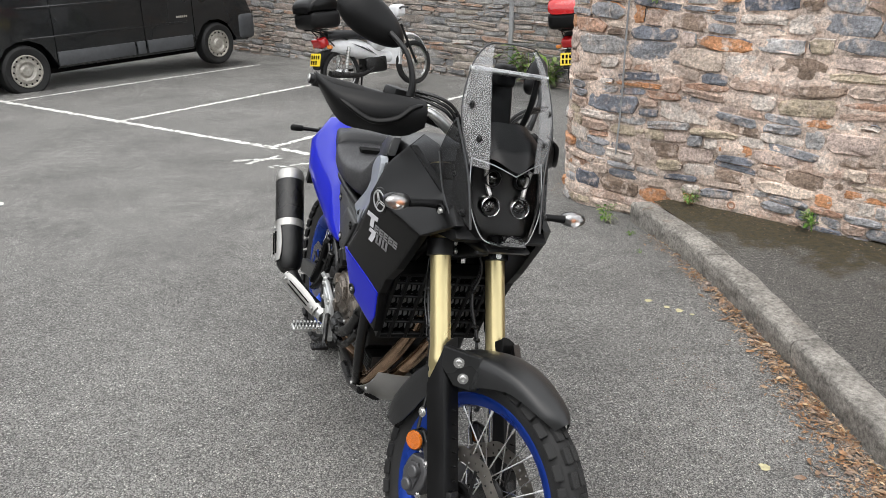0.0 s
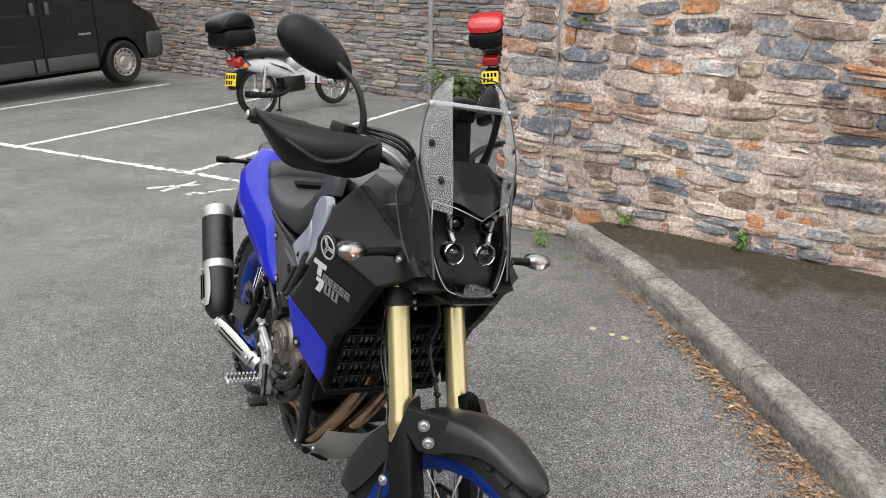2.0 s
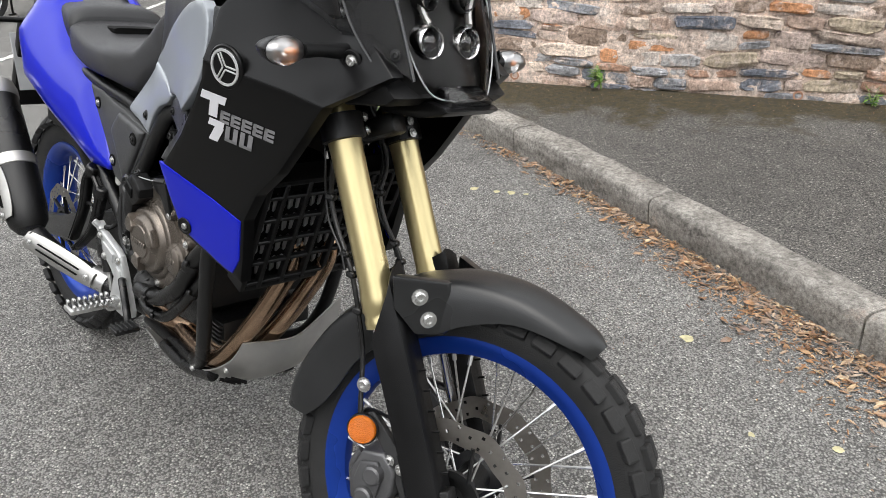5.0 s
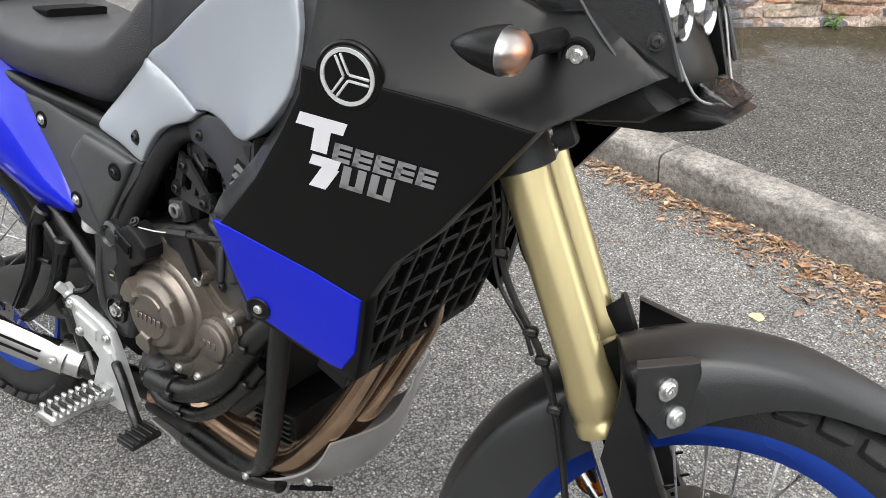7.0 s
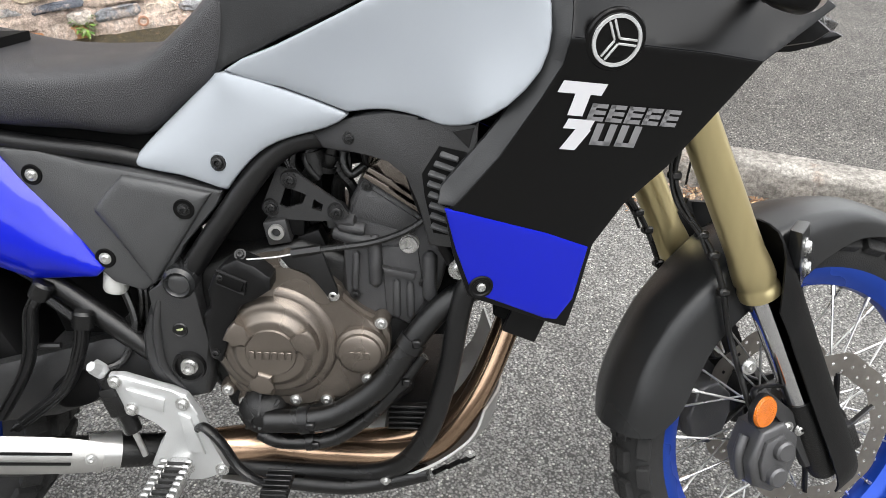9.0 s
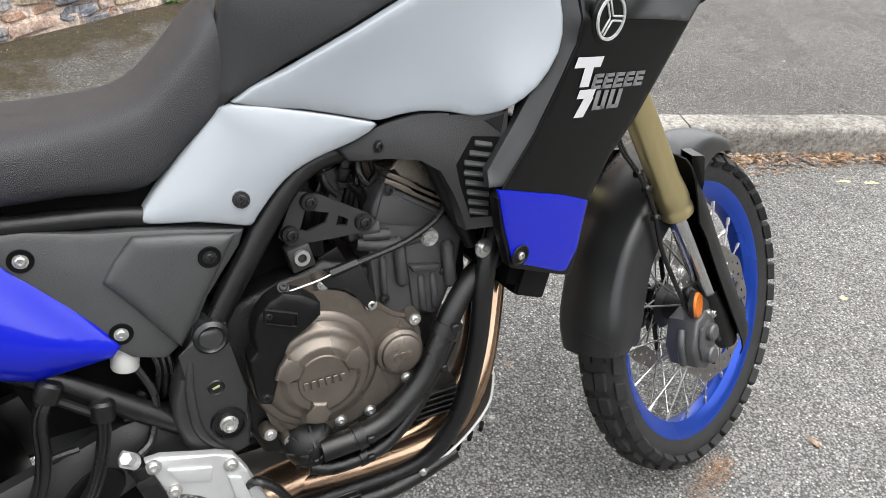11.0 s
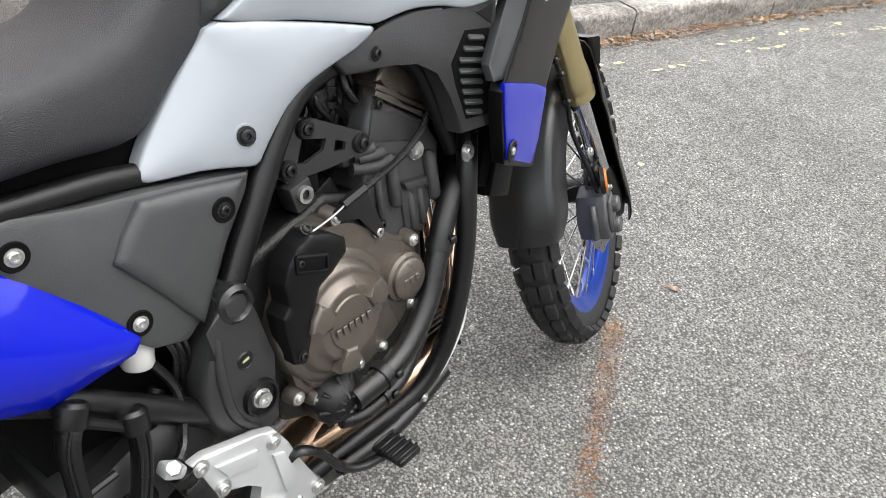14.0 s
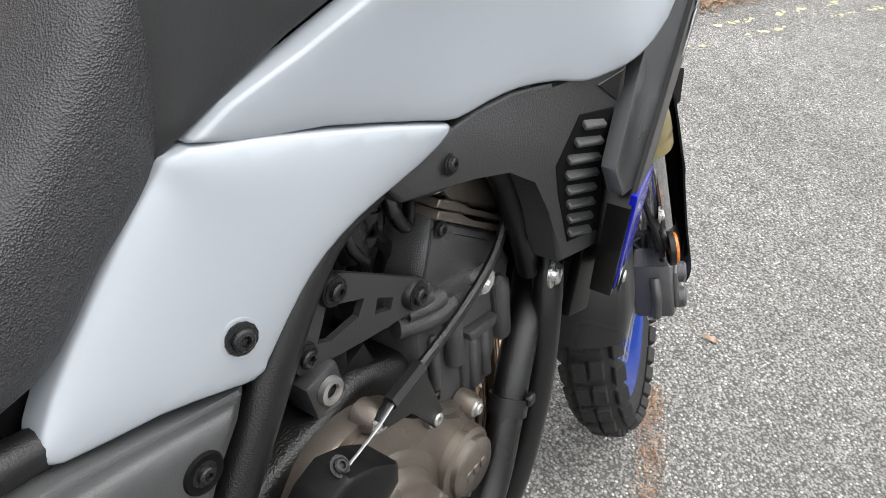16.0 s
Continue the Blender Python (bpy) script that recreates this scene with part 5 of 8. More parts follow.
part("lamp_visor", bm, SATIN, bike, "pointed black visor above the headlamp", 25)
SCREEN = ((1.170, 1.698, 0.060, 0.098, 1.655), (1.250, 1.676, 0.064, 0.120, 1.626), (1.310, 1.655, 0.067, 0.121, 1.600), (1.370, 1.630, 0.067, 0.108, 1.579), (1.412, 1.604, 0.062, 0.092, 1.568), (1.445, 1.576, 0.052, 0.064, 1.564))
bm = bmesh.new()
shell(bm, [[(x - 0.008, -f, z), (x, 0, z + 0.004), (x - 0.008, f, z)] for z, x, f, w, xo in SCREEN], 0.003)
screen = part("windscreen", bm, CLEAR, bike, "tall clear windscreen with folded sides")
for side in (-1, 1):
    bm = bmesh.new()
    shell(bm, [[(x - 0.008, side * (f + 0.0005), z), ((x - 0.004 + xo) / 2, side * (f + w) / 2, z), (xo, side * w, z)] for z, x, f, w, xo in SCREEN], 0.003)
    part("screen_facet", bm, FACET, screen, "folded side of the screen, hazed in place of a sky reflection")
    bm = bmesh.new()
    tube(bm, [(xo, side * (w + 0.0005), z) for z, x, f, w, xo in SCREEN] + [(1.573, side * 0.035, 1.452), (1.576, 0, 1.454)], 0.0018, 6)
    part("screen_edge", bm, EDGE, screen)
for side in (-1, 1):
    bm = bmesh.new()
    shell(bm, [[(1.585, side * 0.150, 1.180), (1.598, side * 0.142, 1.228), (1.607, side * 0.130, 1.268)],
               [(1.632, side * 0.140, 1.095), (1.655, side * 0.120, 1.13), (1.668, side * 0.103, 1.15)],
               [(1.690, side * 0.120, 1.025), (1.705, side * 0.108, 1.04), (1.722, side * 0.094, 1.03)]], 0.004)
    wing = part("screen_side", bm, SMOKE, screen, "clear side deflector with black screws")
    bm = bmesh.new()
    puff(bm, [(1.425, -0.172, 1.152), (1.455, -0.150, 1.192), (1.53, -0.135, 1.185), (1.585, -0.142, 1.160), (1.640, -0.130, 1.085), (1.59, -0.134, 1.082), (1.50, -0.152, 1.118)], 0.0, 0.003, 0.001, n=1)
    part("smoked_panel", mirrored(bm) if side > 0 else bm, SMOKE, screen, "smoked plastic panel beside the tank")
    bm = bmesh.new()
    tube(bm, [(1.584, side * 0.151, 1.180), (1.597, side * 0.143, 1.229), (1.607, side * 0.131, 1.270)], 0.0015, 6)
    tube(bm, [(1.607, side * 0.130, 1.270), (1.668, side * 0.102, 1.15), (1.722, side * 0.093, 1.03)], 0.003, 6)
    tube(bm, [(1.584, side * 0.151, 1.180), (1.632, side * 0.142, 1.093), (1.692, side * 0.122, 1.023)], 0.002, 6)
    part("deflector_edge", bm, EDGE, screen)
    for p in ((1.620, -0.1045, 1.307), (1.658, -0.0865, 1.235), (1.640, -0.1245, 1.142), (1.698, -0.112, 1.064)):
        bolt(screen, (p[0], p[1] * -side, p[2]), (0.5, side, 0.1), 0.006, False)
    bm = bmesh.new()
    tube(bm, [(1.52, side * 0.07, 1.20), (1.55, side * 0.085, 1.30), (1.56, side * 0.085, 1.39)], 0.008, 10)
    part("screen_stay", bm, FRAME_BLACK, screen)
bm = bmesh.new()
tube(bm, [(1.57, -0.105, 1.385), (1.57, 0.105, 1.385)], 0.0075, 12)
part("accessory_bar", bm, STEEL, screen, "polished bar behind the screen")
bm = bmesh.new()
block(bm, (1.50, 0.0, 1.30), (0.045, 0.10, 0.17), Matrix.Rotation(radians(-18), 4, "Y"), 0.01, 3)
block(bm, (1.535, 0.005, 1.375), (0.05, 0.05, 0.055), None, 0.012, 3)
block(bm, (1.52, 0.0, 1.20), (0.06, 0.12, 0.08), None, 0.012, 2)
part("dash_tower", bm, PLASTIC, bike, "tall black instrument tower")

# lower cowl between the shrouds
bm = bmesh.new()
prism(bm, [(1.45, 1.09), (1.60, 1.09), (1.72, 1.005), (1.70, 0.99), (1.60, 0.972), (1.50, 0.985)], -0.125, 0.125, 0.01)
part("lower_cowl", bm, PLASTIC, bike)

# -- bars (turned with the fork) --
bm = bmesh.new()
tube(bm, [(1.25, -0.43, 1.207), (1.32, -0.22, 1.215), (1.36, -0.12, 1.195), (1.365, 0, 1.19), (1.36, 0.12, 1.195), (1.32, 0.22, 1.215), (1.25, 0.43, 1.207)], 0.0125, 14)
bars = part("handlebar", steered(bm), FRAME_BLACK, bike)
for side in (-1, 1):
    bm = bmesh.new()
    tube(bm, [(1.252, side * 0.42, 1.207), (1.293, side * 0.30, 1.211)], 0.0165, 14)
    part("grip", steered(bm), RUBBER, bars)
    bm = bmesh.new()
    lathe(bm, [(0, 0.0), (0.010, 0.002), (0.010, 0.012), (0.008, 0.014), (0, 0.014)], (1.252, side * 0.42, 1.207), (-0.3, side, 0), 18)
    part("bar_end", steered(bm), STEEL, bars)
    def turned(x, y, z):
        """A place given for the right-hand side as it stands, brought to this side of the straight bars."""
        q = STEER.inverted() @ Vector((x, y, z))
        return Vector((q.x, q.y * -side, q.z))

    bm = bmesh.new()
    shell(bm, [[turned(1.385, -0.430, 1.306), turned(1.402, -0.432, 1.300), turned(1.408, -0.430, 1.285), turned(1.402, -0.42, 1.268)],
               [turned(1.445, -0.402, 1.290), turned(1.475, -0.397, 1.272), turned(1.482, -0.390, 1.240), turned(1.465, -0.375, 1.203)],
               [turned(1.495, -0.335, 1.288), turned(1.525, -0.332, 1.264), turned(1.532, -0.326, 1.225), turned(1.505, -0.31, 1.196)],
               [turned(1.515, -0.262, 1.292), turned(1.545, -0.260, 1.270), turned(1.552, -0.254, 1.238), turned(1.535, -0.235, 1.196)],
               [turned(1.530, -0.188, 1.288), turned(1.547, -0.186, 1.278), turned(1.552, -0.185, 1.255), turned(1.545, -0.184, 1.225)]], 0.004)
    hg = part("knuckle_guard", steered(bm), PLASTIC, bike, "black plastic knuckle guard", 30)
    bm = bmesh.new()
    tube(bm, [turned(1.440, -0.410, 1.278), turned(1.505, -0.365, 1.250), turned(1.535, -0.315, 1.228), turned(1.552, -0.262, 1.240), turned(1.554, -0.228, 1.268), turned(1.547, -0.20, 1.278)], [0.004, 0.009, 0.010, 0.010, 0.009, 0.005], 10, flat=0.8)
    part("guard_rib", steered(bm), PLASTIC, hg)
    bm = bmesh.new()
    tube(bm, [(1.335, side * 0.20, 1.205), (1.365, side * 0.26, 1.202), (1.335, side * 0.40, 1.198)], [0.007, 0.006, 0.005], 10)
    part("lever", steered(bm), FRAME_BLACK, bars)
    bm = bmesh.new()
    block(bm, (1.325, side * 0.215, 1.228), (0.055, 0.06, 0.045), None, 0.01, 2)
    part("switch_housing", steered(bm), PLASTIC, bars)
    bm = bmesh.new()
    tube(bm, [turned(1.462, -0.205, 1.285), turned(1.462, -0.205, 1.325), turned(1.445, -0.225, 1.385), turned(1.405, -0.262, 1.425)], [0.011, 0.008, 0.0065, 0.0065], 10)
    mir = part("mirror", steered(bm), FRAME_BLACK, bike, "black oval mirror on a bent stalk")
    hc = turned(1.362, -0.302, 1.447)
    ori = Matrix.Translation(hc) @ Matrix.Rotation(radians(side * 24), 4, "X") @ Matrix.Rotation(radians(side * 30), 4, "Z")
    bm = bmesh.new()
    made = bmesh.ops.create_uvsphere(bm, u_segments=28, v_segments=16, radius=1.0)["verts"]
    for v in made:
        v.co.x = v.co.x if v.co.x > 0 else v.co.x * 0.25
        v.co.z *= 1 - 0.22 * v.co.y * -side
    bmesh.ops.transform(bm, matrix=ori @ Matrix.Diagonal((0.036, 0.098, 0.052, 1)), verts=made)
    part("mirror_shell", steered(bm), PLASTIC, mir)
    bm = bmesh.new()
    lathe(bm, [(0, 0.0), (0.96, 0.0), (1.0, -0.002)], (0, 0, 0), (-1, 0, 0), 28)
    moved(bm, Matrix.Translation((-0.009, 0, 0)) @ ori @ Matrix.Diagonal((1, 0.092, 0.047, 1)))
    part("mirror_glass", steered(bm), CHROME, mir)
for k, side in enumerate((-1, -1, -1, 1, 1)):
    o = 0.007 * (k % 3)
    bm = bmesh.new()
    tube(bm, [(1.43, side * (0.20 - o), 1.296 - o), (1.468, side * 0.128, 1.290 - o * 1.6), (1.478, side * (0.080 + o), 1.262 - o), (1.484, side * 0.055, 1.20), (1.47, side * (0.04 + o), 1.08)], 0.0046, 8, 8)
    part("control_cable", bm, HOSE, bars)
bm = bmesh.new()
tube(bm, [(1.452, -0.152, 1.252), (1.460, -0.128, 1.243), (1.464, -0.092, 1.218), (1.462, -0.050, 1.196), (1.46, -0.01, 1.19)], [0.011, 0.0135, 0.0155, 0.016, 0.016], 16)
part("chrome_bracket", bm, STEEL, bars)

# -- radiator --
bm = bmesh.new()
RAD = Matrix.Translation((1.375, 0, 0.70)) @ Matrix.Rotation(radians(20), 4, "Y")
block(bm, (0, 0, 0.01), (0.04, 0.30, 0.23), None, 0.006)
rad = part("radiator", moved(bm, RAD), DARK, bike, "black radiator behind a louvred guard")
bm = bmesh.new()
for y in (-0.155, 0.155):
    block(bm, (0.025, y, 0.009), (0.05, 0.012, 0.25), None, 0.003)
for z in (-0.112, 0.13):
    block(bm, (0.025, 0, z), (0.05, 0.30, 0.012), None, 0.003)
part("guard_frame", moved(bm, RAD), PLASTIC, rad)
for r in range(5):
    bm = bmesh.new()
    block(bm, (0.046, 0, -0.10 + r * 0.05), (0.012, 0.30, 0.008), None, 0.002, 1)
    part("guard_bar", moved(bm, RAD), PLASTIC, rad)
bm = bmesh.new()
block(bm, (0, 0, 0), (0.004, 0.013, 0.036), Matrix.Rotation(radians(12), 4, "X"), 0.001, 1)
me = bpy.data.meshes.new("louvre")
bm.to_mesh(me)
bm.free()
me.materials.append(FIN_GREY)
for r in range(4):
    for k in range(18):
        share("louvre", me, rad, RAD @ Matrix.Translation((0.030, -0.138 + k * 0.0163, -0.075 + r * 0.05)) @ Matrix.Rotation(radians(25), 4, "Z"))
for k in range(6):
    bm = bmesh.new()
    block(bm, (0.046, -0.122 + k * 0.0488, 0.009), (0.014, 0.010, 0.24), None, 0.002, 1)
    part("guard_bar", moved(bm, RAD), PLASTIC, rad)

# -- frame --
def bars_of(name, pts, r, material=FRAME_BLACK, both=True, n=6, seg=14, label="", flat=1.0):
    made = []
    for side in ((-1, 1) if both else (1,)):
        bm = bmesh.new()
        tube(bm, [(x, y * (-side if both else 1), z) for x, y, z in pts], r, seg, n, flat=flat)
        made.append(part(name, bm, material, bike, label))
    return made


bars_of("main_frame_tube", [(1.47, -0.05, 1.02), (1.30, -0.10, 0.93), (1.12, -0.118, 0.862), (1.028, -0.122, 0.832), (0.95, -0.125, 0.735), (0.884, -0.128, 0.640)], 0.0165)
bars_of("cradle_tube", [(1.44, -0.05, 0.93), (1.33, -0.13, 0.74), (1.282, -0.162, 0.65), (1.262, -0.163, 0.52), (1.232, -0.150, 0.40), (1.175, -0.128, 0.318), (1.05, -0.105, 0.290), (0.88, -0.10, 0.290)], 0.0155)
bars_of("seat_rail", [(0.97, -0.080, 0.765), (0.90, -0.092, 0.783), (0.80, -0.108, 0.812), (0.66, -0.114, 0.828), (0.45, -0.11, 0.86), (0.25, -0.08, 0.89)], 0.0125)
bars_of("subframe_strut", [(0.855, -0.124, 0.490), (0.822, -0.126, 0.514), (0.737, -0.126, 0.583), (0.66, -0.124, 0.642), (0.45, -0.11, 0.77), (0.30, -0.09, 0.86)], 0.0165)
bars_of("rear_strut", [(0.79, -0.10, 0.56), (0.72, -0.115, 0.48), (0.64, -0.12, 0.45)], 0.009)
for side in (-1, 1):
    bm = bmesh.new()
    prism(bm, [(0.860, 0.655), (0.904, 0.655), (0.905, 0.612), (0.910, 0.580), (0.916, 0.550), (0.918, 0.500), (0.908, 0.456), (0.880, 0.448), (0.836, 0.466), (0.822, 0.490), (0.816, 0.520), (0.818, 0.556), (0.830, 0.592), (0.848, 0.620)], -0.150, -0.09, 0.012, 4)
    tube(bm, [(0.850, -0.148, 0.612), (0.842, -0.150, 0.565), (0.846, -0.150, 0.505), (0.872, -0.149, 0.466)], [0.004, 0.007, 0.007, 0.004], 10)
    piv = part("pivot_plate", mirrored(bm) if side > 0 else bm, CAST_BLACK, bike, "satin black cast frame pivot plate")
    bm = bmesh.new()
    y = -0.128 * -side
    lathe(bm, [(0.0, 0.010), (0.013, 0.010), (0.0155, 0.024), (0.0185, 0.027), (0.0235, 0.022), (0.025, 0.0), (0.025, -0.05)], (0.881, y, 0.640), (0, side, 0), 32)
    part("pivot_cap", bm, GREY_PLASTIC, piv)
    bm = bmesh.new()
    lathe(bm, [(0.0, 0.006), (0.005, 0.006), (0.006, 0.011), (0.0098, 0.011), (0.0098, 0.004), (0.0125, 0.004), (0.013, 0.0)], (0.884, side * 0.150, 0.507), (0, side, 0), 28)
    part("pivot_bolt", bm, STEEL, piv)
    bm = bmesh.new()
    lathe(bm, [(0.012, 0.0015), (0.0195, 0.0015), (0.0205, 0.007), (0.0235, 0.007), (0.025, 0.0)], (0.884, side * 0.150, 0.507), (0, side, 0), 28)
    part("pivot_recess", bm, FRAME_BLACK, piv)
    bm = bmesh.new()
    lathe(bm, [(0, 0.0008), (0.0088, 0.0008), (0.0098, 0.0016), (0.0115, 0.0)], (0.876, side * 0.1502, 0.566), (0, side, 0), 24)
    plug = part("frame_plug", bm, FRAME_BLACK, piv)
    bm = bmesh.new()
    block(bm, (0.876, side * 0.1515, 0.567), (0.010, 0.001, 0.0035), Matrix.Rotation(radians(-14), 4, "Y"), 0.0004, 1)
    part("paint_mark", bm, GREEN, plug)
    # engine bracket: flat bars and bosses
    bm = bmesh.new()
    corners = [(1.039, side * 0.118, 0.789), (1.106, side * 0.138, 0.753), (1.010, side * 0.110, 0.745), (1.024, side * 0.121, 0.795)]
    loops = (((1.022, 0.806), (1.050, 0.799), (1.112, 0.765), (1.122, 0.751), (1.112, 0.740), (1.060, 0.733), (1.006, 0.729), (0.994, 0.742), (1.008, 0.774)),
             ((1.032, 0.778), (1.062, 0.771), (1.056, 0.757), (1.032, 0.747), (1.022, 0.750)),
             ((1.073, 0.766), (1.086, 0.760), (1.083, 0.750), (1.069, 0.752)))
    flat_pts, rims = [], []
    for loop in loops:
        k0 = len(flat_pts)
        flat_pts += [Vector(q) for q in loop]
        rims += [(k0 + i, k0 + (i + 1) % len(loop)) for i in range(len(loop))]
    tri_pts, _, tri_faces = delaunay_2d_cdt(flat_pts, rims, [], 1, 1e-7)[:3]
    vs = [bm.verts.new((q.x, side * (0.116 + 0.30 * (q.x - 1.04)), q.y)) for q in tri_pts]
    def in_loop(q, loop):
        hit = False
        for (x0, z0), (x1, z1) in zip(loop, loop[1:] + loop[:1]):
            if (z0 > q.y) != (z1 > q.y) and q.x < (x1 - x0) * (q.y - z0) / (z1 - z0) + x0:
                hit = not hit
        return hit

    mids = [sum((tri_pts[i] for i in f), Vector((0, 0))) / len(f) for f in tri_faces]
    skin = [bm.faces.new([vs[i] for i in f]) for f, q in zip(tri_faces, mids) if in_loop(q, loops[0]) and not in_loop(q, loops[1]) and not in_loop(q, loops[2])]
    bmesh.ops.delete(bm, geom=[v for v in bm.verts if not v.link_faces], context="VERTS")
    ext = bmesh.ops.extrude_face_region(bm, geom=skin)["geom"]
    bmesh.ops.translate(bm, vec=(0, side * 0.006, 0), verts=[g for g in ext if isinstance(g, bmesh.types.BMVert)])
    br = part("engine_bracket", bm, CAST_BLACK, bike)
    for cc in corners[:3]:
        bm = bmesh.new()
        lathe(bm, [(0, 0.006), (0.012, 0.006), (0.0135, 0.003), (0.0135, -0.006), (0, -0.006)], cc, (0, side, 0), 20)
        part("bracket_boss", bm, FRAME_BLACK, br)
        bolt(br, (cc[0], cc[1] + side * 0.006, cc[2]), (0, side, 0), 0.0075, False)
    bolt(br, (1.273, side * 0.172, 0.689), (0.2, side, 0), 0.0105, True)

# -- swingarm, shock linkage --
bm = bmesh.new()
for side in (-1, 1):
    rows = []
    for x, z, h, w, y in ((0.90, 0.505, 0.06, 0.035, 0.10), (0.82, 0.495, 0.078, 0.038, 0.106), (0.75, 0.480, 0.098, 0.040, 0.110), (0.66, 0.448, 0.108, 0.040, 0.114), (0.56, 0.424, 0.098, 0.036, 0.116), (0.40, 0.378, 0.066, 0.034, 0.118), (0.22, 0.335, 0.06, 0.032, 0.118)):
        rows.append([bm.verts.new((x, side * y + a * w / 2, z + b * h / 2)) for a, b in ((-1, -0.7), (-0.6, -1), (0.6, -1), (1, -0.7), (1, 0.7), (0.6, 1), (-0.6, 1), (-1, 0.7))])
    for a, b in zip(rows, rows[1:]):
        for k in range(8):
            bm.faces.new((a[k], a[(k + 1) % 8], b[(k + 1) % 8], b[k]))
    bm.faces.new(rows[0])
    bm.faces.new(rows[-1][::-1])
block(bm, (0.70, 0, 0.47), (0.10, 0.22, 0.08), None, 0.015)
swingarm = part("swingarm", bm, CAST_BLACK, bike, "black aluminium swingarm")
for side in (-1, 1):
    bm = bmesh.new()
    puff(bm, [(0.662, -0.1375, 0.447), (0.704, -0.1355, 0.482), (0.742, -0.134, 0.466), (0.728, -0.1345, 0.428), (0.676, -0.137, 0.414)], 0.001, 0.004, 0.002, n=4)
    part("swingarm_cap", mirrored(bm) if side > 0 else bm, PLASTIC, swingarm)
# guard over the rear tyre, chain guide and an added near-black fill in front of the wheel
bm = bmesh.new()
rows = []
for deg, r in ((2, 0.352), (20, 0.356), (45, 0.358), (70, 0.360), (98, 0.362)):
    a = radians(deg)
    rows.append([REAR + Vector((math.cos(a) * (r - k), y, math.sin(a) * (r - k))) for k, y in ((0.05, -0.088), (0.012, -0.082), (0.0, -0.04), (-0.004, 0), (0.0, 0.04), (0.012, 0.082), (0.05, 0.088))])
shell(bm, rows, 0.003, 3, 5)
part("tyre_hugger", bm, PLASTIC, bike, "black plastic guard over the rear tyre")
bm = bmesh.new()
prism(bm, [(0.82, 0.66), (0.30, 0.70), (0.16, 0.50), (0.24, 0.31), (0.50, 0.33), (0.82, 0.42)], 0.130, 0.142, 0.004)
part("chain_guard", bm, PLASTIC, bike, "black plastic guard beside the chain")
# added solid fill: blocks the see-through gap and stands for its shade
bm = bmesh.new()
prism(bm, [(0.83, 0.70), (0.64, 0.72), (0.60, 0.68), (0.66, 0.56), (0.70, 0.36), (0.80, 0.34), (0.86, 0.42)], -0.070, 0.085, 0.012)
part("linkage_gap_fill", bm, DARK, bike)
for side in (-1, 1):
    bm = bmesh.new()
    tube(bm, [(0.684, side * 0.150, 0.612), (0.730, side * 0.150, 0.572)], 0.006, 8)
    tube(bm, [(0.645, side * 0.163, 0.50), (0.66, side * 0.158, 0.53), (0.70, side * 0.155, 0.535)], 0.005, 8)
    hang = part("pillion_hanger", bm, FRAME_BLACK, bike, "two-legged black pillion footrest hanger")
    for run in (((0.684, 0.622), (0.667, 0.591), (0.659, 0.535), (0.643, 0.490), (0.60, 0.42)), ((0.736, 0.578), (0.731, 0.542), (0.712, 0.489), (0.688, 0.456), (0.62, 0.40))):
        line = [(x, side * (0.148 + 0.02 * i / 4), z) for i, (x, z) in enumerate(run)]
        bm = bmesh.new()
        tube(bm, line, 0.0145, 12, flat=0.6)
        leg = part("hanger_leg", bm, FRAME_BLACK, hang)
        for o in (-0.0055, 0.0055):
            bm = bmesh.new()
            tube(bm, [(x + o, y + side * 0.0125, z) for x, y, z in line], 0.0022, 6)
            part("leg_ridge", bm, FRAME_BLACK, leg)
        bm = bmesh.new()
        lathe(bm, [(0, -0.014), (0.015, -0.014), (0.016, -0.01), (0.016, 0.008), (0.012, 0.012), (0, 0.012)], line[0], Vector(line[0]) - Vector(line[1]), 18)
        part("leg_collar", bm, FRAME_BLACK, leg)
bm = bmesh.new()
tube(bm, [(0.80, 0.0, 0.74), (0.74, 0, 0.44)], 0.028, 16)
shock = part("rear_shock", bm, ENGINE_BLACK, bike)
bm = bmesh.new()
lathe(bm, [(0, -0.020), (0.016, -0.020), (0.018, -0.016), (0.018, 0.014), (0.015, 0.018), (0, 0.018)], (0.776, -0.112, 0.627), (0.2, 0, 1), 20)
part("fluid_reservoir", bm, MILKY, bike, "small milky plastic brake fluid reservoir")
bm = bmesh.new()
lathe(bm, [(0, 0), (0.019, 0.0), (0.019, 0.012), (0, 0.012)], (0.780, -0.112, 0.646), (0.2, 0, 1), 20)
part("reservoir_cap", bm, PLASTIC, bike)
bm = bmesh.new()
tube(bm, [(0.785, -0.112, 0.605), (0.80, -0.125, 0.56), (0.785, -0.14, 0.51), (0.765, -0.155, 0.50)], 0.006, 8)
part("reservoir_hose", bm, HOSE, bike)
for k in range(3):
    bm = bmesh.new()
    tube(bm, [(0.80 + k * 0.012, -0.10, 0.64), (0.812 + k * 0.008, -0.118, 0.60), (0.80 + k * 0.012, -0.11, 0.55)], 0.0045, 8)
    part("wiring", bm, HOSE, bike)
bm = bmesh.new()
tube(bm, [(0.762, -0.160, 0.492), (0.790, -0.160, 0.395)], [0.0155, 0.0135], 14, smooth=False)
block(bm, (0.772, -0.168, 0.452), (0.026, 0.018, 0.05), Matrix.Rotation(radians(-16), 4, "Y"), 0.004)
master = part("rear_master_cylinder", bm, ENGINE_BLACK, bike)
bm = bmesh.new()
tube(bm, [(0.790, -0.160, 0.398), (0.803, -0.160, 0.350)], 0.005, 10)
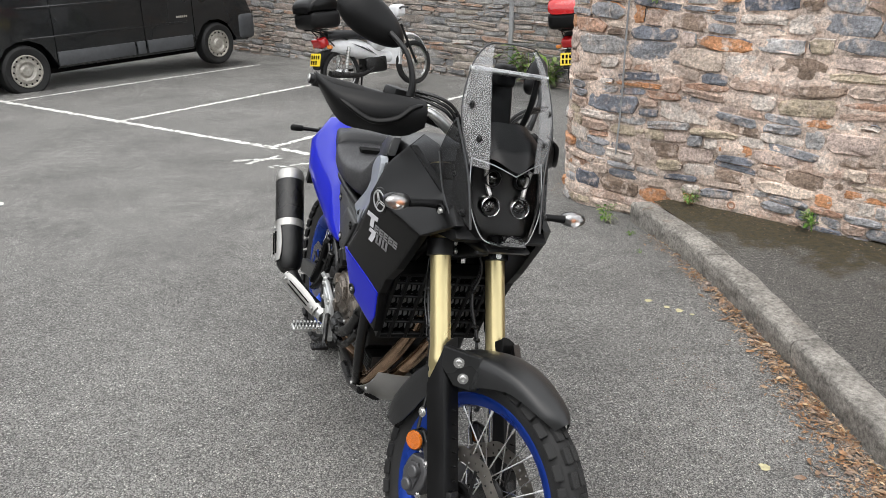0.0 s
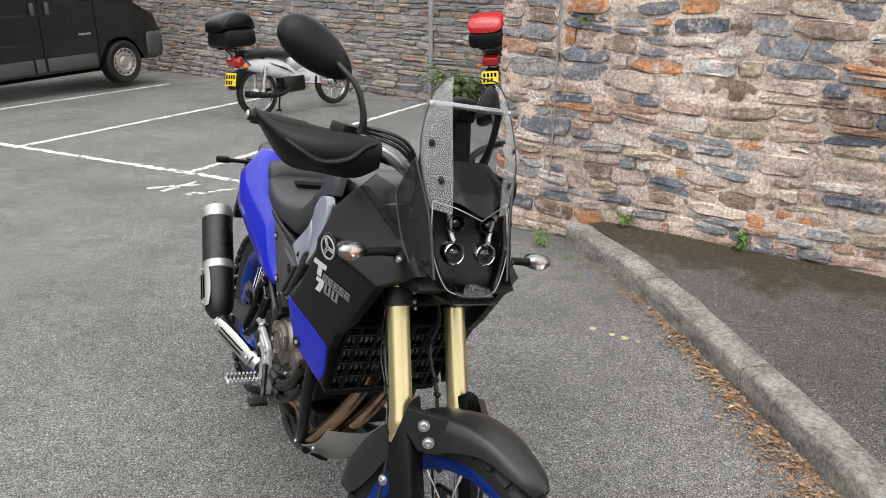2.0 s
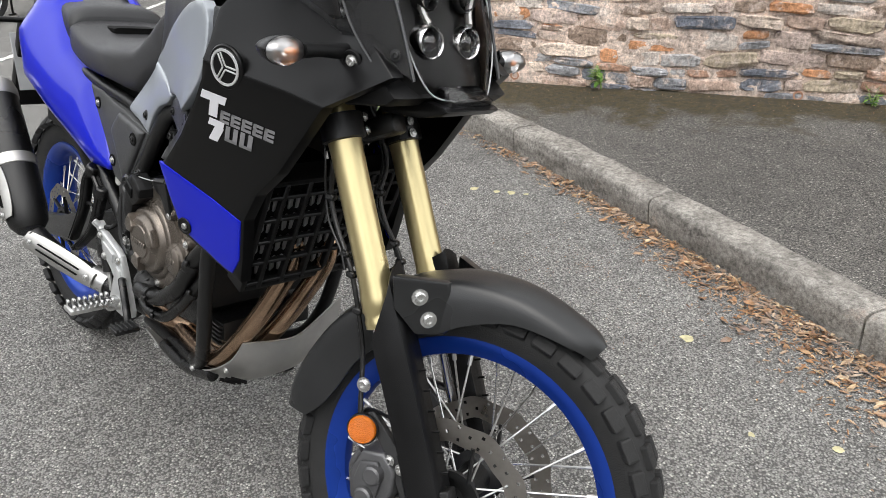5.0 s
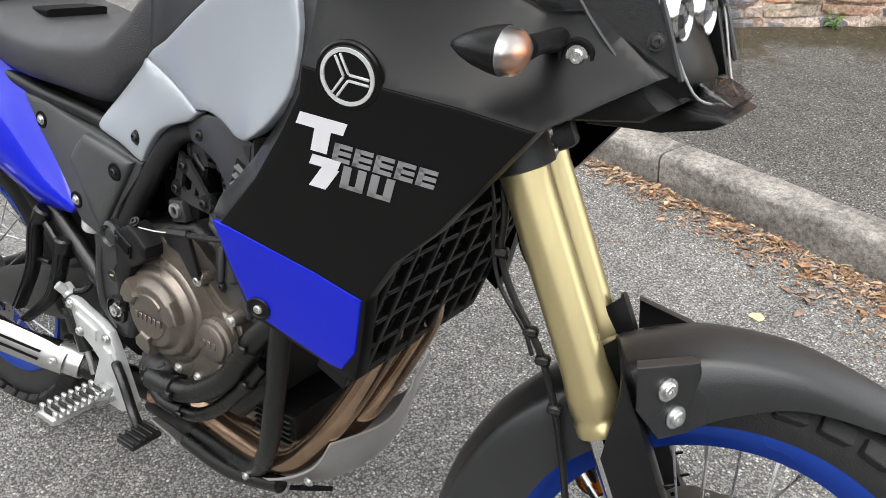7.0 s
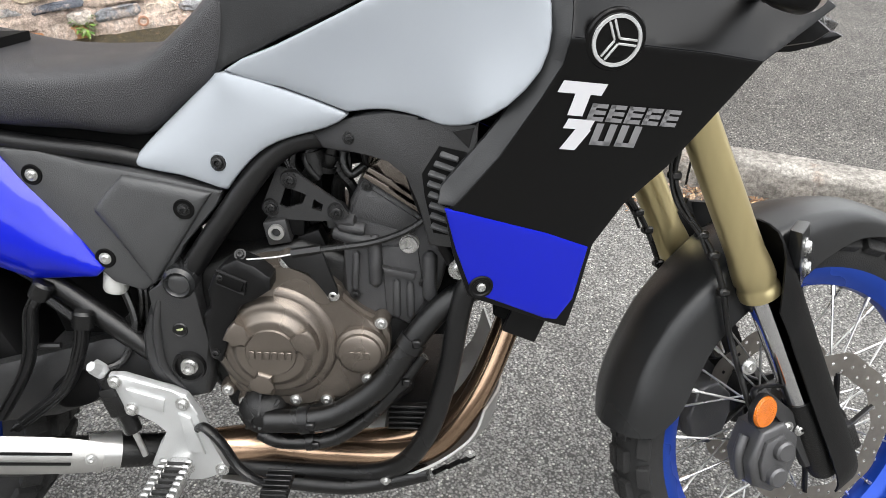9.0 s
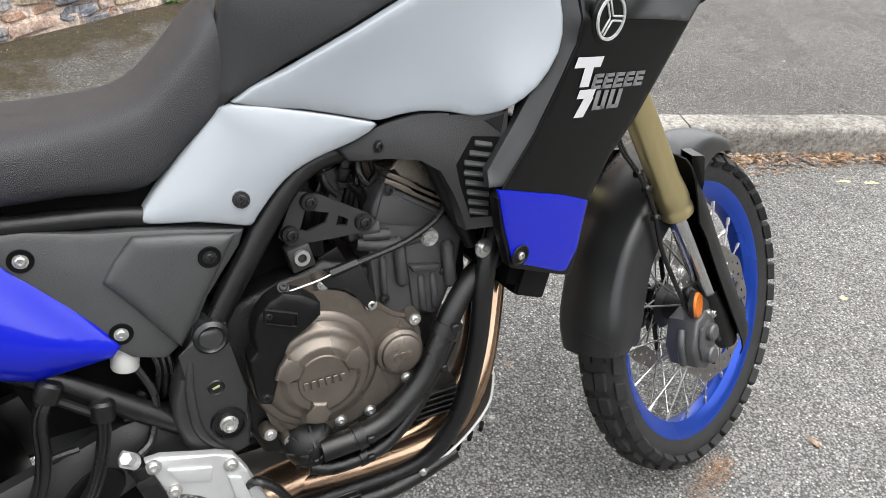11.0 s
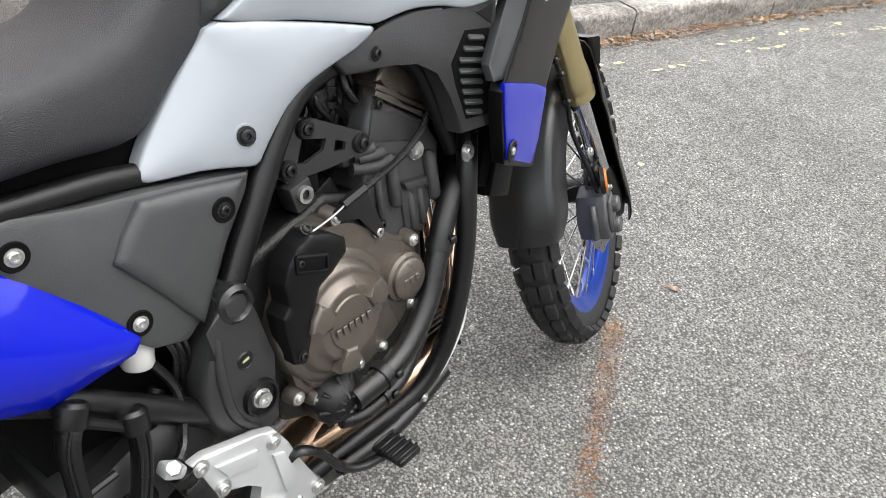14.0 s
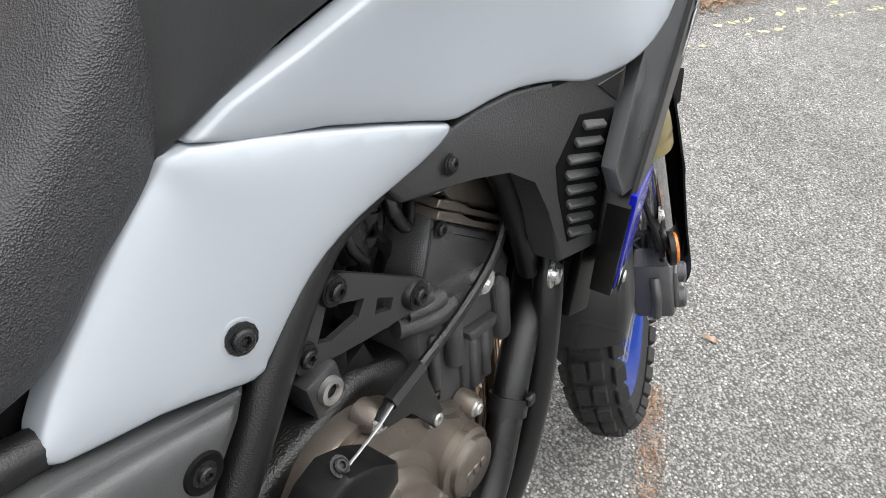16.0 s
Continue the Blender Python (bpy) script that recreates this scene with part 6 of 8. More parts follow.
part("pushrod", bm, STEEL, master)
bm = bmesh.new()
block(bm, (0.753, -0.160, 0.500), (0.026, 0.022, 0.016), Matrix.Rotation(radians(35), 4, "Y"), 0.004)
lathe(bm, [(0, 0.012), (0.008, 0.012), (0.009, 0.0), (0.009, -0.004), (0, -0.004)], (0.753, -0.168, 0.506), (-0.3, -0.6, 0.7), 6)
part("banjo_fitting", bm, ALLOY, master)

# -- engine --
bm = bmesh.new()
prism(bm, [(0.90, 0.66), (0.90, 0.50), (0.93, 0.42), (1.02, 0.375), (1.14, 0.39), (1.21, 0.46), (1.22, 0.58), (1.17, 0.66), (1.05, 0.70)], -0.125, 0.14, 0.012, 3)
engine = part("crankcase", bm, ENGINE_BLACK, bike, "black and bronze twin-cylinder engine")
bm = bmesh.new()
prism(bm, [(1.106, 0.62), (1.113, 0.70), (1.121, 0.764), (1.142, 0.803), (1.236, 0.741), (1.262, 0.70), (1.247, 0.64), (1.215, 0.575), (1.150, 0.60)], -0.134, 0.130, 0.010, 3)
prism(bm, [(1.164, 0.702), (1.215, 0.706), (1.226, 0.62), (1.205, 0.585), (1.172, 0.60)], -0.1385, -0.130, 0.003, 2)
prism(bm, [(1.122, 0.745), (1.140, 0.792), (1.218, 0.742), (1.205, 0.722)], -0.1365, -0.130, 0.003, 2)
cyl = part("cylinder_block", bm, ENGINE_GREY, engine, "dark grey cast cylinder block")
for name, outline, y in (("head_gasket", [(1.140, 0.802), (1.144, 0.808), (1.176, 0.790), (1.188, 0.776), (1.240, 0.748), (1.238, 0.740)], 0.139),
                         ("cover_flange", [(1.145, 0.809), (1.149, 0.815), (1.180, 0.798), (1.192, 0.784), (1.243, 0.756), (1.241, 0.749)], 0.136),
                         ("cam_cover", [(1.150, 0.815), (1.166, 0.832), (1.192, 0.842), (1.218, 0.832), (1.236, 0.800), (1.244, 0.757), (1.192, 0.786), (1.180, 0.799)], 0.131)):
    bm = bmesh.new()
    prism(bm, outline, -y, y - 0.004, 0.006 if name == "cam_cover" else 0.0015, 3)
    part(name, bm, BRONZE, engine, "bronze cam cover" if name == "cam_cover" else "")
for a, c, r in (((1.156, 0.712), (1.157, 0.650), 0.0095), ((1.232, 0.690), (1.233, 0.632), 0.0105), ((1.186, 0.650), (1.187, 0.600), 0.006), ((1.205, 0.648), (1.207, 0.600), 0.006), ((1.130, 0.690), (1.128, 0.640), 0.005)):
    bm = bmesh.new()
    p, q = Vector((a[0], -0.137, a[1])), Vector((c[0], -0.139, c[1]))
    d = (q - p).normalized()
    tube(bm, [p - d * r * 0.8, p - d * r * 0.3, p, q, q + d * r * 0.3, q + d * r * 0.8], [r * 0.35, r * 0.85, r, r, r * 0.85, r * 0.35], 14, smooth=False)
    part("casting_rib", bm, ENGINE_GREY, cyl)
bm = bmesh.new()
prism(bm, [(1.166, 0.676), (1.214, 0.668), (1.210, 0.657), (1.172, 0.664)], -0.149, -0.134, 0.003, 2)
part("casting_ledge", bm, ENGINE_GREY, cyl)
for x, z in ((1.146, 0.790), (1.222, 0.650), (1.128, 0.628)):
    bolt(cyl, (x, -0.1375, z), (0, -1, 0), 0.0055, False)
bm = bmesh.new()
lathe(bm, [(0, 0.002), (0.005, 0.002), (0.0065, 0.005), (0.0115, 0.006), (0.0125, 0.003), (0.0135, 0.003), (0.0145, -0.01)], (1.203, -0.1385, 0.709), (0, -1, 0), 24)
part("oil_plug", bm, STEEL, engine)

# clutch cover: stepped round casting with ribs
CC = Vector((1.014, -0.125, 0.554))
FLANGE = [(0.936, 0.560), (0.945, 0.630), (0.975, 0.672), (1.022, 0.684), (1.060, 0.674), (1.081, 0.658), (1.101, 0.645), (1.135, 0.612), (1.170, 0.590), (1.178, 0.550), (1.166, 0.512), (1.133, 0.478), (1.095, 0.458), (1.042, 0.442), (0.968, 0.452), (0.940, 0.485)]
bm = bmesh.new()
smooth_edge = [(p.x, p.z) for p in spline([(x, 0, z) for x, z in FLANGE], 4, True)]
prism(bm, smooth_edge, -0.146, -0.10, 0.004, 2)
prism(bm, [(1.05 + (x - 1.05) * 0.93, 0.565 + (z - 0.565) * 0.92) for x, z in smooth_edge], -0.155, -0.140, 0.008, 3)
clutch = part("clutch_cover", bm, BRONZE, engine, "bronze-grey clutch cover casting", 45)
bm = bmesh.new()
lathe(bm, [(0.0, 0.060), (0.035, 0.060), (0.0365, 0.0575), (0.040, 0.057), (0.047, 0.0585), (0.051, 0.0565), (0.056, 0.048), (0.062, 0.0465), (0.068, 0.0468), (0.072, 0.043), (0.077, 0.035), (0.085, 0.034), (0.090, 0.030), (0.094, 0.014), (0.094, 0.0)], CC, (0, -1, 0), 72)
part("clutch_dome", bm, BRONZE, clutch, sharp=50)
for deg in (23, 148, 254):
    bm = bmesh.new()
    boss = [(0.034, -0.011), (0.052, -0.013), (0.066, -0.019), (0.069, 0.0), (0.066, 0.019), (0.052, 0.013), (0.034, 0.011)]
    prism(bm, boss, -0.0645, -0.040, 0.005, 3)
    part("cover_boss", moved(bm, Matrix.Translation(CC) @ Matrix.Rotation(radians(-deg), 4, "Y")), BRONZE, clutch)
for k in range(6):
    bm = bmesh.new()
    block(bm, (CC.x - 0.026 + k * 0.0105, CC.y - 0.0625, CC.z - 0.002), (0.0075, 0.0025, 0.012), None, 0.0008, 1)
    part("embossed_mark", bm, BRONZE, clutch)
bm = bmesh.new()
C2 = Vector((1.137, -0.148, 0.550))
lathe(bm, [(0, 0.026), (0.026, 0.026), (0.030, 0.023), (0.031, 0.018), (0.036, 0.015), (0.038, 0.0)], C2, (0, -1, 0), 40)
small = part("starter_cover", bm, BRONZE, engine)
for k in range(3):
    bm = bmesh.new()
    block(bm, (C2.x - 0.011 + k * 0.011, C2.y - 0.0265, C2.z), (0.008, 0.002, 0.011), None, 0.0008, 1)
    part("embossed_mark", bm, BRONZE, small)
for x, z, y in ((1.036, 0.682, -0.150), (1.100, 0.636, -0.153), (1.166, 0.593, -0.15), (1.172, 0.526, -0.15), (1.146, 0.502, -0.152), (1.085, 0.462, -0.15), (1.039, 0.460, -0.15), (0.963, 0.452, -0.15), (0.937, 0.468, -0.145)):
    bm = bmesh.new()
    lathe(bm, [(0, 0.008), (0.010, 0.008), (0.0125, 0.0), (0.013, -0.012)], (x, y + 0.002, z), (0, -1, 0), 16)
    part("bolt_boss", bm, BRONZE, clutch)
    bolt(clutch, (x, y - 0.006, z), (0, -1, 0), 0.0062)
# black guard over the clutch release
bm = bmesh.new()
GUARD = [(0.956, 0.684), (0.976, 0.694), (1.000, 0.686), (1.021, 0.671), (1.020, 0.653), (0.998, 0.636), (0.976, 0.624), (0.965, 0.601), (0.950, 0.556), (0.941, 0.532), (0.925, 0.538), (0.922, 0.577), (0.921, 0.605), (0.932, 0.617), (0.931, 0.644), (0.940, 0.666)]
puff(bm, [(x, -0.176 - 0.11 * (x - 0.93), z) for x, z in GUARD], 0.004, 0.03, 0.003, n=1, crown=0.02)
cg = part("clutch_guard", bm, PLASTIC, engine, "black plastic cover over the clutch arm", 30)
# window is not cut: a near-black block paints its shaded inside
bm = bmesh.new()
block(bm, (0.966, -0.1845, 0.662), (0.036, 0.004, 0.018), Matrix.Rotation(radians(21), 4, "Y") @ Matrix.Rotation(radians(-7), 4, "Z"), 0.0015)
part("guard_window_shade", bm, DARK, cg)
bm = bmesh.new()
W4 = [(0.948, -0.1825, 0.678), (0.988, -0.1870, 0.664), (0.985, -0.1870, 0.646), (0.946, -0.1825, 0.659)]
tube(bm, W4 + W4[:1], 0.0025, 8, smooth=False)
part("window_rim", bm, PLASTIC, cg)
bolt(cg, (0.978, -0.170, 0.697), (0.1, -0.8, 0.8), 0.0056, False)
bolt(cg, (0.952, -0.1835, 0.668), (0, -1, 0), 0.0045, False)
bolt(cg, (0.935, -0.180, 0.548), (0, -1, 0), 0.0055, False)
# clutch cable
bm = bmesh.new()
tube(bm, [(0.985, -0.17, 0.690), (1.03, -0.165, 0.694), (1.075, -0.158, 0.704)], 0.0013, 6)
cable = part("clutch_cable", bm, STEEL, bike)
bm = bmesh.new()
tube(bm, [(1.055, -0.160, 0.699), (1.10, -0.158, 0.706), (1.16, -0.152, 0.716), (1.21, -0.148, 0.738), (1.245, -0.14, 0.77)], 0.0048, 8)
part("cable_sleeve", bm, HOSE, cable)
bm = bmesh.new()
tube(bm, [(1.045, -0.160, 0.697), (1.085, -0.158, 0.704)], 0.0068, 6)
part("cable_adjuster", bm, FRAME_BLACK, cable)
bm = bmesh.new()
prism(bm, [(1.030, 0.690), (1.060, 0.706), (1.086, 0.704), (1.108, 0.640), (1.096, 0.628), (1.068, 0.672), (1.040, 0.676)], -0.162, -0.154, 0.002)
part("cable_bracket", bm, FRAME_BLACK, cable)

# water pump and hoses
bm = bmesh.new()
P0 = Vector((0.990, -0.150, 0.437))
lathe(bm, [(0, 0.034), (0.014, 0.033), (0.026, 0.026), (0.036, 0.012), (0.038, 0.0), (0.038, -0.02)], P0, (0, -1, 0), 32)
pump = part("water_pump", bm, ENGINE_BLACK, engine)
for k in range(8):
    a = math.pi / 4 * k
    bm = bmesh.new()
    tube(bm, [P0 + Vector((0.010 * math.cos(a), -0.034, 0.010 * math.sin(a))), P0 + Vector((0.036 * math.cos(a), -0.014, 0.036 * math.sin(a)))], 0.003, 6)
    part("pump_rib", bm, ENGINE_BLACK, engine)
bm = bmesh.new()
tube(bm, [(1.0, -0.178, 0.436), (1.06, -0.180, 0.442), (1.11, -0.178, 0.458), (1.165, -0.172, 0.500), (1.20, -0.165, 0.552), (1.228, -0.158, 0.595), (1.27, -0.145, 0.635), (1.32, -0.12, 0.645)], 0.0175, 14)
hose = part("coolant_hose", bm, HOSE, bike, "thick black coolant hose")
bm = bmesh.new()
tube(bm, [(0.985, -0.165, 0.405), (1.02, -0.172, 0.396), (1.09, -0.170, 0.402), (1.14, -0.165, 0.435), (1.185, -0.158, 0.485), (1.225, -0.148, 0.54)], 0.0115, 12)
part("thin_hose", bm, HOSE, bike)
for p, q, r in (((1.050, -0.180, 0.440), (1.064, -0.180, 0.443), 0.0205), ((1.205, -0.164, 0.560), (1.214, -0.162, 0.575), 0.0205), ((1.055, -0.172, 0.398), (1.067, -0.171, 0.399), 0.0142), ((1.19, -0.156, 0.492), (1.199, -0.154, 0.503), 0.0142)):
    bm = bmesh.new()
    tube(bm, [p, q], r, 16)
    block(bm, Vector(q) + Vector((0.004, -r, 0.002)), (0.012, 0.008, 0.012), None, 0.002, 1)
    part("hose_clip", bm, FRAME_BLACK, hose)
# wiring, injectors and boxes in the gap above the engine
rw = random.Random(11)
for k in range(9):
    x = 1.03 + 0.012 * k
    bm = bmesh.new()
    tube(bm, [(x, -0.085 - 0.01 * rw.random(), 0.86), (x + rw.uniform(-0.02, 0.02), -0.10, 0.81), (x + rw.uniform(-0.03, 0.03), -0.095, 0.765), (x + rw.uniform(-0.03, 0.03), -0.07, 0.70)], rw.choice((0.004, 0.006, 0.0085)), 8)
    part("wiring", bm, HOSE, bike)
for x, z, s in ((1.075, 0.815, 0.024), (1.10, 0.835, 0.02), (1.04, 0.72, 0.03), (1.065, 0.69, 0.035), (1.125, 0.845, 0.018), (1.07, 0.735, 0.022)):
    bm = bmesh.new()
    block(bm, (x, -0.098, z), (s, 0.03, s * 1.1), Matrix.Rotation(rw.uniform(-0.5, 0.5), 4, "Y"), 0.004, 2)
    part("connector", bm, PLASTIC, bike)
bm = bmesh.new()
lathe(bm, [(0, 0.0), (0.013, 0.0), (0.013, 0.02), (0.017, 0.02), (0.017, 0.034), (0.012, 0.034), (0.012, 0.06), (0, 0.06)], (1.075, -0.108, 0.795), (-0.2, 0, 1), 16)
part("injector", bm, ENGINE_BLACK, bike)
bm = bmesh.new()
lathe(bm, [(0, 0.03), (0.012, 0.03), (0.014, 0.02), (0.014, 0.0), (0, 0.0)], (1.105, -0.12, 0.735), (0.9, -0.4, 0.1), 16)
block(bm, (1.098, -0.115, 0.73), (0.022, 0.016, 0.022), None, 0.005)
part("temperature_sensor", bm, ENGINE_GREY, bike)
for pts, r, material in (([(1.108, -0.128, 0.728), (1.128, -0.136, 0.728), (1.142, -0.137, 0.727)], 0.0085, ENGINE_GREY),
                         ([(1.100, -0.122, 0.716), (1.130, -0.132, 0.711), (1.155, -0.135, 0.708)], 0.0105, ENGINE_GREY),
                         ([(1.088, -0.100, 0.80), (1.096, -0.108, 0.83), (1.104, -0.100, 0.86)], 0.010, HOSE),
                         ([(1.118, -0.105, 0.85), (1.112, -0.118, 0.82), (1.122, -0.122, 0.80), (1.140, -0.112, 0.81)], 0.006, HOSE),
                         ([(1.070, -0.11, 0.845), (1.062, -0.12, 0.815), (1.078, -0.118, 0.79)], 0.0045, HOSE)):
    bm = bmesh.new()
    tube(bm, pts, r, 12)
    part("pipe_stub" if material is ENGINE_GREY else "breather_hose", bm, material, bike)
for x, z in ((1.094, 0.822), (1.089, 0.804)):
    bm = bmesh.new()
    lathe(bm, [(0.0095, -0.004), (0.0125, -0.004), (0.0125, 0.004), (0.0095, 0.004)], (x, -0.106, z), (0.25, -0.2, 1), 18, True)
    part("hose_clip", bm, FRAME_BLACK, bike)
bm = bmesh.new()
block(bm, (1.018, -0.110, 0.712), (0.034, 0.03, 0.036), Matrix.Rotation(radians(-12), 4, "Y"), 0.004)
mount = part("engine_mount", bm, CAST_BLACK, bike)
bm = bmesh.new()
lathe(bm, [(0.006, 0.002), (0.0065, 0.005), (0.011, 0.005), (0.0115, 0.0)], (1.018, -0.1255, 0.714), (0, -1, 0), 22)
part("mount_ring", bm, STEEL, mount)
# three added near-black blocks stand for deep shade behind engine and tank
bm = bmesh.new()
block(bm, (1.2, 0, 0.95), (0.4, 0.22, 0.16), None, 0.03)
airbox_fill = part("airbox_fill", bm, DARK, bike)
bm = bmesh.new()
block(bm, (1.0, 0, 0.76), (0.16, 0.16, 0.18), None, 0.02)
part("throttle_gap_fill", bm, DARK, airbox_fill)
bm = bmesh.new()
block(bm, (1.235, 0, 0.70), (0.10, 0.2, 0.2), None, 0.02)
part("cylinder_gap_fill", bm, DARK, airbox_fill)
bm = bmesh.new()
prism(bm, [(1.175, 0.43), (1.25, 0.44), (1.255, 0.40), (1.165, 0.385)], -0.115, 0.1, 0.006)
for k in range(5):
    block(bm, (1.21, -0.118, 0.392 + k * 0.010), (0.075, 0.010, 0.004), None, 0.001, 1)
part("oil_cooler", bm, ENGINE_BLACK, engine)

# -- exhaust --
for side, dx in ((-1, 0.0), (1, 0.012)):
    bm = bmesh.new()
    ys = (-0.025, -0.025, -0.03, -0.06, -0.100, -0.112, -0.09, -0.07) if side < 0 else (0.055, 0.055, 0.045, 0.01, -0.040, -0.062, -0.062, -0.065)
    run = ((1.26, 0.735), (1.335, 0.70), (1.365 + dx, 0.62), (1.345 + dx, 0.53), (1.295 + dx, 0.42), (1.225, 0.345), (1.10, 0.315), (0.98, 0.305))
    tube(bm, [(x, y, z) for (x, z), y in zip(run, ys)], 0.0205, 18)
    part("header_pipe", bm, HEADER, bike, "heat-tinted steel header pipe")
bm = bmesh.new()
tube(bm, [(1.02, -0.05, 0.305), (0.94, -0.065, 0.304), (0.875, -0.085, 0.312)], [0.034, 0.036, 0.030], 18)
part("exhaust_collector", bm, HEADER, bike, "heat-tinted exhaust collector")
bm = bmesh.new()
tube(bm, [(0.885, -0.08, 0.310), (0.80, -0.12, 0.33), (0.72, -0.165, 0.355), (0.62, -0.21, 0.375), (0.545, -0.245, 0.42)], [0.027, 0.026, 0.026, 0.028, 0.03], 18)
pipe = part("exhaust_pipe", bm, ENGINE_BLACK, bike)
bm = bmesh.new()
tube(bm, [(0.755, -0.145, 0.345), (0.715, -0.167, 0.357)], 0.0305, 20)
part("exhaust_joint", bm, STEEL, pipe)
MT, MB = Vector((0.245, -0.232, 0.742)), Vector((0.535, -0.250, 0.430))
md = (MT - MB).normalized()
ml = (MT - MB).length
bm = bmesh.new()
lathe(bm, [(0.0, 0.0), (0.032, 0.0), (0.046, 0.02), (0.053, 0.06), (0.055, 0.12), (0.055, ml - 0.03), (0.0, ml - 0.03)], MB, md, 36)
muf = part("muffler", bm, ENGINE_BLACK, bike, "black exhaust muffler with brushed shields")
bm = bmesh.new()
lathe(bm, [(0.056, ml - 0.05), (0.0575, ml - 0.045), (0.0575, ml - 0.025), (0.052, ml - 0.004), (0.044, ml), (0.022, ml - 0.006), (0.020, ml - 0.05)], MB, md, 36)
part("muffler_cap", bm, PLATE_ALLOY, muf)
bm = bmesh.new()
lathe(bm, [(0.0555, 0.17), (0.0575, 0.172), (0.0575, 0.20), (0.0555, 0.202)], MB, md, 36)
part("muffler_band", bm, PLATE_ALLOY, muf)
fr = frame_to(md)


def shield(name, base, d, length, w, radius, facing):
    """A curved slotted heat shield lying on a pipe."""
    u = Vector(d).normalized()
    o = (Vector(facing) - u * Vector(facing).dot(u)).normalized()
    s = u.cross(o)
    bm = bmesh.new()
    rows = []
    for k in range(7):
        t = k / 6
        ww = w * (0.55 + 0.45 * math.sin(math.pi * min(1, max(0, t * 0.94 + 0.03))) ** 0.4)
        rows.append([Vector(base) + u * length * t + o * radius * math.cos(a) + s * radius * math.sin(a) for a in (ww / radius * q for q in (-1, -0.55, 0, 0.55, 1))])
    shell(bm, rows, 0.0025, 3, 3)
    ob = part(name, bm, PLATE_ALLOY, muf if name == "muffler_shield" else pipe, "brushed slotted heat shield")
    for k in range(2):
        bm = bmesh.new()
        q = -0.22 + 0.44 * k
        pts = [Vector(base) + u * length * t + o * (radius + 0.0022) * math.cos(q * w / radius) + s * (radius + 0.0022) * math.sin(q * w / radius) for t in (0.2, 0.5, 0.8)]
        tube(bm, pts, 0.0035, 6, 3, flat=0.5)
        part("shield_slot", bm, DARK, ob)
    for t in (0.08, 0.92):
        bolt(ob, Vector(base) + u * length * t + o * (radius + 0.002), o, 0.006)
    return ob


shield("muffler_shield", MB + md * 0.03, md, 0.15, 0.037, 0.059, (0.1, -1, 0.25))
shield("pipe_shield", (0.735, -0.157, 0.352), (-0.19, -0.085, 0.058), 0.22, 0.032, 0.037, (0.2, -1, 0.35))

# -- skid plate --
bm = bmesh.new()
shell(bm, [[(1.322, -0.112, 0.425), (1.345, -0.05, 0.425), (1.350, 0, 0.425), (1.345, 0.05, 0.445), (1.322, 0.135, 0.475)],
           [(1.298, -0.128, 0.375), (1.322, -0.06, 0.350), (1.328, 0, 0.345), (1.322, 0.06, 0.355), (1.298, 0.140, 0.395)],
           [(1.215, -0.138, 0.318), (1.23, -0.07, 0.280), (1.232, 0, 0.275), (1.23, 0.07, 0.280), (1.215, 0.138, 0.318)],
           [(1.08, -0.138, 0.275), (1.08, -0.07, 0.248), (1.08, 0, 0.245), (1.08, 0.07, 0.248), (1.08, 0.138, 0.275)],
           [(0.90, -0.12, 0.272), (0.90, -0.06, 0.25), (0.90, 0, 0.248), (0.90, 0.06, 0.25), (0.90, 0.12, 0.272)]], 0.004, 4, 5)
skid = part("skid_plate", bm, PLATE_ALLOY, bike, "brushed aluminium skid plate")
for k in range(3):
    bm = bmesh.new()
    x = 1.245 + k * 0.022
    tube(bm, [(x, -0.118, 0.307 + k * 0.012), (x + 0.018, -0.09, 0.297 + k * 0.012)], 0.004, 8)
    part("skid_slot", bm, DARK, skid)
for x, y, z in ((1.17, -0.141, 0.305), (0.98, -0.132, 0.272), (1.30, -0.135, 0.36)):
    bolt(skid, (x, y, z), (0, -1, -0.3), 0.006)
bm = bmesh.new()
tube(bm, [(1.235, -0.128, 0.315), (1.12, -0.128, 0.282), (1.0, -0.12, 0.28)], 0.014, 12)
part("skid_rubber", bm, HOSE, skid)

# -- foot controls --
bm = bmesh.new()
prism(bm, [(0.770, 0.497), (0.790, 0.498), (0.860, 0.476), (0.881, 0.468), (0.897, 0.437), (0.913, 0.375), (0.933, 0.348), (0.930, 0.330), (0.909, 0.330), (0.895, 0.316), (0.848, 0.316), (0.815, 0.340), (0.834, 0.384), (0.851, 0.405), (0.831, 0.424), (0.801, 0.432), (0.784, 0.446), (0.772, 0.478)], -0.172, -0.155, 0.004, 2)
hanger = part("footrest_hanger", bm, ALLOY, bike, "bare cast alloy footrest hanger")
bm = bmesh.new()
prism(bm, [(0.868, 0.440), (0.885, 0.432), (0.902, 0.368), (0.876, 0.372)], -0.177, -0.170, 0.002, 2)
prism(bm, [(0.795, 0.478), (0.850, 0.462), (0.846, 0.440), (0.806, 0.454)], -0.176, -0.170, 0.002, 2)
part("hanger_rib", bm, ALLOY, hanger)
for x, z in ((0.779, 0.488), (0.875, 0.455), (0.798, 0.442), (0.924, 0.340), (0.872, 0.340)):
    bolt(hanger, (x, -0.173, z), (0, -1, 0), 0.0075)
bm = bmesh.new()
block(bm, (0.862, -0.235, 0.350), (0.046, 0.105, 0.012), None, 0.004)
block(bm, (0.862, -0.185, 0.345), (0.03, 0.03, 0.03), None, 0.005)
peg = part("footpeg", bm, STEEL, bike, "serrated steel footpeg")
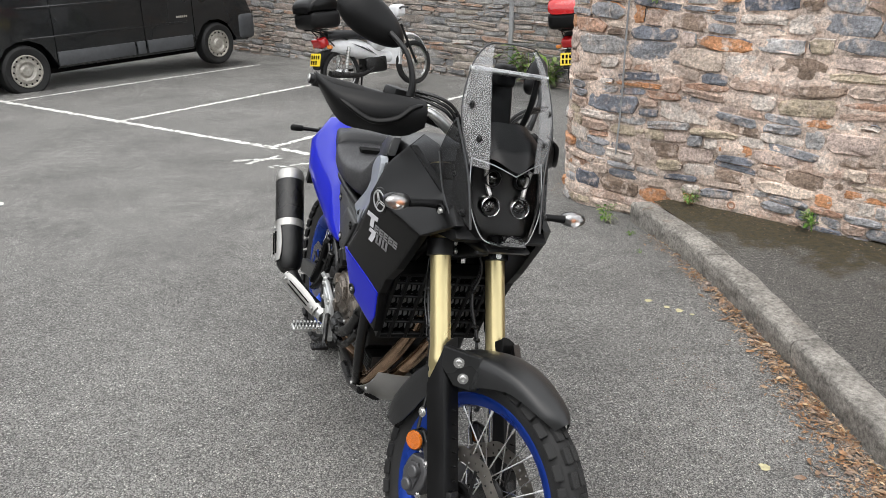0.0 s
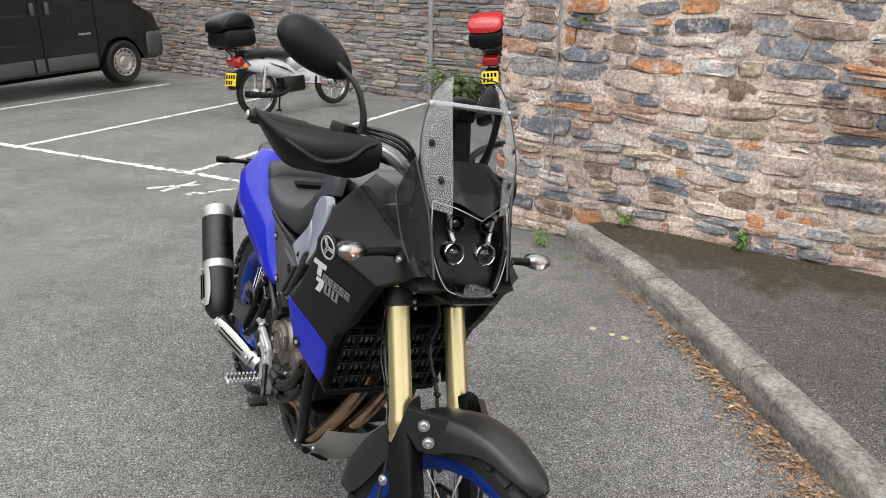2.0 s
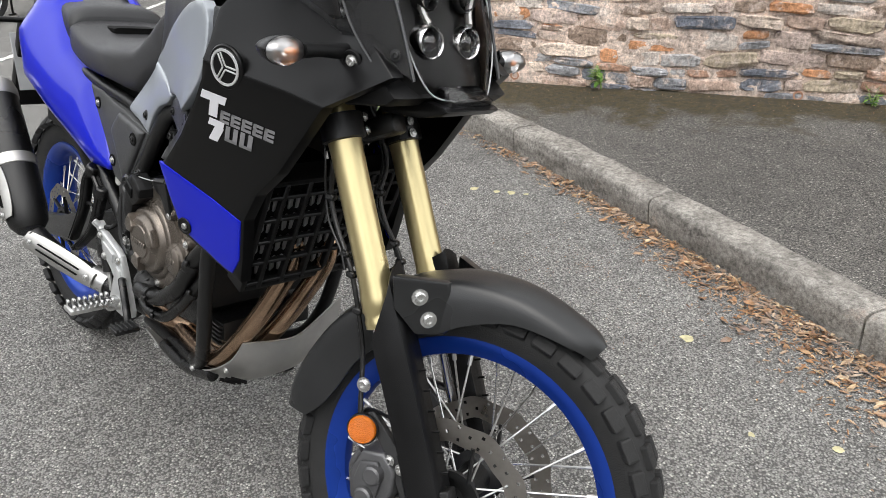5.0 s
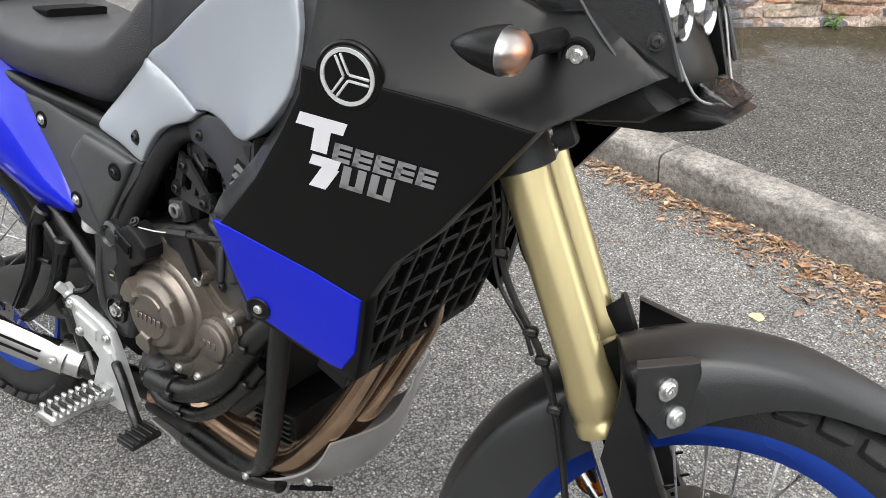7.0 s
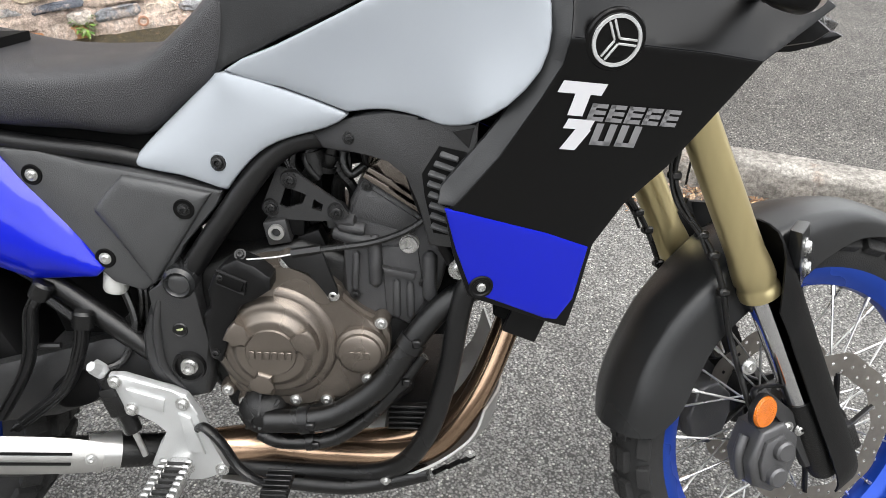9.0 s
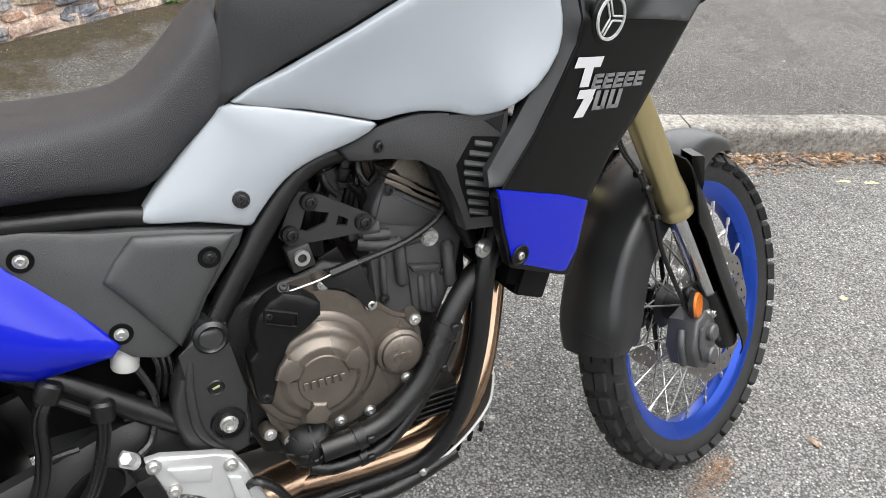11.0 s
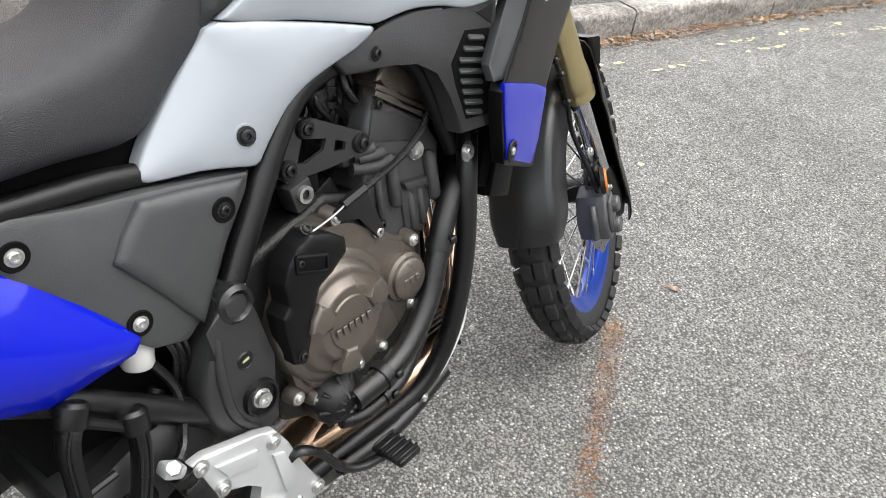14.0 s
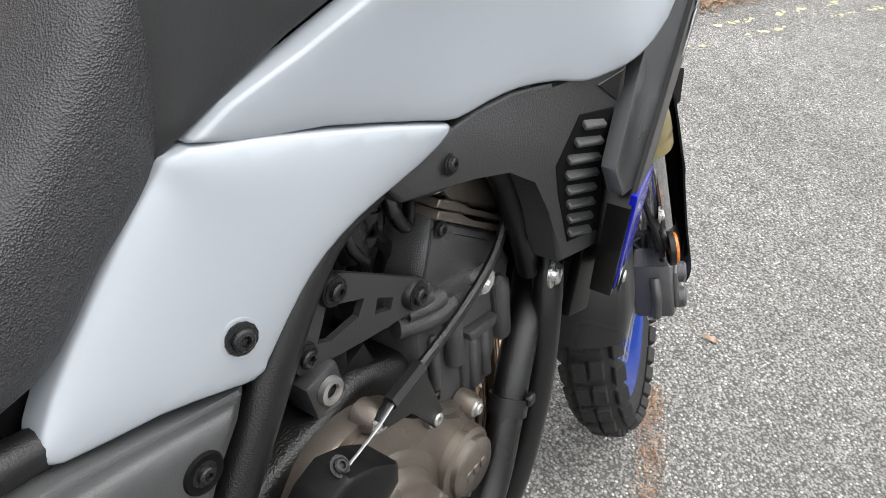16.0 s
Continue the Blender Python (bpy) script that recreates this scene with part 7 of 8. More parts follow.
for k in range(8):
    for s in (-1, 1):
        bm = bmesh.new()
        block(bm, (0.862 + s * 0.0185, -0.19 - k * 0.0125, 0.361), (0.012, 0.007, 0.014), None, 0.002, 1)
        part("peg_tooth", bm, STEEL, peg)
    bm = bmesh.new()
    block(bm, (0.862, -0.19 - k * 0.0125, 0.359), (0.028, 0.006, 0.008), None, 0.002, 1)
    part("peg_bar", bm, RUBBER, peg)
bm = bmesh.new()
tube(bm, [(0.89, -0.165, 0.405), (0.905, -0.178, 0.420), (0.93, -0.185, 0.40), (0.955, -0.19, 0.36), (0.985, -0.200, 0.345), (1.02, -0.215, 0.352)], 0.0085, 10, flat=0.7)
pedal = part("brake_pedal", bm, FRAME_BLACK, bike)
bm = bmesh.new()
block(bm, (1.022, -0.225, 0.358), (0.040, 0.055, 0.010), None, 0.003)
for k in range(5):
    block(bm, (1.022, -0.203 - k * 0.011, 0.365), (0.038, 0.004, 0.008), None, 0.001, 1)
part("pedal_pad", bm, FRAME_BLACK, pedal)
bm = bmesh.new()
prism(bm, [(0.83, 0.44), (0.90, 0.44), (0.92, 0.345), (0.84, 0.345)], 0.13, 0.15, 0.005)
block(bm, (0.862, 0.21, 0.350), (0.046, 0.10, 0.02), None, 0.004)
part("footrest_hanger", bm, ALLOY, bike)
bm = bmesh.new()
tube(bm, [(0.80, 0.12, 0.36), (0.86, 0.20, 0.19), (0.90, 0.262, 0.055)], 0.013, 12)
block(bm, (0.905, 0.272, 0.062), (0.07, 0.05, 0.012), Matrix.Rotation(radians(-11), 4, "X"), 0.004)
part("side_stand", bm, FRAME_BLACK, bike)
# near-black filler under the tail, standing for the shade inside
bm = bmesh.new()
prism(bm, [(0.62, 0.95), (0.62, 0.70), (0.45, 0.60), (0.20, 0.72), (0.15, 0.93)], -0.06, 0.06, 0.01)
part("rear_guard_fill", bm, DARK, bike)
# added dark block shuts the gap under the seat, as shade would
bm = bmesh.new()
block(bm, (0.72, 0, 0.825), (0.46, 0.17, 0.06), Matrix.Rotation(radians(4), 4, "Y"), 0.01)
part("seat_gap_fill", bm, DARK, bike)

# ---- walls of rubble stone ----
def rubble(rng, s0, s1, z0, z1, hmin=0.045, hmax=0.130, wmin=0.08, wmax=0.31):
    """Uneven courses: yields (s, z, width, height) of stones."""
    z = z0
    while z < z1:
        h = rng.uniform(hmin, hmax)
        s = s0 - rng.uniform(0, 0.2)
        while s < s1:
            w = rng.uniform(wmin, wmax) * (0.7 + 0.6 * h / hmax)
            if h > 0.085 and rng.random() < 0.40:
                k = rng.uniform(0.4, 0.6)
                yield s + w / 2, z + h * k / 2, w, h * k
                yield s + w / 2, z + h * (1 + k) / 2, w * rng.uniform(0.8, 1.0), h * (1 - k)
            else:
                yield s + w / 2, z + h / 2, w, h
            s += w
        z += h


def stone(bm, rng, w, h, place, proud):
    """One irregular stone: place(u, v, d) gives a point on the wall."""
    gap = rng.uniform(0.002, 0.006)
    n = 14
    ring = []
    for k in range(n):
        a = 2 * math.pi * (k + 0.4 * rng.uniform(-1, 1)) / n
        c, s = math.cos(a), math.sin(a)
        f = 1 / max(abs(c), abs(s)) ** rng.uniform(0.72, 1.04)
        ring.append((c * f * (w / 2 - gap) * rng.uniform(0.93, 1.03), s * f * (h / 2 - gap) * rng.uniform(0.88, 1.04)))
    tilt, lean, roll = rng.uniform(-0.07, 0.07), rng.uniform(-0.10, 0.10), rng.uniform(-0.05, 0.05)

    def face(u, v, lift):
        return place(u, v + u * tilt, lift + lean * v + roll * u)

    back = [bm.verts.new(place(u, v + u * tilt, -0.03)) for u, v in ring]
    mid = [bm.verts.new(face(u, v, proud * rng.uniform(0.5, 0.95))) for u, v in ring]
    shrink = [rng.uniform(0.86, 0.97) for _ in ring]
    top = [bm.verts.new(face(u * q, v * q * rng.uniform(0.92, 1), proud * rng.uniform(0.85, 1.25))) for (u, v), q in zip(ring, shrink)]
    core = [bm.verts.new(face(u * 0.5 * rng.uniform(0.7, 1.2), v * 0.5 * rng.uniform(0.7, 1.2), proud * rng.uniform(0.75, 1.5))) for u, v in ring[::2]]
    for p, q in ((back, mid), (mid, top)):
        for k in range(n):
            bm.faces.new((p[k], p[(k + 1) % n], q[(k + 1) % n], q[k]))
    m = n // 2
    for k in range(m):
        a, b = core[k], core[(k + 1) % m]
        bm.faces.new((top[2 * k], top[2 * k + 1], a))
        bm.faces.new((top[2 * k + 1], top[(2 * k + 2) % n], b, a))
    bm.faces.new(core)


# -- near wall: mortar body --
bm = bmesh.new()
svals = [-2.2, -1.5] + [-0.9 + 0.028 * i for i in range(211)] + [5.1, 5.4, 5.7]
zvals = [-0.3, -0.05] + [0.028 * i for i in range(80)] + [2.4, 2.6]
front_row, back_row = [], []
for s in svals:
    p, d = wall_at(s)
    lumps = [0.004 + 0.020 * noise.noise(Vector((s * 7, z * 9, 2.2))) + 0.011 * noise.noise(Vector((s * 22, z * 24, 5.1))) for z in zvals]
    front_row.append([bm.verts.new((p.x + d.x * o, p.y + d.y * o, z)) for z, o in zip(zvals, lumps)])
    back_row.append([bm.verts.new((p.x - d.x * 0.3, p.y - d.y * 0.3, z)) for z in (-0.3, 2.6)])
for rows in (front_row, back_row):
    for a, b in zip(rows, rows[1:]):
        for k in range(len(a) - 1):
            bm.faces.new((a[k], a[k + 1], b[k + 1], b[k]))
for (a, b), (c, d) in zip(zip(front_row, front_row[1:]), zip(back_row, back_row[1:])):
    bm.faces.new((a[-1], c[-1], d[-1], b[-1]))
near_wall = tagged(finish("wall_near", bm, MORTAR, sharp=30), "old rubble wall of grey, pink and buff stone in crumbling mortar", "wall", kind="structure")
rng = random.Random(21)
everyone = list(rubble(rng, -0.75, 5.2, -0.05, 2.6))
rest = bmesh.new()
made = 0
stone_jobs = []
for s, z, w, h in everyone:
    if abs(s - 1.29) < 0.05 and abs(z - 0.17) < 0.06:
        continue
    p, d = wall_at(s)
    side = Vector((d.y, -d.x)) * -1

    def place(u, v, out, s=s, z=z):
        q, e = wall_at(s + u)
        return Vector((q.x + e.x * out, q.y + e.y * out, z + v + 0.022 * math.sin(1.9 * s + 2.3 * z) + 0.012 * math.sin(4.7 * (s + u) + 5 * z)))
    if s < 3.2 and z < 1.45 and made < 300 and w * h > 0.006:
        stone_jobs.append((w, h, place))
        made += 1
    else:
        stone(rest, rng, w, h, place, rng.uniform(0.006, 0.02))
tagged(part("stones_rest", rest, STONE_REST, near_wall, sharp=25), kind="stuff")
for w, h, place in stone_jobs:
    bm = bmesh.new()
    stone(bm, rng, w, h, place, rng.uniform(0.006, 0.024))
    part("stone", bm, STONE, near_wall, sharp=25)
# clay weep pipes and the grey cable on the wall
for s, z in ((1.29, 0.175), (2.72, 0.16)):
    p, d = wall_at(s)
    bm = bmesh.new()
    lathe(bm, [(0.016, -0.10), (0.016, 0.014), (0.024, 0.014), (0.025, -0.1)], (p.x, p.y, z), (d.x, d.y, 0), 20)
    tagged(finish("drain_pipe", bm, TERRACOTTA), "short clay weep pipe set in the stone wall", "pipe")
bm = bmesh.new()
pts = []
for z, s in ((0.35, 0.52), (0.7, 0.53), (1.1, 0.525), (1.6, 0.53), (2.5, 0.535)):
    p, d = wall_at(s)
    pts.append((p.x + d.x * 0.024, p.y + d.y * 0.024, z))
tube(bm, pts, 0.006, 8)
tagged(finish("wall_cable", bm, POLE_GREY), "thin pale cable running up the stone wall", "cable")

# -- far wall --
FW0, FWD2 = Vector((-6.0, 17.25)), Vector((0.745, -0.668))
fn = Vector((-0.668, -0.745))
bm = bmesh.new()
a, b = FW0, FW0 + FWD2 * 13
v = [bm.verts.new((p.x + o * -fn.x, p.y + o * -fn.y, z)) for o in (0.0, 0.4) for p in (a, b) for z in (-1.2, 2.6)]
for q in ((0, 1, 3, 2), (4, 6, 7, 5), (1, 5, 7, 3), (0, 4, 5, 1), (2, 3, 7, 6)):
    bm.faces.new([v[k] for k in q])
far_wall = tagged(finish("wall_far", bm, FAR_MORTAR), "grey rubble stone wall at the back of the car park", "wall", kind="structure")
bm = bmesh.new()
rng = random.Random(5)
for s, z, w, h in rubble(rng, 0.5, 12.0, -0.75, 1.7, 0.05, 0.12, 0.12, 0.42):
    def place(u, v, out, s=s, z=z):
        q = FW0 + FWD2 * (s + u) + fn * out
        return Vector((q.x, q.y, z + v))
    stone(bm, rng, w, h, place, rng.uniform(0.008, 0.03))
tagged(part("stones", bm, GREY_STONE, far_wall, sharp=25), kind="stuff")


# plain walls added behind the camera, never in view, to darken low reflections
for name, a, b in (("wall_west", (-11.0, -9.0), (-11.0, 19.0)), ("wall_south", (-11.3, -9.0), (8.0, -9.0))):
    bm = bmesh.new()
    block(bm, ((a[0] + b[0]) / 2, (a[1] + b[1]) / 2, 1.9), (max(0.4, b[0] - a[0]), max(0.4, b[1] - a[1]), 5.4), None, 0.03)
    tagged(finish(name, bm, FAR_MORTAR), "plain grey wall added out of view to darken reflections", "wall", kind="structure")


# ---- painted lines ----
def painted(name, a, b, width, label, material=LINE_PAINT, holes=0.12, seed=1):
    """A worn painted stripe with ragged edges and bare spots."""
    r = random.Random(seed)
    a, b = Vector(a), Vector(b)
    d = (b - a).normalized()
    s = Vector((-d.y, d.x))
    n = max(6, int((b - a).length / 0.04))
    bm = bmesh.new()
    cols = 4
    rows = []
    for i in range(n + 1):
        p = a + (b - a) * i / n
        row = []
        for j in range(cols + 1):
            o = (j / cols - 0.5) * width + (r.uniform(-0.012, 0.012))
            q = p + s * o + d * r.uniform(-0.008, 0.008)
            row.append(bm.verts.new((q.x, q.y, fall(q.y) + 0.004)))
        rows.append(row)
    for p, q in zip(rows, rows[1:]):
        for j in range(cols):
            if r.random() > holes * (1.6 if j in (0, cols - 1) else 0.7):
                bm.faces.new((p[j], p[j + 1], q[j + 1], q[j]))
    return tagged(finish(name, bm, material), label, "road marking", kind="structure")


BAY = "worn white painted parking bay line"
painted("line_1", (-5.9, 9.8), (-1.54, 6.80), 0.075, BAY, seed=2)
painted("line_2", (-5.30, 9.40), (-3.07, 13.24), 0.075, BAY, seed=3)
painted("line_3", (-3.43, 8.04), (-1.0, 12.2), 0.075, BAY, seed=4)
painted("line_4", (-1.54, 6.80), (0.85, 10.8), 0.075, BAY, seed=5)
painted("line_5", (-1.54, 6.80), (-0.9, 6.35), 0.075, BAY, seed=6, holes=0.2)
for k, (a, b) in enumerate((((-1.75, 6.28), (-1.35, 6.38)), ((-1.62, 6.18), (-1.40, 6.46)), ((-1.45, 6.05), (-1.05, 6.20)))):
    painted("line_%d" % (7 + k), a, b, 0.06, "faded white painted marks on the tarmac", seed=20 + k, holes=0.35)
for k, (a, b) in enumerate((((-3.50, 5.05), (-2.97, 4.75)), ((-2.85, 4.15), (-2.45, 3.35)), ((-3.55, 5.3), (-3.0, 5.0)), ((-2.68, 3.9), (-2.25, 3.05)))):
    painted("line_%d" % (10 + k), a, b, 0.12, "worn white painted marks on the tarmac", seed=30 + k, holes=0.25)
ry = random.Random(9)
bm = bmesh.new()
for row, runs in ((1.148, ((0.93, 0.80), (0.315, 0.20), (0.16, 0.05), (0.02, -0.07), (-0.34, -0.46), (-0.50, -0.60), (-0.95, -1.12), (-1.2, -1.36), (-1.7, -1.95))), (1.262, ((0.51, 0.42), (0.38, 0.32), (-0.27, -0.42), (-0.46, -0.56), (-0.66, -0.76), (-0.82, -0.94), (-1.02, -1.16), (-1.5, -1.8), (-2.2, -2.6)))):
    for y0, y1 in runs:
        for k in range(max(2, int((y0 - y1) / 0.02))):
            y = ry.uniform(y1, y0)
            w, l = ry.uniform(0.004, 0.015), ry.uniform(0.006, 0.022)
            x = row + ry.uniform(-0.014, 0.014)
            bm.faces.new([bm.verts.new((x + math.cos(a) * w * ry.uniform(0.6, 1.2), y + math.sin(a) * l * ry.uniform(0.6, 1.2), 0.0030 + 0.0001 * k)) for a in (2 * math.pi * j / 9 for j in range(9))])
tagged(finish("yellow_line", bm, YELLOW_PAINT), "worn pale yellow line painted along the kerb", "road marking", kind="structure")
bm = bmesh.new()
for x, y, r in ((1.0, 3.43, 0.022), (1.07, 3.36, 0.015), (1.12, 3.32, 0.02), (1.17, 3.28, 0.012), (1.08, 2.155, 0.02), (0.55, 0.85, 0.012), (1.1, 1.62, 0.013), (0.95, 1.75, 0.01)):
    ring = [bm.verts.new((x + math.cos(a) * r * ry.uniform(0.6, 1.2), y + math.sin(a) * r * ry.uniform(0.6, 1.2), 0.003)) for a in (2 * math.pi * k / 8 for k in range(8))]
    bm.faces.new(ring)
tagged(finish("paint_spots", bm, YELLOW_PAINT), "pale paint spots on the tarmac", "road marking", kind="structure")


# ---- leaf litter, weeds ----
def leaf(bm, at, size, yaw, r, curl=0.3):
    """A small curled dead leaf."""
    m = Matrix.Translation(at) @ Matrix.Rotation(yaw, 4, "Z") @ Matrix.Rotation(r.uniform(-0.4, 0.4), 4, "X") @ Matrix.Rotation(r.uniform(-0.3, 0.3), 4, "Y")
    w = size * r.uniform(0.2, 0.45)
    pts = [(-size, 0, 0), (-size * 0.3, w, size * curl * 0.5), (size * 0.5, w * 0.7, size * curl * 0.4), (size, 0, size * curl * 0.2), (size * 0.5, -w * 0.7, size * curl * 0.5), (-size * 0.3, -w, size * curl * 0.4)]
    v = [bm.verts.new(m @ Vector(p)) for p in pts]
    bm.faces.new((v[0], v[1], v[2], v[3]))
    bm.faces.new((v[0], v[3], v[4], v[5]))


rl = random.Random(77)
bm = bmesh.new()
for k in range(9000):
    y = rl.triangular(-2.5, 4.0, 2.1) if rl.random() < 0.8 else rl.uniform(-3.5, 4.3)
    spread = 0.045 + 0.09 * max(0.0, 1 - abs(y - 1.6) / 1.3)
    x = kerb_x(y) - abs(rl.gauss(0, spread)) - 0.005
    big = rl.random() < 0.09
    leaf(bm, (x, y, 0.004 + rl.uniform(0, 0.014) * (1 if x > kerb_x(y) - 0.1 else 0.2)), rl.uniform(0.011, 0.024) if big else rl.uniform(0.003, 0.012), rl.uniform(0, 6.3), rl)
tagged(finish("leaf_litter", bm, LEAF), "drift of brown dead leaves in the gutter", "leaves", kind="stuff")
bm = bmesh.new()
for k in range(2600):
    s = rl.uniform(-0.3, 4.6)
    p, d = wall_at(s)
    o = abs(rl.gauss(0.03, 0.10))
    leaf(bm, (p.x + d.x * o, p.y + d.y * o, (0.15 if s > 0.2 else 0.0) - o * 0.05), rl.uniform(0.002, 0.006), rl.uniform(0, 6.3), rl)
tagged(finish("wall_foot_litter", bm, LEAF), "dead leaves at the foot of the stone wall", "leaves", kind="stuff")
for x, y, s in ((0.006, 1.236, 0.024), (1.303, 3.22, 0.04), (0.31, 1.9, 0.012), (-0.9, 1.6, 0.012)):
    bm = bmesh.new()
    leaf(bm, (x, y, 0.008), s, 0.6, rl, 0.15)
    tagged(finish("dead_leaf", bm, LEAF), "single brown leaf lying on the tarmac", "leaf")
bm = bmesh.new()
for k in range(1500):
    t = rl.random() ** 1.2
    x, y = -0.03 + (-0.42 - -0.03) * t + rl.gauss(0, 0.014), 1.46 + 0.42 * t + rl.gauss(0, 0.014)
    leaf(bm, (x, y, 0.003), rl.uniform(0.0015, 0.0045), rl.uniform(0, 6.3), rl, 0.2)
for k in range(500):
    a, q = rl.uniform(0, 6.3), abs(rl.gauss(0, 0.22))
    leaf(bm, (1.05 + q * math.cos(a), 2.65 + 1.6 * q * math.sin(a), 0.003), rl.uniform(0.001, 0.004), rl.uniform(0, 6.3), rl, 0.2)
tagged(finish("brown_grit", bm, RUST_DUST), "rust-brown grit lying in a streak on the tarmac", "grit", kind="stuff")


def weed(at, size, count, seed, label):
    """A small clump of leafy stems."""
    r = random.Random(seed)
    root = tagged(new("weed"), label, "plant")
    root.matrix_world = Matrix.Translation(at)
    stems, leaves = bmesh.new(), bmesh.new()
    for k in range(count):
        yaw = r.uniform(0, 6.3)
        d = Vector((math.cos(yaw), math.sin(yaw), 0))
        h, o = size * r.uniform(0.4, 1.0), size * r.uniform(0.15, 0.6)
        pts = [Vector((0, 0, 0)), d * o * 0.4 + Vector((0, 0, h * 0.6)), d * o + Vector((0, 0, h))]
        tube(stems, pts, size * 0.012, 5, 3)
        for j in range(6):
            t = 0.35 + 0.65 * j / 5
            p = pts[0] * (1 - t) ** 2 + pts[1] * 2 * t * (1 - t) + pts[2] * t * t
            m = Matrix.Translation(p) @ Matrix.Rotation(yaw + r.uniform(-1.6, 1.6), 4, "Z") @ Matrix.Rotation(r.uniform(-0.5, 0.6), 4, "Y")
            L, w = size * r.uniform(0.22, 0.42), size * r.uniform(0.05, 0.10)
            v = [leaves.verts.new(m @ Vector(q)) for q in ((0, 0, 0), (L * 0.4, w, L * 0.05), (L, 0, -L * 0.12), (L * 0.4, -w, L * 0.05), (L * 0.45, 0, -L * 0.02))]
            leaves.faces.new((v[0], v[4], v[2], v[1]))
            leaves.faces.new((v[0], v[3], v[2], v[4]))
    part("stems", stems, GREEN, root)
    part("leaves", leaves, GREEN, root)
    return root


for s, o, size, count, seed in ((1.76, 0.05, 0.14, 9, 1), (1.05, 0.05, 0.10, 7, 2), (3.40, 0.06, 0.22, 10, 3), (3.05, 0.05, 0.10, 6, 4)):
    p, d = wall_at(s)
    weed((p.x + d.x * o, p.y + d.y * o, 0.135), size, count, seed, "small green weed growing at the foot of the wall")
for x, y, z, size, count, seed in ((1.02, 4.62, -0.03, 0.12, 9, 5), (1.12, 4.35, -0.02, 0.05, 5, 6), (1.10, 4.05, -0.01, 0.035, 4, 7)):
    weed((x, y, z), size, count, seed, "grassy weed in a crack of the tarmac")
for x, y, size, seed in ((1.15, 10.7, 0.55, 9), (1.4, 10.5, 0.45, 10)):
    weed((x, y, fall(y)), size, 16, seed, "leafy weed clump at the foot of the far wall")
for s, z, seed in ((2.95, 0.95, 12), (3.05, 1.12, 13), (0.7, 1.28, 14)):
    p, d = wall_at(s)
    weed((p.x + d.x * 0.02, p.y + d.y * 0.02, z), 0.11, 5, seed, "green ivy sprig hanging on the stone wall")

# ---- pole ----
bm = bmesh.new()
tube(bm, [(0.93, 11.0, fall(11.0) - 0.02), (0.93, 11.0, 3.2)], 0.036, 18)
lathe(bm, [(0.036, 0.0), (0.06, 0.0), (0.06, 0.012), (0.04, 0.03)], (0.93, 11.0, fall(11.0)), (0, 0, 1), 18)
tagged(finish("sign_pole", bm, POLE_GREY), "plain grey galvanised steel post by the back wall", "post")

# ---- parked van ----
def plate_with_bars(parent, m, w=0.21, h=0.15):
    """A yellow number plate whose characters are plain bars."""
    bm = bmesh.new()
    block(bm, (0, 0, 0), (w, 0.004, h), None, 0.0015, 1)
    p = part("number_plate", moved(bm, m), YELLOW_PLATE, parent, "yellow number plate with dark bars")
    for r in range(2):
        for k in range(4 if r == 0 else 3):
            bm = bmesh.new()
            block(bm, (-w * 0.34 + k * w * 0.22, -0.004, h * (0.2 - 0.42 * r)), (w * 0.13, 0.003, h * 0.3), None, 0.0, 1)
            part("plate_bar", moved(bm, m), DARK, p)


van_p, van_q = Vector((-3.44, 13.06)), Vector((-5.37, 10.20))
vd = (van_p - van_q).normalized()
van = tagged(new("van"), "dusty black panel van with grey trim and steel wheels", "van")
van.matrix_world = Matrix.Translation((van_q.x, van_q.y, fall(11.5))) @ Matrix.Rotation(math.atan2(vd.y, vd.x), 4, "Z")
# x ahead from the rear wheel; the near flank is y = -0.10
bm = bmesh.new()
body = [(-0.95, 0.30), (-0.42, 0.30), (-0.40, 0.40), (-0.36, 0.52), (-0.25, 0.66), (-0.08, 0.73), (0.10, 0.73), (0.27, 0.66), (0.38, 0.52), (0.42, 0.30), (2.70, 0.30), (2.72, 0.40), (2.76, 0.52), (2.86, 0.66), (3.02, 0.73), (3.22, 0.73), (3.38, 0.66), (3.48, 0.52), (3.52, 0.34), (3.80, 0.32), (3.92, 0.45), (3.92, 0.75), (3.80, 1.02), (3.45, 1.15), (2.95, 1.75), (2.6, 1.95), (-0.9, 1.95), (-0.98, 1.2)]
prism(bm, body, 0.0, 1.85, 0.03, 2)
part("body", bm, VAN_PAINT, van, "black painted van body")
bm = bmesh.new()
prism(bm, [(-0.4, 0.22), (3.5, 0.22), (3.5, 0.8), (-0.4, 0.8)], 0.20, 1.6, 0.0)
part("underbody", bm, DARK, van)
for x0, x1 in ((0.44, 1.62), (1.66, 1.80), (1.84, 2.66)):
    bm = bmesh.new()
    block(bm, ((x0 + x1) / 2, -0.012, 0.43), (x1 - x0, 0.03, 0.18), None, 0.01)
    part("rubbing_strip", bm, VAN_TRIM, van, "grey plastic side strip")
bm = bmesh.new()
block(bm, (3.78, 0.35, 0.55), (0.36, 0.76, 0.42), None, 0.08, 3)
part("bumper", bm, VAN_TRIM, van)
for x in (0.44, 1.82, 2.72):
    bm = bmesh.new()
    block(bm, (x, -0.001, 1.15), (0.012, 0.008, 1.5), None, 0.002, 1)
    part("door_gap", bm, DARK, van)
bm = bmesh.new()
block(bm, (1.3, -0.004, 0.72), (2.6, 0.012, 0.025), None, 0.004)
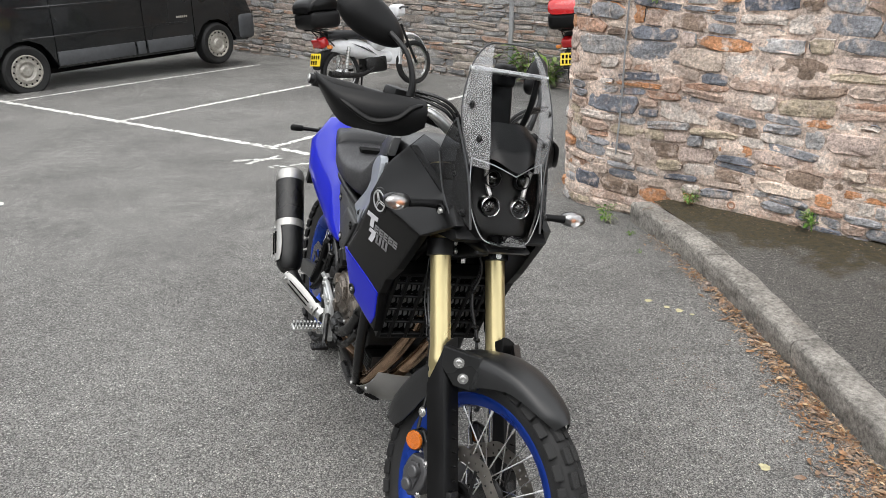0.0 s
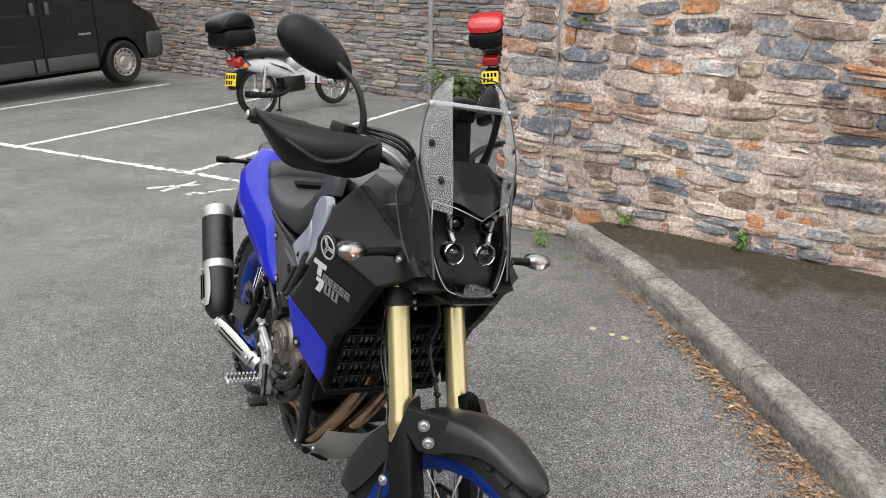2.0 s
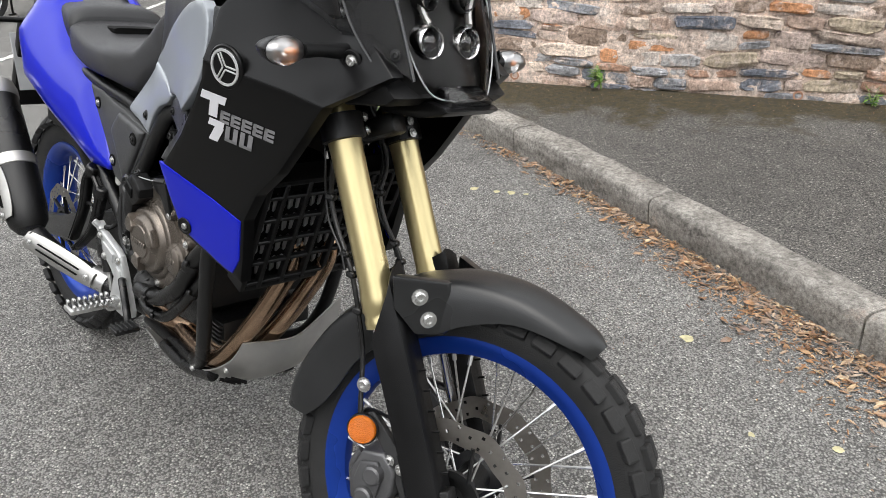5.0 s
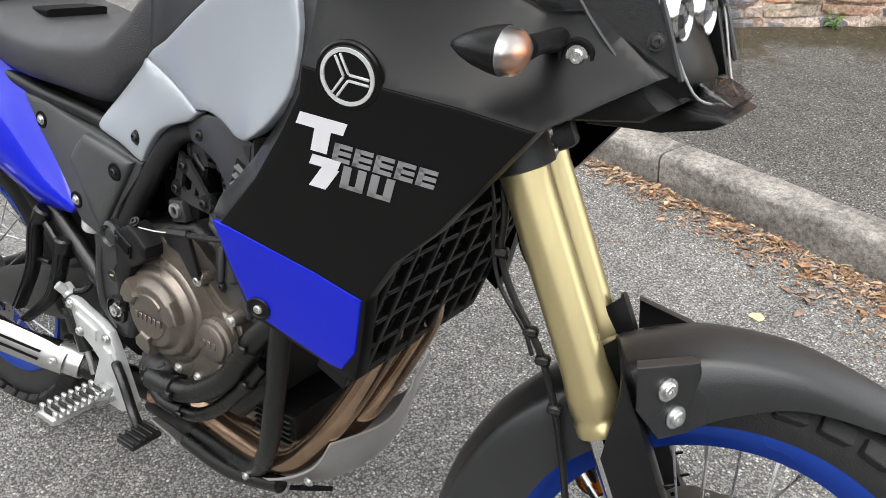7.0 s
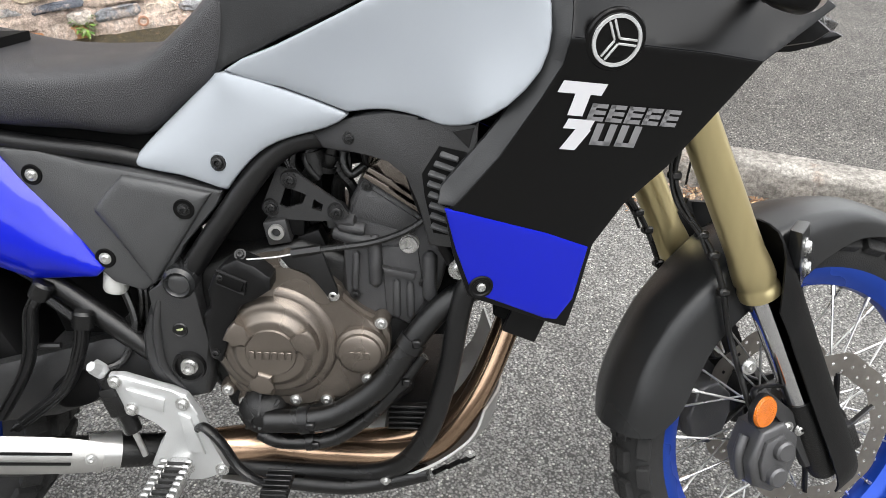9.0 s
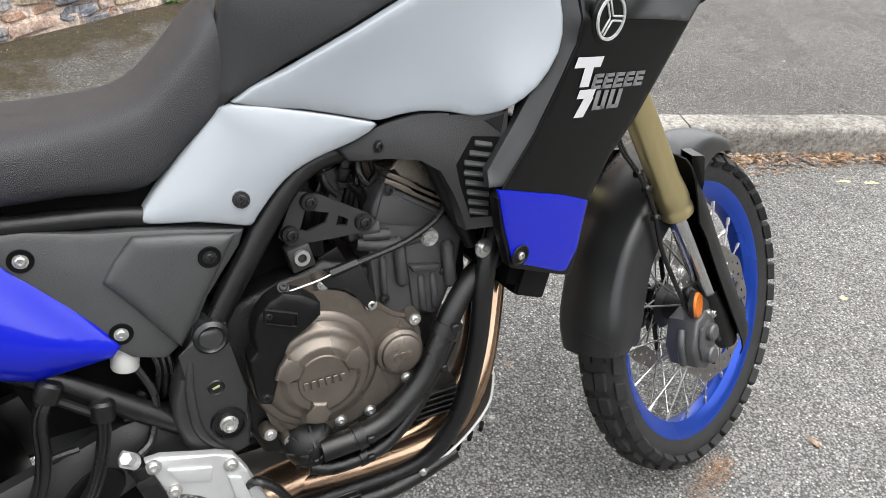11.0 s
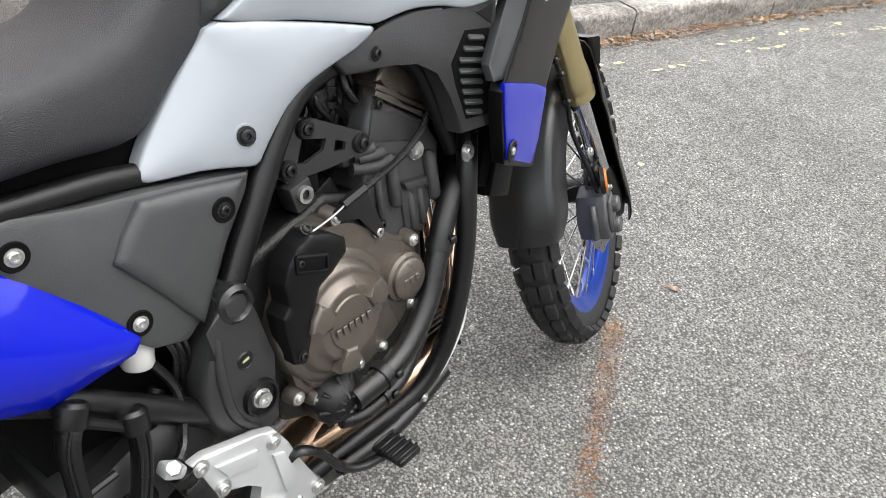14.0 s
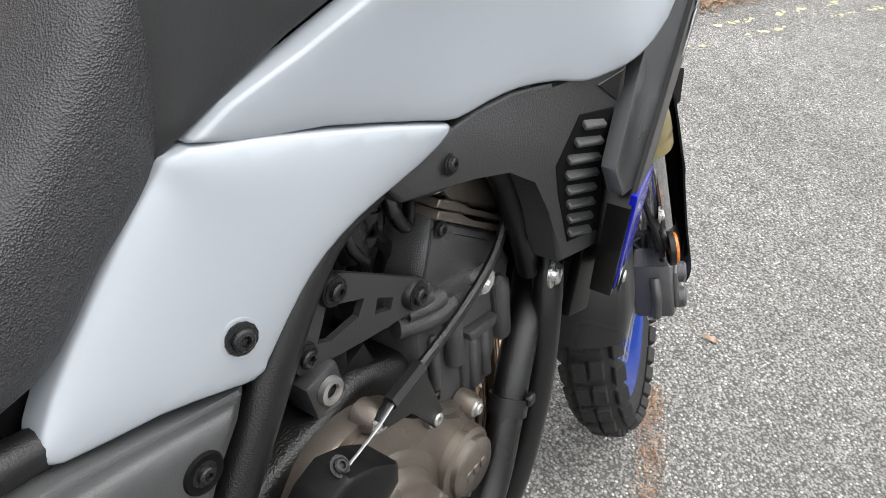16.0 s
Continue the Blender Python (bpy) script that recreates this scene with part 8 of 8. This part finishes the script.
block(bm, (1.3, -0.004, 1.10), (2.6, 0.012, 0.03), None, 0.004)
part("body_crease", bm, VAN_PAINT, van)
for x in (1.72, 1.95):
    bm = bmesh.new()
    block(bm, (x, -0.02, 1.18), (0.06, 0.035, 0.16), None, 0.012, 2)
    part("door_handle", bm, VAN_TRIM, van)
for k in range(6):
    bm = bmesh.new()
    block(bm, (2.42 + k * 0.035, -0.004, 0.80), (0.022, 0.008, 0.03), None, 0.0)
    part("badge_bar", bm, HUBCAP, van)
bm = bmesh.new()
prism(bm, [(1.9, 1.25), (2.95, 1.25), (2.6, 1.72), (1.95, 1.78)], -0.006, 0.0, 0.0)
part("side_window", bm, LENS, van)
for x in (0.0, 3.17):
    c = Vector((x, 0.10, 0.325))
    bm = bmesh.new()
    lathe(bm, [(0.20, 0.075), (0.24, 0.10), (0.29, 0.105), (0.318, 0.08), (0.325, 0.03), (0.325, -0.09), (0.30, -0.12), (0.2, -0.12)], c, (0, -1, 0), 48)
    w = part("wheel", bm, RUBBER, van, "van wheel with a pressed steel rim")
    bm = bmesh.new()
    lathe(bm, [(0.205, 0.07), (0.21, 0.095), (0.195, 0.098), (0.185, 0.075), (0.165, 0.072), (0.155, 0.085), (0.12, 0.088), (0.10, 0.07), (0.085, 0.065), (0.06, 0.09), (0.0, 0.092)], c, (0, -1, 0), 48)
    rim = part("rim", bm, HUBCAP, w, "dirty pressed steel rim")
    for k in range(14):
        a = 2 * math.pi * k / 14
        bm = bmesh.new()
        lathe(bm, [(0, 0.001), (0.013, 0.001), (0.014, -0.003)], c + Vector((0.175 * math.cos(a), -0.0785, 0.175 * math.sin(a))), (0, -1, 0), 10)
        part("rim_hole", bm, DARK, w)


# ---- scooters ----
def scooter(name, place, heading, label, box_red):
    """A small step-through moped with a top box on its rack. x ahead from the rear wheel."""
    root = tagged(new(name), label, "moped", group="parked mopeds")
    root.matrix_world = Matrix.Translation((place[0], place[1], fall(place[1]))) @ Matrix.Rotation(heading, 4, "Z") @ Matrix.Rotation(radians(-6), 4, "X")
    for x, n in ((0.0, "rear_wheel"), (1.20, "front_wheel")):
        c = Vector((x, 0, 0.285))
        bm = bmesh.new()
        lathe(bm, [(0.225, -0.028), (0.262, -0.040), (0.28, -0.028), (0.286, 0), (0.28, 0.028), (0.262, 0.040), (0.225, 0.028)], c, (0, 1, 0), 40)
        w = part(n, bm, RUBBER, root)
        bm = bmesh.new()
        lathe(bm, [(0.232, -0.02), (0.236, 0), (0.232, 0.02), (0.218, 0.018), (0.216, -0.018)], c, (0, 1, 0), 40, True)
        part("rim", bm, STEEL, w)
        bm = bmesh.new()
        lathe(bm, [(0, -0.06), (0.05, -0.05), (0.055, 0), (0.05, 0.05), (0, 0.06)], c, (0, 1, 0), 20)
        for k in range(18):
            a = 2 * math.pi * k / 18
            tube(bm, [c + Vector((0.05 * math.cos(a + 0.3), (0.04 if k % 2 else -0.04), 0.05 * math.sin(a + 0.3))), c + Vector((0.22 * math.cos(a), 0, 0.22 * math.sin(a)))], 0.0025, 5)
        part("spokes", bm, STEEL, w)
    bm = bmesh.new()
    loft(bm, smooth_sections([(-0.20, 0.66, 0.05, 0.58), (0.0, 0.70, 0.085, 0.52), (0.25, 0.68, 0.11, 0.44), (0.45, 0.60, 0.10, 0.40), (0.60, 0.50, 0.085, 0.36), (0.78, 0.48, 0.08, 0.34)]), 20, 2.6)
    part("body_cover", bm, WHITE_PAINT, root, "white plastic body cover")
    bm = bmesh.new()
    shell(bm, [[(0.80, -0.20, 0.32), (0.90, -0.12, 0.30), (0.93, 0, 0.30), (0.90, 0.12, 0.30), (0.80, 0.20, 0.32)],
               [(0.84, -0.20, 0.60), (0.95, -0.11, 0.60), (0.98, 0, 0.60), (0.95, 0.11, 0.60), (0.84, 0.20, 0.60)],
               [(0.84, -0.13, 0.86), (0.92, -0.07, 0.88), (0.94, 0, 0.88), (0.92, 0.07, 0.88), (0.84, 0.13, 0.86)]], 0.01)
    part("leg_shield", bm, WHITE_PAINT, root, "white leg shield")
    for k in range(4):
        for s in (-1, 1):
            bm = bmesh.new()
            tube(bm, [(0.14 + 0.07 * k, s * 0.112, 0.63 - 0.02 * k), (0.22 + 0.07 * k, s * 0.116, 0.60 - 0.03 * k), (0.33 + 0.06 * k, s * 0.108, 0.545 - 0.03 * k)], [0.002, 0.011, 0.003], 8, flat=0.35)
            part("graphic_stripe", bm, GREY_PLASTIC, root)
    bm = bmesh.new()
    shell(bm, [[(1.42, -0.05, 0.42), (1.43, 0, 0.43), (1.42, 0.05, 0.42)], [(1.30, -0.06, 0.60), (1.31, 0, 0.625), (1.30, 0.06, 0.60)], [(1.10, -0.06, 0.66), (1.10, 0, 0.69), (1.10, 0.06, 0.66)], [(0.98, -0.05, 0.60), (0.97, 0, 0.62), (0.98, 0.05, 0.60)]], 0.006)
    part("front_mudguard", bm, WHITE_PAINT, root)
    bm = bmesh.new()
    for s in (-1, 1):
        tube(bm, [(1.20, s * 0.06, 0.285), (0.99, s * 0.06, 0.80)], 0.018, 10)
    part("fork", bm, FRAME_BLACK, root)
    bm = bmesh.new()
    tube(bm, [(0.90, -0.33, 1.0), (0.96, -0.15, 1.01), (0.98, 0, 0.97), (0.96, 0.15, 1.01), (0.90, 0.33, 1.0)], 0.014, 10)
    part("handlebar", bm, FRAME_BLACK, root)
    bm = bmesh.new()
    block(bm, (1.0, 0, 0.97), (0.16, 0.2, 0.16), None, 0.05, 3)
    part("headlamp_nacelle", bm, WHITE_PAINT, root)
    bm = bmesh.new()
    loft(bm, smooth_sections([(-0.18, 0.79, 0.09, 0.70), (0.05, 0.80, 0.115, 0.69), (0.30, 0.77, 0.12, 0.67), (0.48, 0.74, 0.10, 0.64)]), 18, 3)
    part("seat", bm, VINYL_SMOOTH, root, "black moped seat")
    bm = bmesh.new()
    block(bm, (0.52, 0, 0.34), (0.34, 0.20, 0.20), None, 0.04, 3)
    tube(bm, [(0.45, -0.10, 0.30), (0.2, -0.13, 0.24), (-0.25, -0.14, 0.30)], [0.02, 0.03, 0.042], 12)
    tube(bm, [(0.45, 0.09, 0.30), (0.0, 0.09, 0.285)], 0.02, 10)
    part("engine", bm, ENGINE_BLACK, root)
    bm = bmesh.new()
    for s in (-1, 1):
        tube(bm, [(0.02, s * 0.09, 0.29), (0.10, s * 0.10, 0.60)], [0.026, 0.02], 10)
        for k in range(7):
            z = 0.34 + k * 0.035
            lathe(bm, [(0.024, -0.006), (0.032, 0), (0.024, 0.006)], (0.02 + 0.08 * (z - 0.29) / 0.31, s * 0.095, z), (0.25, 0, 1), 12)
    part("shock_absorber", bm, STEEL, root)
    bm = bmesh.new()
    for s in (-1, 1):
        tube(bm, [(0.10, s * 0.08, 0.68), (-0.22, s * 0.09, 0.80), (-0.40, s * 0.09, 0.84)], 0.009, 8)
        tube(bm, [(-0.10, s * 0.08, 0.62), (-0.30, s * 0.09, 0.82)], 0.008, 8)
    for x in (-0.18, -0.28, -0.38):
        tube(bm, [(x, -0.10, 0.825), (x, 0.10, 0.825)], 0.007, 8)
    part("luggage_rack", bm, FRAME_BLACK, root)
    bm = bmesh.new()
    block(bm, (-0.25, 0, 0.945), (0.42, 0.44, 0.21), None, 0.07, 4)
    box = part("top_box_base", bm, PLASTIC, root, "black top box")
    bm = bmesh.new()
    loft(bm, smooth_sections([(-0.475, 1.09, 0.17, 1.02), (-0.42, 1.18, 0.215, 1.02), (-0.24, 1.245, 0.228, 1.02), (-0.09, 1.19, 0.21, 1.02), (-0.025, 1.09, 0.165, 1.02)]), 20, 3.4)
    part("top_box_lid", bm, RED_PLASTIC if box_red else SATIN, box, "glossy red lid" if box_red else "glossy black lid")
    bm = bmesh.new()
    block(bm, (-0.25, 0, 0.675), (0.13, 0.20, 0.12), Matrix.Rotation(radians(-20), 4, "Y"), 0.03, 3)
    part("tail_lamp", bm, RED_PLASTIC, root)
    for s in (-1, 1):
        bm = bmesh.new()
        block(bm, (-0.22, s * 0.15, 0.62), (0.05, 0.07, 0.045), None, 0.015, 2)
        part("rear_indicator", bm, BULB, root)
    bm = bmesh.new()
    prism(bm, [(-0.12, 0.60), (-0.26, 0.56), (-0.36, 0.38), (-0.34, 0.36), (-0.20, 0.52)], -0.07, 0.07, 0.006)
    part("rear_mudguard", bm, PLASTIC, root)
    plate_with_bars(root, Matrix.Translation((-0.345, 0, 0.48)) @ Matrix.Rotation(radians(-90), 4, "Z") @ Matrix.Rotation(radians(-14), 4, "X"))
    bm = bmesh.new()
    tube(bm, [(0.42, 0.10, 0.30), (0.44, 0.20, 0.02)], 0.012, 8)
    block(bm, (0.44, 0.21, 0.012), (0.06, 0.05, 0.02), None, 0.004)
    part("side_stand", bm, FRAME_BLACK, root)
    return root


scooter("moped", (-1.26, 9.80), radians(43), "white step-through moped with a black top box", False)
scooter("moped", (1.72, 10.0), radians(66), "white moped with a red top box, half behind the wall", True)

# ---- white crash helmet resting on the first moped, in front of its seat ----
bm = bmesh.new()
bmesh.ops.create_uvsphere(bm, u_segments=32, v_segments=20, radius=1.0)
for v in bm.verts:
    v.co = Vector((v.co.x * 0.155, v.co.y * 0.125, v.co.z * (0.130 if v.co.z > 0 else 0.110)))
    if v.co.x > 0.06 and -0.07 < v.co.z < 0.03:
        v.co.x -= 0.018
helmet = tagged(finish("helmet", bm, WHITE_PAINT, sharp=25), "white crash helmet resting on the white moped", "helmet")
helmet.matrix_world = Matrix.Translation((-1.26, 9.80, fall(9.80))) @ Matrix.Rotation(radians(43), 4, "Z") @ Matrix.Rotation(radians(-6), 4, "X") @ Matrix.Translation((0.60, -0.05, 0.615))
bm = bmesh.new()
for k in range(3):
    tube(bm, [(-0.13 + 0.05 * k, -0.085, 0.06), (-0.06 + 0.05 * k, -0.118, 0.02 + 0.015 * k), (0.0 + 0.04 * k, -0.116, -0.03)], [0.002, 0.008, 0.002], 8, flat=0.4)
part("helmet_graphic", bm, GREY_PLASTIC, helmet)
